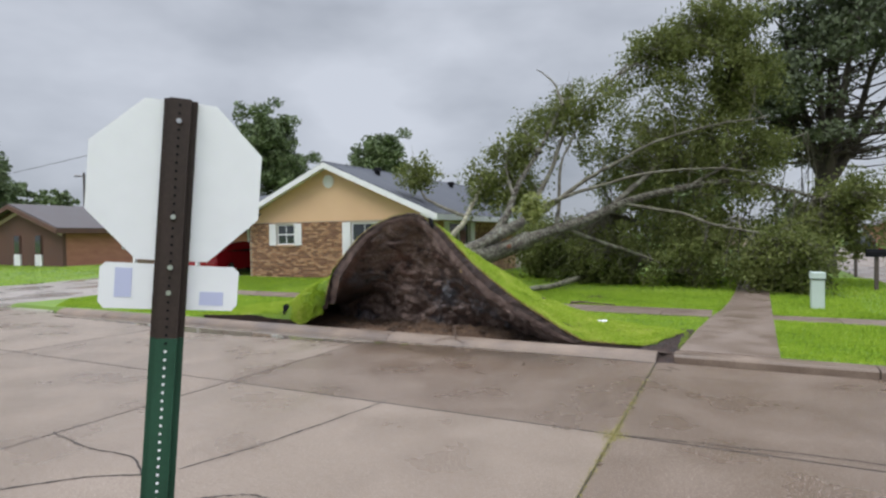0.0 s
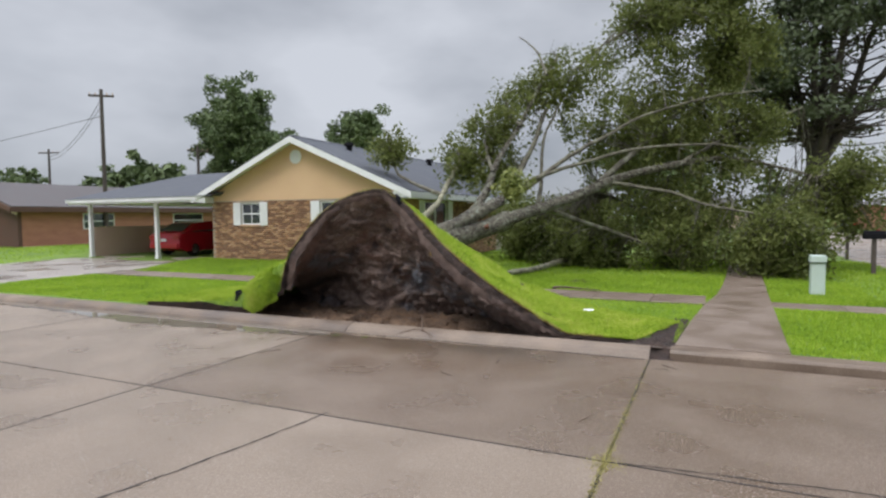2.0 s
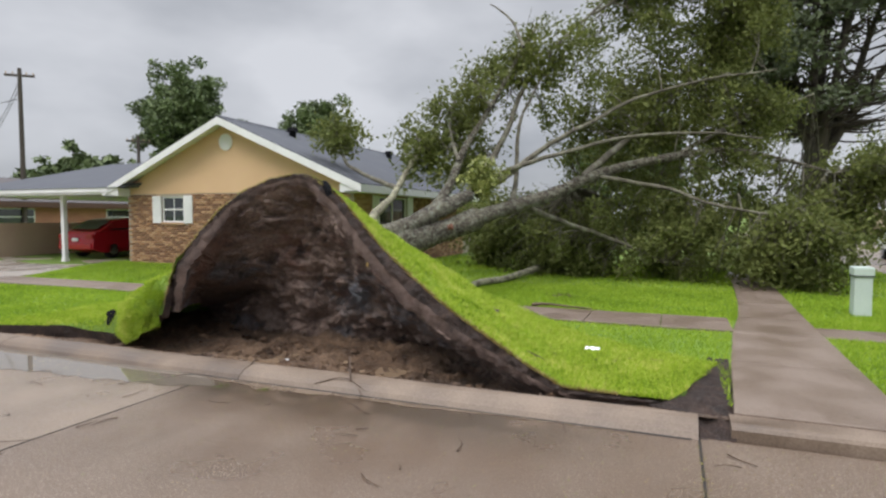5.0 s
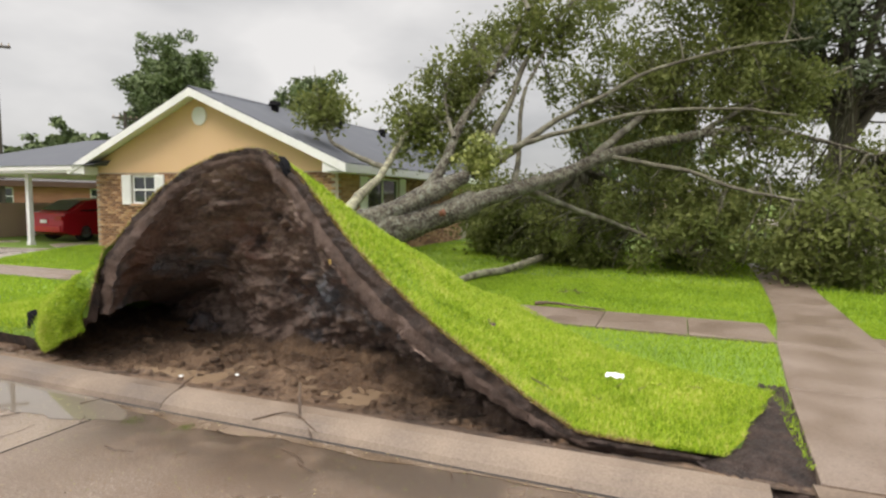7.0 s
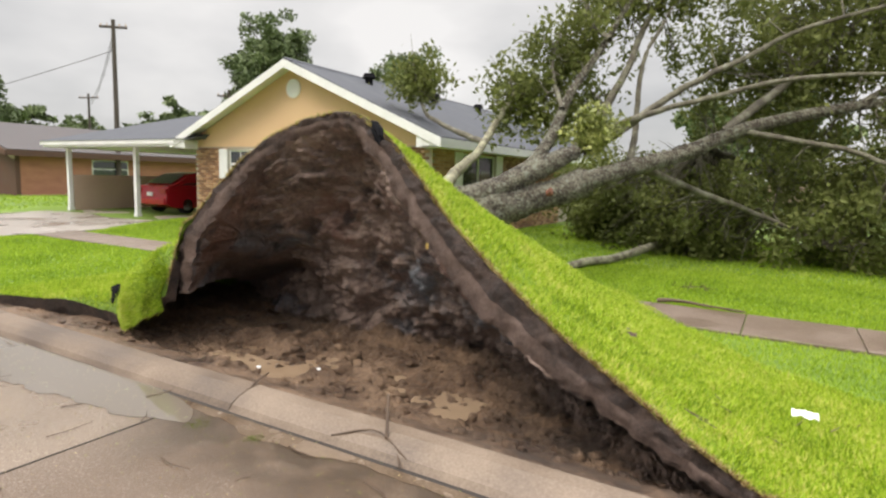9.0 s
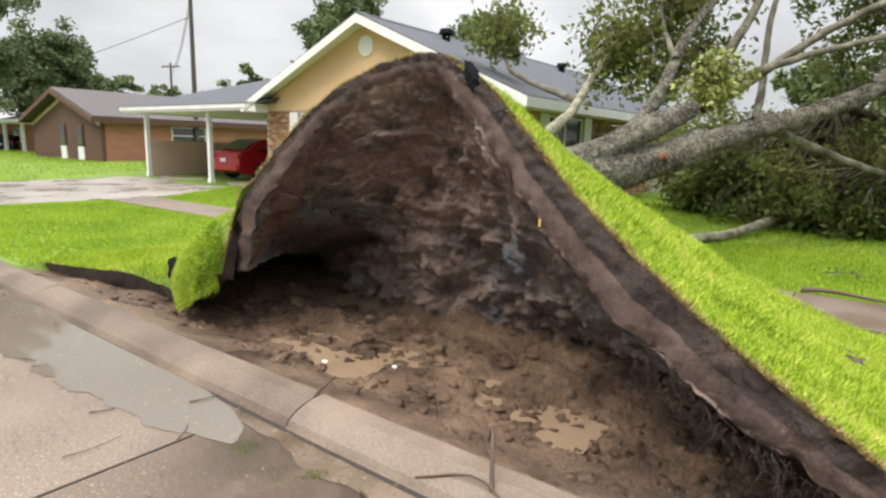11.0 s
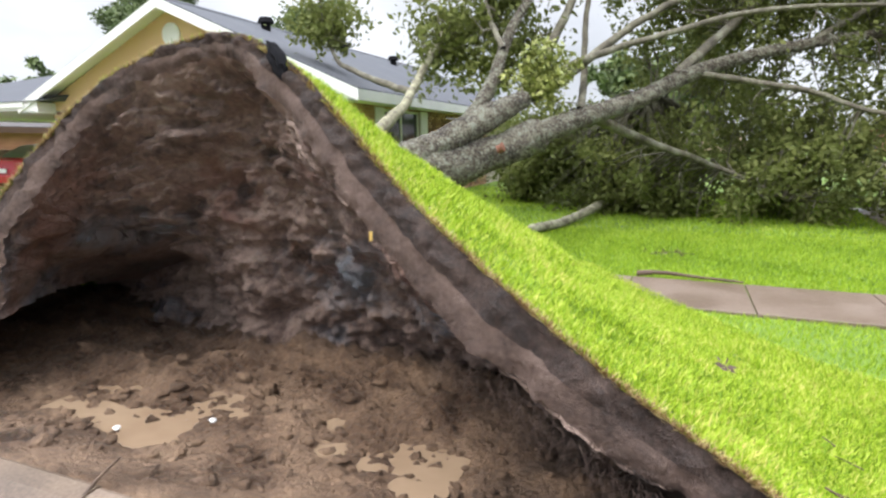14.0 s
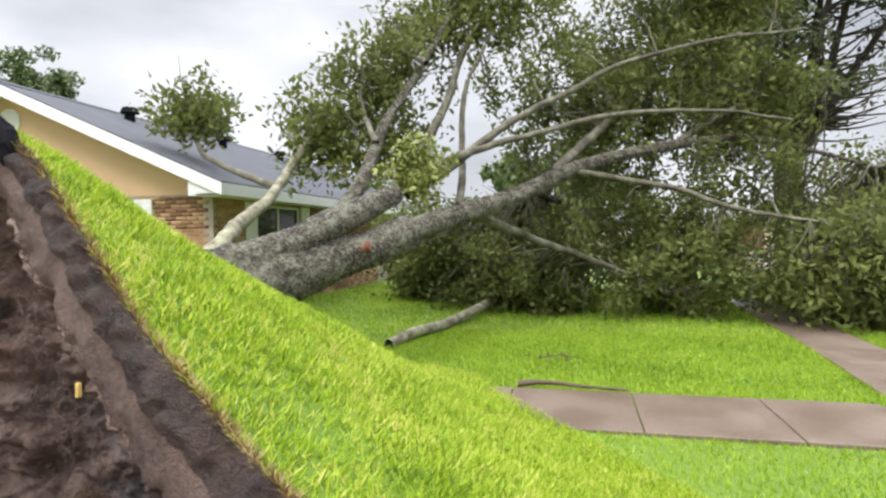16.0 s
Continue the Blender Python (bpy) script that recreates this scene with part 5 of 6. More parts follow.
# ---- neighbouring houses ----
def gable_house(x0, x1, y0, y1, base, eave, peak, wall_mat, gable_mat, roof_mat, label, ridge="y", over=0.4):
    h = thing("house", (x0 + x1) / 2, y0, base, label, "house")
    o = Vector(((x0 + x1) / 2, y0, base))
    def hp(name, bm, material, lab="", parent=None):
        bmesh.ops.translate(bm, verts=bm.verts, vec=-o)
        return part(name, bm, material, parent or h, lab)
    xm, ym = (x0 + x1) / 2, (y0 + y1) / 2
    hp("wall", box_bm(x1 - 0.2, x1, y0 + 0.004, y1, base - 0.3, eave), wall_mat, "brick side wall")
    hp("wall", box_bm(x0, x0 + 0.2, y0 + 0.004, y1, base - 0.3, eave), wall_mat)
    hp("wall", box_bm(x0, x1, y1, y1 + 0.2, base - 0.3, eave), wall_mat)
    if ridge == "y":
        hp("gable_wall", prism_bm([(x0, base - 0.3), (x1, base - 0.3), (x1, eave), (xm, peak), (x0, eave)], y0 - 0.2, y0), gable_mat, "front gable wall")
        sl = (peak - eave) / (xm - x0)
        for s in (-1, 1):
            xe = xm + s * ((x1 - x0) / 2 + over)
            ze = peak - sl * ((x1 - x0) / 2 + over)
            hp("roof", prism_bm([(xm, peak + 0.05), (xm, peak + 0.20), (xe, ze + 0.20), (xe, ze + 0.05)], y0 - 0.7, y1 + 0.5), roof_mat, "shingle roof slope")
            hp("rake_board", prism_bm([(xm, peak - 0.14), (xm, peak + 0.12), (xe, ze + 0.12), (xe, ze - 0.14)], y0 - 0.78, y0 - 0.705), M_BRICK_BROWN, "brown rake board")
            hp("inner_trim", prism_bm([(xm, peak - 0.45), (xm, peak - 0.25), (xm + s * (x1 - x0) / 2, eave - 0.22), (xm + s * (x1 - x0) / 2, eave - 0.42)], y0 - 0.24, y0 - 0.204), M_PANEL, "pale trim")
            hp("fascia", box_bm(min(xe, xe + s * 0.04), max(xe, xe + s * 0.04), y0 - 0.7, y1 + 0.5, ze - 0.12, ze + 0.16), M_BRICK_BROWN)
    else:
        hp("gable_wall", box_bm(x0, x1, y0 - 0.2, y0, base - 0.3, eave), gable_mat, "front wall")
        bm = bmesh.new()
        d = min(x1 - x0, y1 - y0) / 2
        vs = [bm.verts.new(c) for c in ((x0 - over, y0 - over, eave), (x1 + over, y0 - over, eave), (x1 + over, y1 + over, eave), (x0 - over, y1 + over, eave), (x0 + d, ym, peak), (x1 - d, ym, peak))]
        for f in ((0, 1, 5, 4), (1, 2, 5), (2, 3, 4, 5), (3, 0, 4), (3, 2, 1, 0)):
            bm.faces.new([vs[i] for i in f])
        bmesh.ops.recalc_face_normals(bm, faces=bm.faces)
        hp("roof", bm, roof_mat, "hipped shingle roof")
        hp("fascia", box_bm(x0 - over, x1 + over, y0 - over - 0.04, y0 - over, eave - 0.16, eave + 0.04), M_TRIM, "white fascia")
    return h, hp


def flat_window(hp, x0, x1, y, z0, z1, axis="x", panel=False):
    """A framed window set proud on a far wall."""
    def bx(a, b, lo, hi, d):
        return box_bm(a, b, y - d, y, lo, hi) if axis == "x" else box_bm(y, y + d, a, b, lo, hi)
    w = hp("window", bx(x0, x1, z0, z1, 0.03), M_TRIM, "white framed window")
    mid = (z0 + z1) / 2
    hp("pane", bx(x0 + 0.06, x1 - 0.06, z0 + 0.06, mid - 0.03, 0.04), M_GLASS, "", w)
    hp("pane", bx(x0 + 0.06, x1 - 0.06, mid + 0.03, z1 - 0.06, 0.04), M_GLASS, "", w)


nh, nhp = gable_house(-42.5, -33.6, 11.2, 30, 0.35, 2.55, 3.95, M_BRICK_FAR, M_BRICK_BROWN, M_SHINGLE_BROWN, "brown brick house next door with tall narrow windows")
for x in (-38.1, -35.9):
    w = nhp("window", box_bm(x - 0.32, x + 0.32, 10.93, 10.995, 1.1, 2.25), M_BRICK_BROWN, "tall narrow dark window")
    nhp("pane", box_bm(x - 0.26, x + 0.26, 10.91, 10.928, 1.16, 2.2), M_GLASS, "", w)
    nhp("panel", box_bm(x - 0.34, x + 0.34, 10.92, 10.996, 0.35, 1.08), M_TRIM, "white panel below the window", w)
flat_window(nhp, 14.6, 16.6, -33.6, 1.3, 2.25, "y")
flat_window(nhp, 21.0, 23.6, -33.6, 1.3, 2.25, "y")
nhp("foundation", box_bm(-33.598, -33.5, 11.2, 30, 0.05, 0.42), M_PANEL)

fh, fhp = gable_house(-62, -46.5, 14.5, 24, 0.3, 2.5, 4.3, M_PANEL, M_BRICK_FAR, M_SHINGLE, "low far house with a white-posted porch", "x", 0.5)
for x in (-60.5, -57, -53.5, -50, -47.2):
    fhp("porch_post", box_bm(x - 0.1, x + 0.1, 12.7, 12.9, 0.1, 2.4), M_TRIM, "white porch post")
fhp("porch_roof", box_bm(-62.3, -46.2, 12.5, 14.29, 2.4, 2.62), M_TRIM, "white porch roof edge")
for x in (-56, -51):
    flat_window(fhp, x - 0.7, x + 0.7, 14.3, 1.0, 2.1)
for x0, x1, y0, y1 in ((16, 30, 62, 74), (20, 34, 95, 107), (-6, 4, 70, 80), (-110, -92, 12, 24), (-95, -80, 32, 44)):
    h, hp = gable_house(x0, x1, y0, y1, 0.3, 2.7, 4.8, M_BRICK_FAR, M_PANEL, M_SHINGLE_BROWN, "far single-storey suburban house with a low hipped roof", "x", 0.6)
    for k in range(3):
        xw = x0 + (x1 - x0) * (k + 0.7) / 3.4
        flat_window(hp, xw - 0.7, xw + 0.7, y0 - 0.2, 1.1, 2.2)

# ---- utility poles and wires ----
def utility_pole(x, y, top, arm, turn, label):
    p = thing("utility_pole", x, y, 0.1, label, "utility pole", "utility poles", turn)
    part("pole", cyl_bm(0.15, 0.10, -0.1, top - 0.1, 12), M_WOOD, p)
    part("crossarm", box_bm(-arm, arm, -0.06, 0.06, top - 0.55, top - 0.43, 0.01), M_WOOD, p)
    for k in (-0.9, -0.45, 0.45, 0.9):
        part("insulator", cyl_bm(0.035, 0.03, top - 0.43, top - 0.30, 8, Matrix.Translation((k * arm, 0, 0))), M_PANEL, p)
    return p


utility_pole(-33.5, 16.0, 9.8, 0.7, 40, "tall weathered wooden utility pole behind the carport")
utility_pole(-36.5, 26.0, 7.6, 0.8, 60, "wooden utility pole standing behind the house")
utility_pole(-62.0, 30.0, 9.2, 1.1, 20, "distant wooden utility pole with crossarm")
wires = thing("power_lines", -33.5, 16, 8.6, "thin black power lines strung between the poles", "power line")
for dz, end in ((0.0, (-62.0, 30.0, 8.4)), (-0.35, (-62.0, 30.0, 8.1)), (-1.0, (-110.0, 22.0, 7.0))):
    a, b = np.array([-33.5, 16.0, 9.2 + dz]), np.array(end)
    k = np.linspace(0, 1, 20)[:, None]
    ln = a * (1 - k) + b * k
    ln[:, 2] -= 3.2 * (k * (1 - k))[:, 0]
    v, f = tube_arrays(ln - np.array([-33.5, 16, 8.6]), np.full(20, 0.018), 5)
    mesh_ob("wire", v, f, M_WIRE, wires)

# ---- street furniture ----
sign = thing("stop_sign", -1.28, -7.60, 0.1, "bare back of an octagonal sign on a rusty green post", "road sign", "", 44.5)
tilt = Matrix.Rotation(radians(4.4), 4, "Y")


def spart(name, bm, material, label="", parent=None):
    bmesh.ops.transform(bm, matrix=tilt, verts=bm.verts)
    return part(name, bm, material, parent or sign, label)


def channel(z0, z1):
    bm = bmesh.new()
    add_box(bm, -0.033, 0.033, -0.010, -0.004, z0, z1)
    for s in (-1, 1):
        add_box(bm, s * 0.036 - 0.004, s * 0.036 + 0.004, -0.010, 0.026, z0, z1)
        add_box(bm, s * 0.050 - 0.012, s * 0.050 + 0.012, 0.018, 0.025, z0, z1)
    return bm


post = spart("post", channel(1.42, 2.37), M_POST, "rust-brown upper post")
spart("lower_post", channel(-0.1, 1.419), M_POST_GREEN, "green painted lower post", post)
for i in range(70):
    z = 0.10 + i * 0.0325
    spart("hole", cyl_bm(0.0055, 0.0055, -0.001, 0.001, 8, Matrix.Translation((0, -0.0112, z)) @ Matrix.Rotation(radians(90), 4, "X")),
          M_SIGN if 0.5 < z < 1.40 else M_DARK, "", post)
bm = bmesh.new()
ring = [(0.345 * math.cos(radians(22.5 + 45 * k)), 0.345 * math.sin(radians(22.5 + 45 * k))) for k in range(8)]
a = [bm.verts.new((x, 0.028, z + 2.045)) for x, z in ring]
b = [bm.verts.new((x, 0.031, z + 2.045)) for x, z in ring]
bm.faces.new(a)
bm.faces.new(b[::-1])
for i in range(8):
    bm.faces.new((a[(i + 1) % 8], a[i], b[i], b[(i + 1) % 8]))
bmesh.ops.recalc_face_normals(bm, faces=bm.faces)
spart("sign_plate", bm, M_SIGN, "bare pale metal octagon")
bm = prism_bm([(-0.255, 1.555), (-0.235, 1.53), (0.235, 1.53), (0.255, 1.555), (0.255, 1.69), (0.235, 1.71), (-0.235, 1.71), (-0.255, 1.69)], 0.028, 0.031)
lower = spart("lower_plate", bm, M_SIGN, "bare pale rectangular plate")
spart("sticker", box_bm(-0.20, -0.14, 0.0265, 0.0277, 1.575, 1.69), M_STICKER, "faded blue sticker", lower)
spart("sticker", box_bm(0.11, 0.20, 0.0265, 0.0277, 1.55, 1.605), M_STICKER, "faded blue sticker", lower)
for z in (1.60, 1.70, 1.90, 2.28):
    spart("bolt", cyl_bm(0.010, 0.010, -0.006, 0.006, 8, Matrix.Translation((0, -0.014, z)) @ Matrix.Rotation(radians(90), 4, "X")), M_RIM)

ub = thing("utility_box", 2.55, 6.62, 0.13, "pale green utility pedestal standing on the lawn", "utility box")
part("body", box_bm(-0.13, 0.13, -0.13, 0.13, -0.1, 0.66, 0.012), M_BOX, ub)
part("lid", box_bm(-0.15, 0.15, -0.15, 0.15, 0.662, 0.84, 0.02), M_BOX, ub)
part("lid_band", box_bm(-0.152, 0.152, -0.152, 0.152, 0.68, 0.70), M_DARK, ub)

for mxx, myy in ((4.5, 11.3), (4.9, 17.0)):
    mb = thing("mailbox", mxx, myy, 0.2, "dark mailbox on a wooden post beside the cross street", "mailbox", "mailboxes", 90)
    part("post", box_bm(-0.05, 0.05, -0.05, 0.05, -0.1, 0.95, 0.005), M_WOOD, mb)
    bm = prism_bm([(-0.1, 0.95), (0.1, 0.95), (0.1, 1.08), (0.07, 1.15), (0.0, 1.18), (-0.07, 1.15), (-0.1, 1.08)], -0.25, 0.25)
    bx = part("box", bm, M_DARK, mb)
    part("flag", box_bm(0.102, 0.11, -0.15, -0.05, 1.05, 1.2), M_LAMP_RED, bx)

ss = thing("street_name_sign", 4.72, 5.75, 0.12, "dark street name blade on a thin grey pole", "street sign")
part("pole", cyl_bm(0.03, 0.03, -0.1, 2.6, 10), M_WOOD, ss)
blade = part("blade", box_bm(-0.45, 0.45, -0.008, 0.008, 2.60, 2.78, 0.004), M_SIGN_GREEN, ss)
part("bar", box_bm(-0.30, 0.34, -0.012, -0.009, 2.66, 2.72), M_SIGN, blade)


# ---- trees ----
def taper(r0, r1, n, power=1.0):
    return r0 + (r1 - r0) * np.linspace(0, 1, n) ** power


def standing_tree(x, y, z, height, crown, low, label, rng, clusters=160, per=90, leaf=0.14, trunk_r=0.25, bark=None, leaves=None, spread=0.7, lean_x=0.0, flat=1.0):
    """A tapered trunk with limbs that fork to leaf sprays filling an uneven crown."""
    t = thing("tree", x, y, z, label, "tree", "standing trees")
    bark, leaves = bark or M_BARK_DARK, leaves or M_LEAF_FAR
    n = 14
    k = np.linspace(0, 1, n)[:, None]
    ln = np.hstack([lean_x * k + 0.12 * np.sin(5 * k), 0.1 * np.cos(4 * k), -0.15 + (height * 0.93) * k])
    v, f = tube_arrays(ln, taper(trunk_r, 0.03, n, 0.8), 10, 0.05, rng)
    mesh_ob("trunk", v, f, bark, t, smooth=True)
    wood = Soup()
    anchors = []
    for i in range(36):
        h = low + (height - low) * rng.uniform(0.0, 0.92)
        a = rng.uniform(0, 2 * math.pi)
        u = (h - low) / (height - low)
        reach = crown * (0.35 + 0.65 * math.sin(math.pi * min(1, 0.25 + 0.75 * u))) * rng.uniform(0.55, 1.0)
        s = np.array([np.interp(h, ln[:, 2], ln[:, 0]), np.interp(h, ln[:, 2], ln[:, 1]), h - 0.3])
        e = s + np.array([math.cos(a) * reach, math.sin(a) * reach * flat, rng.uniform(0.15, 0.9) * reach])
        mid = (s + e) / 2 + np.array([0, 0, -0.08 * reach]) + rng.normal(size=3) * 0.15
        lim = smooth_line([s, mid, e], 9)
        v, f = tube_arrays(lim, taper(trunk_r * 0.32, 0.02, 9), 6)
        wood.add(v, f)
        anchors += [lim[j] for j in range(3, 9)]
    anchors = np.array(anchors)
    pick = anchors[rng.integers(0, len(anchors), clusters)] + rng.normal(size=(clusters, 3)) * np.array([0.8, 0.8, 0.75]) * spread
    top = ln[-4:][rng.integers(0, 4, max(6, clusters // 14))] + rng.normal(size=(max(6, clusters // 14), 3)) * 0.5 * spread
    pick = np.vstack([pick, top])
    for p in pick[::2]:
        q = anchors[np.argmin(((anchors - p) ** 2).sum(1))]
        v, f = tube_arrays(smooth_line([q, (p + q) / 2 + [0, 0, 0.08], p], 4), taper(0.022, 0.008, 4), 4)
        wood.add(v, f)
    wood.ob("branch_wood", bark, t)
    c = blobs(pick, per, spread * 0.75, rng)
    c[:, 2] = pick.repeat(per, 0)[:, 2] + (c[:, 2] - pick.repeat(per, 0)[:, 2]) * 0.7
    v, f = leaf_quads(c, leaf, rng)
    cr = mesh_ob("crown", v, f, leaves, t, "clumped green leaves")
    cr["kind"] = "stuff"
    return t


rng = np.random.default_rng(21)

# The fallen oak: trunk and measured main limbs, then twigs and sprays.
fallen = thing("fallen_tree", -5.0, 5.0, 1.0, "large fallen oak with lichen-spotted trunk and broken leafy crown", "tree")
FO = np.array([-5.0, 5.0, 1.0])
MAIN_WOOD = [
    ("trunk", [(-5.25, 3.3, 1.18), (-5.14, 4.0, 1.27), (-5.02, 4.8, 1.36), (-4.83, 5.5, 1.49), (-4.61, 6.0, 1.58), (-4.35, 6.6, 1.76)], 0.27, 0.225),
    ("limb", [(-4.83, 5.5, 1.49), (-4.61, 6.0, 1.58), (-4.26, 6.8, 1.82), (-3.76, 7.8, 2.07), (-3.13, 9.0, 2.38), (-2.42, 9.9, 2.81), (-1.41, 10.6, 3.16), (0.12, 11.5, 3.49), (1.05, 11.6, 3.51), (2.24, 11.7, 3.21), (3.31, 11.8, 2.86)], 0.225, 0.03),
    ("limb", [(-5.3, 3.8, 1.40), (-5.1, 4.4, 1.56), (-4.95, 5.2, 1.78), (-4.76, 6.0, 2.03), (-4.57, 6.8, 2.27)], 0.20, 0.135),
    ("limb", [(-5.1, 5.3, 1.6), (-5.36, 6.4, 1.85), (-5.22, 7.3, 2.6), (-5.1, 8.0, 3.45), (-4.77, 8.8, 4.51), (-4.45, 9.6, 5.6), (-3.9, 10.3, 6.9)], 0.13, 0.04),
    ("limb", [(-6.3, 4.6, 1.02), (-6.45, 5.3, 1.40), (-6.55, 6.1, 1.82), (-6.52, 7.0, 2.28), (-6.60, 7.8, 2.76), (-6.46, 8.5, 3.52)], 0.13, 0.06),
    ("limb", [(-6.6, 7.4, 2.5), (-7.6, 8.0, 2.78), (-8.55, 8.6, 3.15), (-8.85, 8.8, 3.5), (-9.1, 8.9, 4.1)], 0.065, 0.03),
    ("limb", [(-4.5, 7.2, 2.35), (-4.11, 8.3, 2.84), (-3.31, 9.1, 3.6), (-2.4, 9.8, 4.22), (-1.42, 10.4, 4.85), (0.12, 11.0, 5.32), (1.8, 11.4, 5.5)], 0.09, 0.02),
    ("limb", [(-2.3, 10.0, 2.85), (-0.61, 10.1, 2.53), (0.35, 10.0, 2.16), (1.58, 9.9, 1.85), (2.47, 9.8, 1.44)], 0.06, 0.02),
    ("limb", [(-4.0, 8.3, 2.2), (-4.05, 8.9, 3.0), (-4.0, 9.1, 4.2), (-3.6, 9.4, 5.2)], 0.07, 0.03),
    ("limb", [(-4.75, 7.2, 2.3), (-4.66, 8.5, 3.11), (-4.38, 9.2, 4.11), (-4.19, 9.8, 5.05), (-3.5, 10.6, 6.3), (-2.4, 11.5, 7.6)], 0.10, 0.03),
    ("limb", [(-4.5, 7.2, 2.3), (-4.22, 8.0, 2.81), (-3.29, 8.8, 3.23), (-1.47, 9.8, 3.73), (0.22, 10.6, 3.84), (1.6, 11.0, 3.7)], 0.08, 0.02),
    ("limb", [(-3.9, 8.4, 2.1), (-3.0, 9.6, 1.7), (-1.8, 10.4, 1.2), (-0.6, 10.8, 0.6)], 0.09, 0.03),
    ("limb", [(-2.6, 10.1, 2.85), (-1.2, 11.8, 4.4), (0.2, 13.0, 6.2), (1.0, 13.8, 8.0)], 0.10, 0.03),
    ("limb", [(-0.6, 11.1, 3.3), (1.2, 12.4, 4.4), (3.0, 13.4, 5.2)], 0.07, 0.025),
    ("limb", [(-3.3, 9.5, 2.4), (-3.2, 11.5, 2.6), (-2.6, 13.0, 2.4), (-1.6, 14.2, 1.8)], 0.10, 0.03),
    ("limb", [(-2.6, 11.3, 7.3), (-1.8, 11.8, 7.9), (-1.2, 12.2, 8.4)], 0.05, 0.015),
    ("limb", [(-4.0, 9.2, 6.0), (-4.5, 9.8, 6.8), (-5.2, 10.2, 7.4)], 0.05, 0.015),
    ("limb", [(-5.1, 7.6, 3.1), (-5.7, 8.6, 4.0), (-5.8, 9.3, 5.0)], 0.05, 0.02),
    ("limb", [(-4.5, 8.3, 4.4), (-5.2, 9.2, 5.0), (-5.6, 9.8, 5.7)], 0.05, 0.02),
]
paths = []
for name, pts, r0, r1 in MAIN_WOOD:
    n = 10 * len(pts)
    ln = smooth_line(pts, n)
    if name == "limb" and r0 < 0.15:
        ln += np.cumsum(rng.normal(size=ln.shape), 0) * 0.006
    sides = 26 if r0 > 0.14 else 10
    swell = 1 + 0.10 * np.sin(np.linspace(0, 9, n) + r0 * 40) * (r0 > 0.12)
    v, f = tube_arrays(ln, taper(r0, r1, n, 0.9) * swell, sides, 0.055, rng)
    mesh_ob(name, v - FO, f, (M_BARK_PALE if pts[0][0] < -6.2 else M_BARK) if r0 > 0.12 else M_BARK_THIN_SHADED, fallen, "", True)
    paths.append(ln[n // 5:])
anchors = np.concatenate(paths)
# Bark wound on the trunk.
bm = bmesh.new()
bmesh.ops.create_uvsphere(bm, u_segments=14, v_segments=8, radius=0.5)
for v in bm.verts:
    v.co = Vector((v.co.x * 0.12 + 0.45, v.co.y * 0.16 + 0.62, v.co.z * 0.13 + 0.60)) + Vector((0, 0, 0.02 * math.sin(9 * v.co.x)))
part("wound", bm, M_WOUND, fallen, "raw reddish torn wood")

crown_centres = []


def fill(count, c, r, hollow=0.0):
    q = rng.normal(size=(count, 3))
    q /= np.linalg.norm(q, axis=1)[:, None]
    q *= (hollow + (1 - hollow) * rng.uniform(0, 1, count) ** 0.5)[:, None]
    crown_centres.append(np.array(c) + q * np.array(r))


fill(185, (0.5, 13.3, 3.0), (4.4, 2.5, 3.0), 0.3)
fill(72, (-0.6, 12.9, 6.4), (3.2, 2.0, 2.6), 0.2)
fill(30, (-1.4, 12.2, 8.0), (1.3, 1.0, 0.9))
fill(46, (0.5, 12.5, 8.7), (1.5, 1.0, 1.3))
fill(40, (1.2, 12.9, 6.6), (1.3, 1.1, 1.3))
fill(14, (-4.3, 10.0, 5.7), (1.2, 1.0, 1.0))
fill(44, (4.1, 12.3, 2.9), (1.3, 1.1, 1.7))
fill(80, (-4.2, 12.6, 1.3), (2.0, 1.2, 1.1))
fill(40, (-3.2, 11.4, 0.7), (1.6, 0.8, 0.6))
fill(80, (-5.5, 13.2, 1.3), (1.7, 1.0, 1.2))
fill(85, (-0.7, 11.0, 1.0), (3.8, 1.5, 1.4))
fill(40, (2.2, 9.9, 1.0), (1.2, 1.0, 1.0))
fill(16, (-3.6, 10.2, 5.4), (1.5, 0.9, 1.4))
fill(18, (-5.6, 9.3, 4.5), (0.9, 0.9, 1.1))
fill(11, (-9.0, 9.0, 4.1), (0.5, 0.5, 0.4))
fill(14, (-6.5, 8.7, 3.5), (0.7, 0.6, 0.5))
fill(10, (-5.4, 8.8, 3.2), (0.7, 0.6, 0.5))
fill(30, (-2.0, 11.8, 4.6), (2.2, 0.8, 1.3))
fill(22, (1.6, 12.6, 4.4), (1.4, 1.4, 1.5))
centres = np.concatenate(crown_centres)
centres = centres[~((centres[:, 2] > 3.3) & (centres[:, 0] > 2.1 + 0.5 * np.sin(3 * centres[:, 2])))]
centres = centres[(centres[:, 2] > 0.25) & ~((centres[:, 0] < -8.2) & (centres[:, 2] < 3.2)) & ~((centres[:, 0] < -4.4) & (centres[:, 2] < 2.3) & (centres[:, 1] < 10.5)) & ~((centres[:, 0] < -7.6) & (centres[:, 1] > 10))]
twigs = Soup()
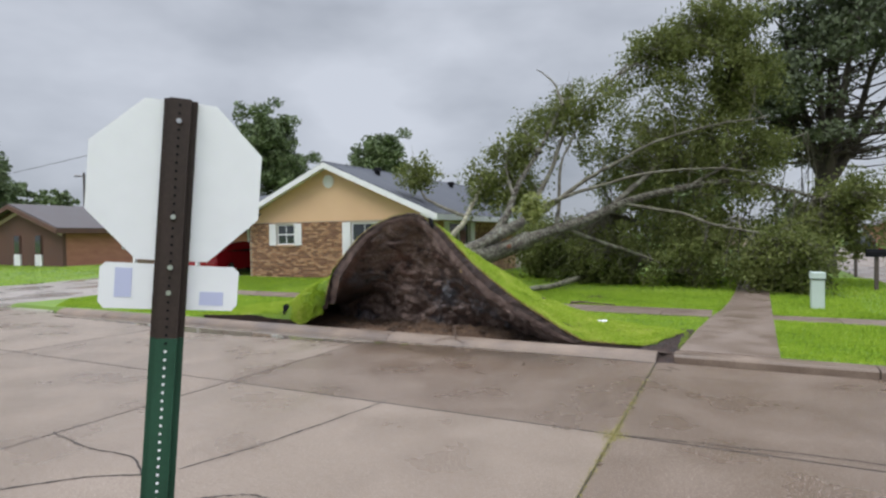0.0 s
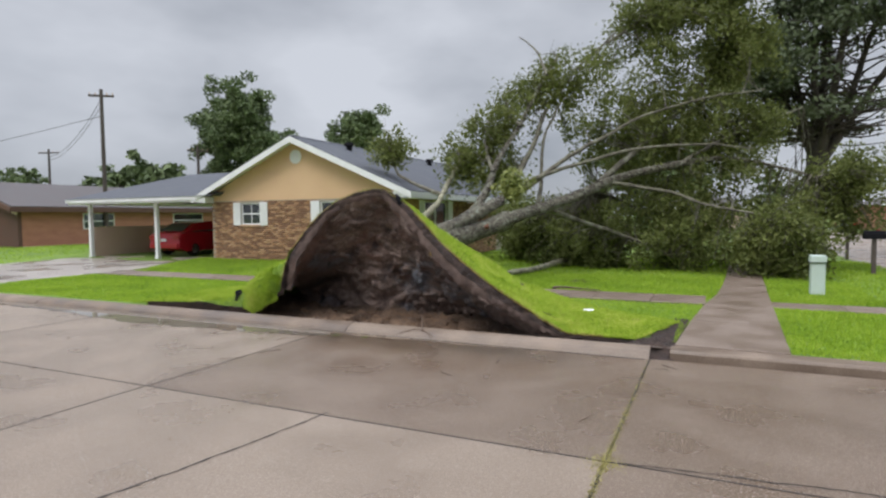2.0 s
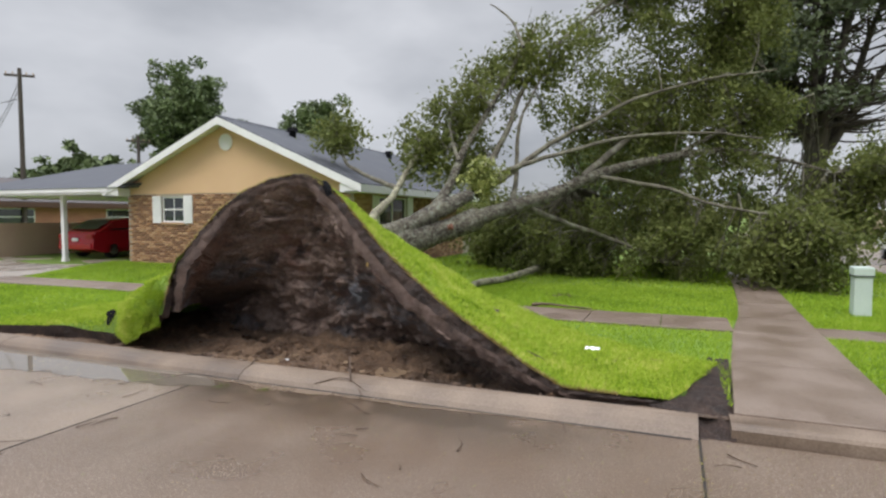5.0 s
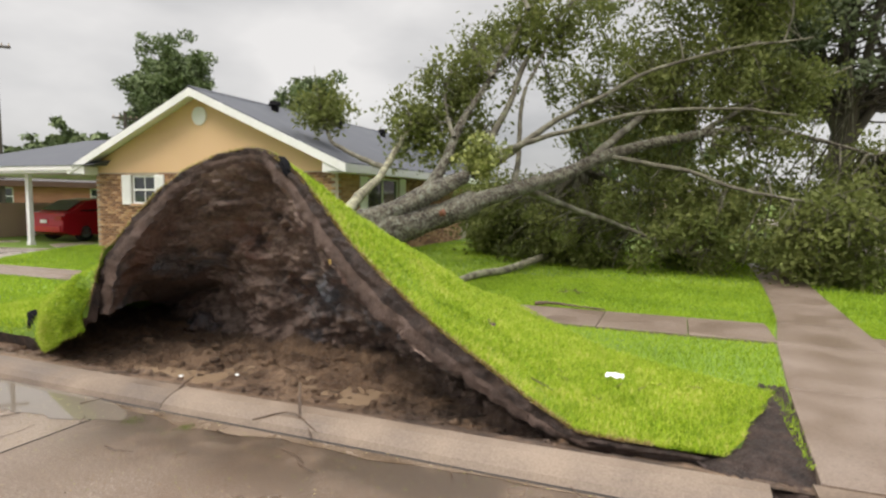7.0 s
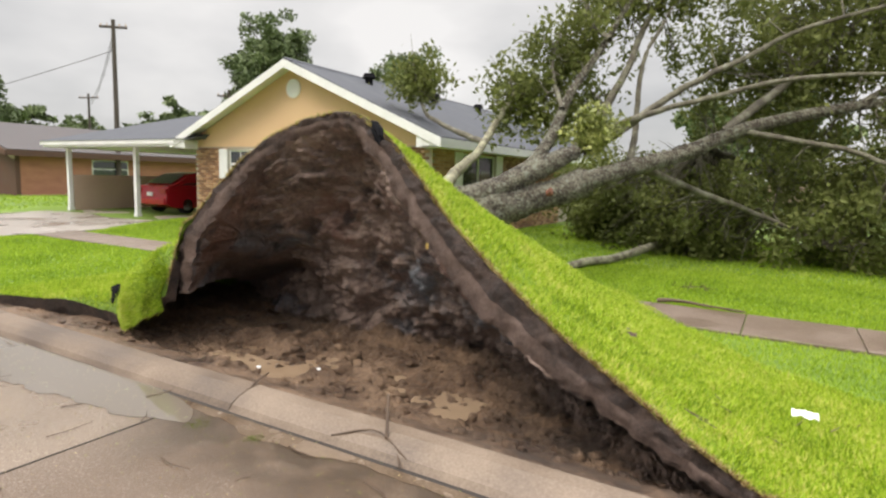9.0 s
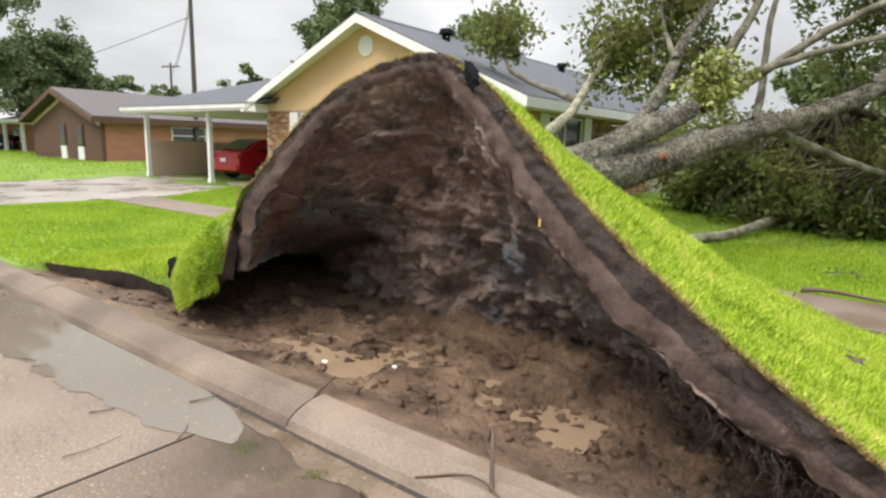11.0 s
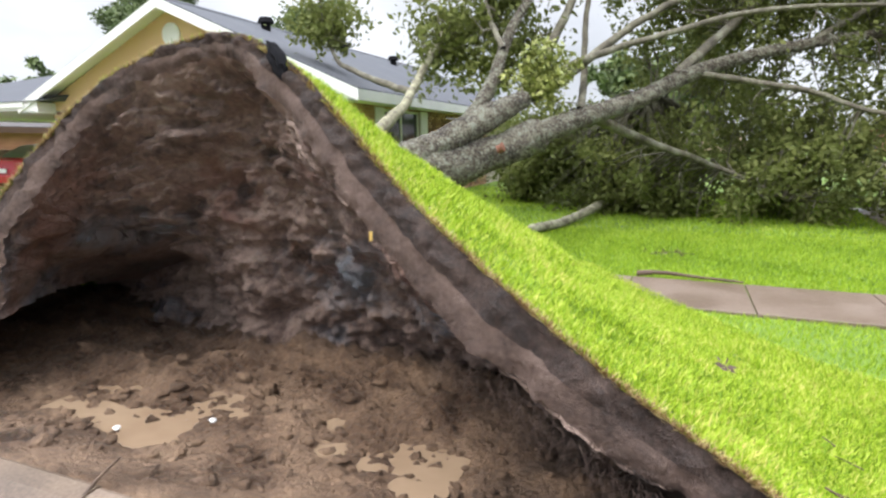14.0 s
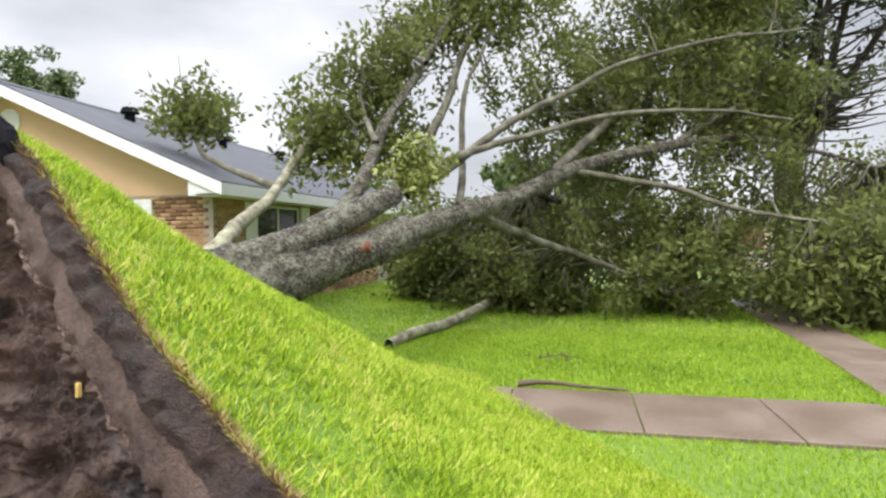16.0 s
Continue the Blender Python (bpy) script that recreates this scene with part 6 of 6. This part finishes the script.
for p in centres:
    d = ((anchors - p) ** 2).sum(1)
    q = anchors[np.argmin(d + rng.uniform(0, 0.6, len(d)))]
    m = (p + q) / 2 + rng.normal(size=3) * 0.12 + np.array([0, 0, 0.10])
    v, f = tube_arrays(smooth_line([q, m, p], 6), taper(0.022, 0.006, 6), 4)
    twigs.add(v - FO, f)
    for _ in range(2):
        e = p + rng.normal(size=3) * 0.32
        v, f = tube_arrays(np.array([m, (m + e) / 2 + rng.normal(size=3) * 0.04, e]), taper(0.012, 0.004, 3), 4)
        twigs.add(v - FO, f)
tw = twigs.ob("twig_mass", M_BARK_THIN_SHADED, fallen, "thin grey twigs")
tw["kind"] = "stuff"
axis = rng.normal(size=centres.shape)
axis /= np.linalg.norm(axis, axis=1)[:, None]
c = centres.repeat(165, 0) + rng.normal(size=(len(centres) * 165, 3)) * 0.16 + axis.repeat(165, 0) * rng.uniform(-0.6, 0.6, (len(centres) * 165, 1))
c[:, 2] = np.maximum(c[:, 2], 0.16)
v, f = leaf_quads(c - FO, 0.068, rng)
lv = mesh_ob("crown", v, f, M_LEAF, fallen, "dense green oak leaves")
lv["kind"] = "stuff"
young = rng.normal(size=(26, 3)) * np.array([0.22, 0.2, 0.2]) + np.array([-4.45, 7.3, 2.62])
v, f = leaf_quads(blobs(young, 90, 0.22, rng) - FO, 0.05, rng)
lv = mesh_ob("young_foliage", v, f, M_LEAF_BRIGHT, fallen, "bright yellow-green young leaves")
lv["kind"] = "stuff"

# Broken branch lying on the lawn.
bl = smooth_line([(-4.85, 7.3, 0.19), (-4.65, 8.0, 0.26), (-4.38, 8.9, 0.25), (-4.12, 10.0, 0.32), (-3.9, 11.2, 0.40)], 40)
broken = thing("broken_branch", -4.4, 9.0, 0.16, "broken lichen-grey branch lying on the lawn", "branch")
v, f = tube_arrays(bl - np.array([-4.4, 9.0, 0.16]), taper(0.075, 0.09, 40), 12, 0.06, rng)
mesh_ob("wood", v, f, M_BARK_PALE, broken, smooth=True)

# Trees that still stand.
def forked_oak(x, y, z, label, rng):
    """A stout trunk that forks into steep stems under broad, layered pads of leaves."""
    t = thing("tree", x, y, z, label, "tree", "standing trees")
    v, f = tube_arrays(smooth_line([(0, 0, -0.2), (0.02, 0, 0.4), (-0.05, 0.02, 2.0), (0.02, 0, 3.6), (0.1, 0, 4.6)], 20), np.interp(np.arange(20), [0, 3, 19], [0.52, 0.42, 0.34]), 14, 0.05, rng)
    mesh_ob("trunk", v, f, M_BARK_DARK, t, smooth=True)
    wood, tips = Soup(), []
    stems = [(-1.6, 0.2, 11.0), (-0.6, -0.8, 13.4), (0.6, 0.8, 14.4), (1.6, -0.6, 13.2), (3.0, 0.3, 12.0), (4.3, -0.2, 10.0), (-2.6, -0.6, 8.6), (1.0, -2.2, 11.0), (0.8, 2.4, 11.5)]
    for ex, ey, ez in stems:
        ln = smooth_line([(0.05, 0, 3.4 + 0.25 * rng.uniform()), (0.25 * ex, 0.3 * ey, 5.2), (0.6 * ex, 0.7 * ey, 0.55 * ez + 2.0), (ex, ey, ez)], 22)
        ln += np.cumsum(rng.normal(size=ln.shape), 0) * 0.03 * np.linspace(0, 1, 22)[:, None]
        v, f = tube_arrays(ln, taper(0.20, 0.03, 22), 8, 0.04, rng)
        wood.add(v, f)
        for j in range(5, 22):
            for _ in range(3):
                a, reach = rng.uniform(0, 6.283), rng.uniform(0.9, 2.7) * (1.1 - 0.5 * j / 22)
                e = ln[j] + np.array([math.cos(a) * reach + 0.12 * ex, math.sin(a) * reach, rng.uniform(-0.1, 0.55) * reach])
                m = (ln[j] + e) / 2 + rng.normal(size=3) * 0.12
                v, f = tube_arrays(smooth_line([ln[j], m, e], 6), taper(0.05, 0.012, 6), 5)
                wood.add(v, f)
                if (e[2] > 5.0 and math.hypot(e[0] - 1.0, e[1]) > 2.3) or e[2] > 8.6:
                    tips += [e, e, (m + e) / 2 + rng.normal(size=3) * 0.2]
    wood.ob("branch_wood", M_BARK_DARK, t)
    tips = np.array(tips)
    tips = tips + rng.normal(size=tips.shape) * np.array([0.35, 0.35, 0.18])
    tips = tips[rng.uniform(0, 1, len(tips)) < 0.68]
    c = tips.repeat(46, 0) + rng.normal(size=(len(tips) * 46, 3)) * np.array([0.30, 0.30, 0.12])
    v, f = leaf_quads(c, 0.115, rng)
    cr = mesh_ob("crown", v, f, M_LEAF_DARK, t, "layered dark green leaves")
    cr["kind"] = "stuff"
    return t


forked_oak(4.2, 19.3, 0.2, "tall dark evergreen oak standing beside the cross street", rng)
standing_tree(-36.0, 31.0, 0.3, 12.2, 4.4, 3.5, "tall dark green tree rising behind the roof", rng, 330, 130, 0.16, 0.3, spread=1.0)
standing_tree(-24.8, 31.0, 0.3, 9.3, 2.2, 3.0, "round dark tree rising behind the roof ridge", rng, 190, 110, 0.15, 0.22, spread=0.9)
standing_tree(-52.0, 10.0, 0.2, 20.0, 4.3, 5.0, "tall dark pine beside the street with a bare lower trunk", rng, 420, 110, 0.17, 0.40, spread=1.2)
standing_tree(-60.0, 18.0, 0.2, 9.0, 3.2, 2.5, "broad leafy shade tree by far houses", rng, 260, 100, 0.2, 0.3, spread=1.3)
standing_tree(-66.0, 9.0, 0.2, 13.0, 5.5, 2.5, "broad leafy shade tree by the street", rng, 260, 100, 0.2, 0.3, spread=1.3)
for i, (tx, ty, th) in enumerate(((-47, 31, 6.5), (-52, 32, 7.2), (-57, 33, 6.3), (-80, 60, 9), (-95, 40, 10), (-110, 55, 10), (-60, 75, 9), (-30, 80, 9), (-8, 60, 10), (-2, 45, 9),
                                  (30, 105, 6), (36, 110, 7), (44, 120, 7), (34, 90, 5), (44, 110, 10), (12, 130, 9), (56, 120, 10), (-85, 5, 10), (-100, 10, 11), (-75, 26, 9))):
    standing_tree(tx, ty, 0.2, th, th * 0.42, th * 0.2, "far leafy suburban tree", rng, 70, 45, 0.38, 0.2, spread=1.0)

# ---- small things ----
def twig_thing(pts, r, label="wet broken twig lying on the concrete"):
    p = np.array(pts, float)
    t = thing("twig", *p[0], label, "twig", "fallen twigs")
    v, f = tube_arrays(smooth_line(p - p[0], 8), taper(r, r * 0.5, 8), 6, 0.1, rng)
    mesh_ob("stem", v, f, M_TWIG, t)
    return t


twig_thing([(-4.86, -0.01, 0.03), (-4.9, 0.2, 0.13), (-4.97, 0.40, 0.14)], 0.012)
twig_thing([(-3.5, 0.02, 0.06), (-3.62, 0.2, 0.3), (-3.75, 0.38, 0.12)], 0.012)
twig_thing([(-3.75, 0.35, 0.13), (-3.5, 0.1, 0.09), (-3.3, -0.12, 0.02)], 0.010)
twig_thing([(-3.9, -0.05, 0.05), (-3.6, 0.05, 0.12), (-3.3, -0.05, 0.05)], 0.008)
for i in range(34):
    x, y, a, l = rng.uniform(-9, 0.5), -abs(rng.normal(0, 1.1)) - 0.1, rng.uniform(0, 6.28), rng.uniform(0.08, 0.32)
    twig_thing([(x, y, 0.012), (x + l / 2 * math.cos(a), y + l / 2 * math.sin(a), 0.016), (x + l * math.cos(a + 0.2), y + l * math.sin(a + 0.2), 0.012)], rng.uniform(0.003, 0.007))
for i in range(9):
    x, y, a, l = rng.uniform(-1.9, -0.5), rng.uniform(0.7, 1.9), rng.uniform(0, 6.28), rng.uniform(0.06, 0.20)
    ends = [(x + l * k * math.cos(a + 0.2 * k), y + l * k * math.sin(a + 0.2 * k)) for k in (0, 0.5, 1)]
    twig_thing([(u, w, float(mound_z(np.array(u), np.array(w))) + 0.045) for u, w in ends], rng.uniform(0.003, 0.006), "thin dark twig lying on the turf")
sprig = thing("leafy_sprig", -2.46, 6.74, 0.14, "small broken oak sprig lying on the lawn", "branch")
v, f = tube_arrays(smooth_line([(-0.3, 0.05, 0.03), (-0.05, 0.0, 0.08), (0.25, 0.08, 0.05)], 10), taper(0.008, 0.003, 10), 5)
mesh_ob("stem", v, f, M_TWIG, sprig)
v, f = leaf_quads(rng.normal(size=(26, 3)) * np.array([0.18, 0.09, 0.03]) + [0, 0, 0.08], 0.04, rng)
mesh_ob("leaf_cluster", v, f, M_LEAF, sprig)["kind"] = "stuff"
sw = thing("wood_splinter", -2.6, 5.44, 0.16, "long dark splinter of wood lying beside the pavement", "branch")
v, f = tube_arrays(smooth_line([(-0.25, 0, 0.02), (0.0, 0.02, 0.045), (0.35, -0.01, 0.03), (0.85, -0.03, 0.01)], 16), taper(0.03, 0.012, 16), 7, 0.15, rng)
mesh_ob("wood", v, f, M_TWIG, sw)

scrap = thing("paper_scrap", -1.22, 1.216, 0.37, "crumpled white paper scrap lying on the turf", "litter")
bm = bmesh.new()
bmesh.ops.create_grid(bm, x_segments=6, y_segments=5, size=0.06)
for v in bm.verts:
    v.co.z += 0.02 + 0.018 * noise.noise(v.co * 30)
    v.co.x *= 1.2
bmesh.ops.solidify(bm, geom=bm.faces[:], thickness=0.003)
part("sheet", bm, M_PAPER, scrap)
for sx0, sy0, sz0 in ((-4.65, 1.36, -0.15), (-5.25, 1.30, -0.13), (-5.7, 0.95, -0.10)):
    bit = thing("paper_scrap", sx0, sy0, sz0, "tiny white scrap lying in the mud", "litter", "mud scraps")
    bm = bmesh.new()
    bmesh.ops.create_icosphere(bm, subdivisions=2, radius=0.02)
    for v in bm.verts:
        v.co = Vector((v.co.x * 1.2, v.co.y, v.co.z * 0.6)) * (1 + 0.5 * noise.noise(v.co * 60))
    part("lump", bm, M_PAPER, bit)
chip = thing("wood_chip", -3.866, 1.04, 1.22, "yellow splinter of root stuck in the torn edge", "wood chip")
part("splinter", box_bm(-0.006, 0.006, -0.009, 0.009, -0.022, 0.026, 0.003), M_CHIP, chip)
dead = thing("dead_leaf", -2.247, 1.071, 0.74, "dead brown leaf lying on the turf", "leaf")
v, f = leaf_quads(rng.normal(size=(7, 3)) * 0.02 + [0, 0, 0.03], 0.03, rng)
mesh_ob("blade", v, f, M_TWIG, dead)
dark_flap = thing("turf_flap", -4.755, 1.56, 2.16, "dark loose flap of soil hanging at the turf crest", "soil")
bm = bmesh.new()
bmesh.ops.create_icosphere(bm, subdivisions=3, radius=1)
for v in bm.verts:
    k = 1 + 0.35 * noise.noise(v.co * 2.3)
    v.co = Vector((v.co.x * 0.045 * k, v.co.y * 0.07 * k, v.co.z * 0.13 * k))
bmesh.ops.rotate(bm, verts=bm.verts, cent=(0, 0, 0), matrix=Matrix.Rotation(radians(-25), 3, "Y"))
part("lump", bm, M_DARK, dark_flap)

# Black lump painting the shade of a hole under the turf's torn left side.
hole = thing("hole_shade", -8.22, 1.06, 0.26, "black lump painting the shade of a hollow in the turf's drooping side", "soil")
bm = bmesh.new()
bmesh.ops.create_icosphere(bm, subdivisions=3, radius=1)
for v in bm.verts:
    k = 1 + 0.5 * noise.noise(v.co * 2.1 + Vector((4, 0, 0)))
    v.co = Vector((v.co.x * 0.10 * k, v.co.y * 0.05 * k, v.co.z * 0.13 * k))
part("hollow", bm, M_DARK, hole)

# Hair roots along the rim and clods in the pit.
hair = Soup()
for i in range(420):
    k = int(rng.integers(60, 175))
    s = B3[k] + rng.normal(size=3) * 0.03 + np.array([0, -0.06, 0])
    l = rng.uniform(0.03, 0.16)
    e = s + np.array([rng.normal() * 0.05, rng.normal() * 0.04 - 0.02, -l])
    v, f = tube_arrays(np.array([s, (s + e) / 2 + rng.normal(size=3) * 0.015, e]), taper(0.0014, 0.0006, 3), 3)
    hair.add(rp(v), f)
hr = hair.ob("root_fringe", M_EDGE, root_plate, "thin brown roots")
hr["kind"] = "stuff"
clods = Soup()
for i in range(2200):
    x, y = rng.uniform(-9.5, -1.2), 0.45 + abs(rng.normal(0.9, 0.7))
    if y > 3.2:
        continue
    bm = bmesh.new()
    bmesh.ops.create_icosphere(bm, subdivisions=1, radius=1)
    r = 0.010 + 0.055 * rng.uniform() ** 4
    co = np.array([v.co[:] for v in bm.verts]) * (1 + 0.45 * rng.normal(size=(len(bm.verts), 1)).clip(-1, 1)) * r * np.array([1, 1, 0.6])
    fa = np.array([[v.index for v in fc.verts] for fc in bm.faces])
    bm.free()
    iz = pit.reshape(len(px), len(py), 3)[np.abs(px - x).argmin(), np.abs(py - y).argmin(), 2]
    clods.add(co + np.array([x, y, iz + r * 0.1]), fa)
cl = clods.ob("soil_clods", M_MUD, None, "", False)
tagged(cl, "loose wet clods of brown soil scattered in the pit", "soil", kind="stuff")

# Leaf litter and pale specks on the street.
def scatter(name, count, size, material, label, category, wide):
    p = np.stack([rng.uniform(-13, 3, count), -np.abs(rng.normal(0, wide, count)) - 0.10, np.full(count, 0.008)], 1)
    v, f = leaf_quads(p, size, rng)
    v[:, 2] = 0.004 + np.abs(v[:, 2] - 0.008) * 0.4
    ob = mesh_ob(name, v, f, material)
    return tagged(ob, label, category, kind="stuff")


scatter("leaf_litter", 1500, 0.010, M_LEAF_BRIGHT, "scattered torn leaf bits on the wet street", "leaves", 1.0)
scatter("straw_litter", 3600, 0.008, M_STRAW, "pale straw and bark flecks washed over the street", "litter", 1.2)
scatter("bark_litter", 1500, 0.012, M_TWIG, "dark bark flecks lying on the wet street", "litter", 1.3)
# Green clumps and leaves washed up beside the kerb's open joint.
for wx0, wy0, wr in ((-4.86, -0.36, 0.045), (-4.35, -0.30, 0.035)):
    clump = thing("grass_clump", wx0, wy0, 0.003, "small torn clump of grass washed into the gutter", "grass", "gutter clumps")
    v, f = blades(np.hstack([rng.normal(size=(160, 2)) * wr, np.zeros((160, 1))]), 0.022, 0.003, rng, 2.0)
    tuft = mesh_ob("blade_tuft", v, f, M_LEAF, clump)
    tuft["kind"] = "stuff"

# Cracks in the street.
def crack(pts, wide, material=None, name="crack"):
    ln = smooth_line([(x, y, 0.003) for x, y in pts], 16 * len(pts))
    ln[:, :2] += np.cumsum(rng.normal(size=(len(ln), 2)), 0) * 0.004
    d = np.gradient(ln, axis=0)
    nn = np.stack([-d[:, 1], d[:, 0], np.zeros(len(d))], 1)
    nn /= np.linalg.norm(nn, axis=1)[:, None]
    wv = (wide * rng.uniform(0.4, 1.5, len(ln)))[:, None]
    v = np.stack([ln - nn * wv, ln + nn * wv], 1).reshape(-1, 3)
    return mesh_ob(name, v, grid_faces(len(ln), 2), material or M_CRACK, road)


crack([(-5.246, -5.69), (-4.6, -5.8), (-3.95, -5.75), (-3.6, -5.92), (-3.2, -6.2)], 0.010)
crack([(-3.3, -5.8), (-3.1, -5.1), (-2.95, -4.3), (-2.81, -3.46)], 0.011)
crack([(-3.27, -5.85), (-3.9, -6.3), (-4.4, -6.9)], 0.012)
crack([(-2.8, -6.2), (-2.4, -5.9), (-2.0, -5.95)], 0.01)
crack([(-0.2, -3.48), (0.9, -3.35), (1.93, -3.3), (3.0, -3.5)], 0.008)
jg = np.stack([rng.normal(-0.2, 0.016, 1900), -3.5 - rng.exponential(1.6, 1900) * rng.choice([-0.8, 1], 1900), np.full(1900, 0.0)], 1)
jg = np.vstack([jg, np.stack([rng.normal(-0.2, 0.07, 500), rng.normal(-3.5, 0.10, 500), np.zeros(500)], 1)])
jg = jg[(jg[:, 1] < -0.1) & (jg[:, 1] > -6.9)]
v, f = blades(jg, 0.015, 0.006, rng, 1.4)
weeds = mesh_ob("joint_weeds", v, f, M_DRY)
tagged(weeds, "yellow-green weeds growing in the street joint", "weeds", kind="stuff")

# Bricks of the two house walls near the fallen tree, the rest joined.
BL, BH, BD = 0.205, 0.062, 0.012
ROW, STEP = 0.072, 0.215


def brick_mesh():
    bm = box_bm(0, BL, 0, BD, 0, BH, 0.004)
    me = bpy.data.meshes.new("brick")
    bm.to_mesh(me)
    bm.free()
    me.materials.append(M_BRICK)
    return me


brick_data = brick_mesh()
box_v = np.array([(x, y, z) for x in (0, BL) for y in (0, BD) for z in (0, BH)])
box_f = np.array([(0, 1, 3, 2), (4, 6, 7, 5), (0, 4, 5, 1), (2, 3, 7, 6), (0, 2, 6, 4), (1, 5, 7, 3)])
rest = Soup()
single = 0
rows_n = int((2.49 - 0.32) / ROW)
for r in range(rows_n):
    z = 0.32 + r * ROW
    x = HX0 + (0.11 if r % 2 else 0.0)
    while x + BL < HX1 + 0.002:
        blocked = any(x + BL > a - 0.02 and x < b + 0.02 and z + BH > lo - 0.07 and z < hi for a, b, lo, hi in (W1, W2))
        if not blocked:
            if x > -9.75 and z > 0.9 and single < 130:
                o = new("brick", brick_data)
                o.parent = house
                o.location = Vector((x, WALL_Y - BD, z)) - Vector(HO)
                single += 1
            else:
                rest.add(box_v + np.array([x, WALL_Y - BD, z]) - HO, box_f)
        x += STEP
    y = WALL_Y + (0.11 if r % 2 else 0.0)
    while y < 17:
        if not (y + BL > WS[0] - 0.02 and y < WS[1] + 0.02 and z + BH > WS[2] - 0.07 and z < WS[3]):
            if y < 9.9 and z > 1.0 and single < 260:
                o = new("brick", brick_data)
                o.parent = house
                o.matrix_basis = Matrix.Translation(Vector((HX1 + BD, y, z)) - Vector(HO)) @ Matrix.Rotation(radians(90), 4, "Z")
                single += 1
            else:
                rest.add(np.stack([HX1 + BD - box_v[:, 1], y + box_v[:, 0], z + box_v[:, 2]], 1) - HO, box_f)
        y += STEP
rb = rest.ob("brickwork", M_BRICK, house, "warm tan-brown bricks", False)
rb["kind"] = "stuff"
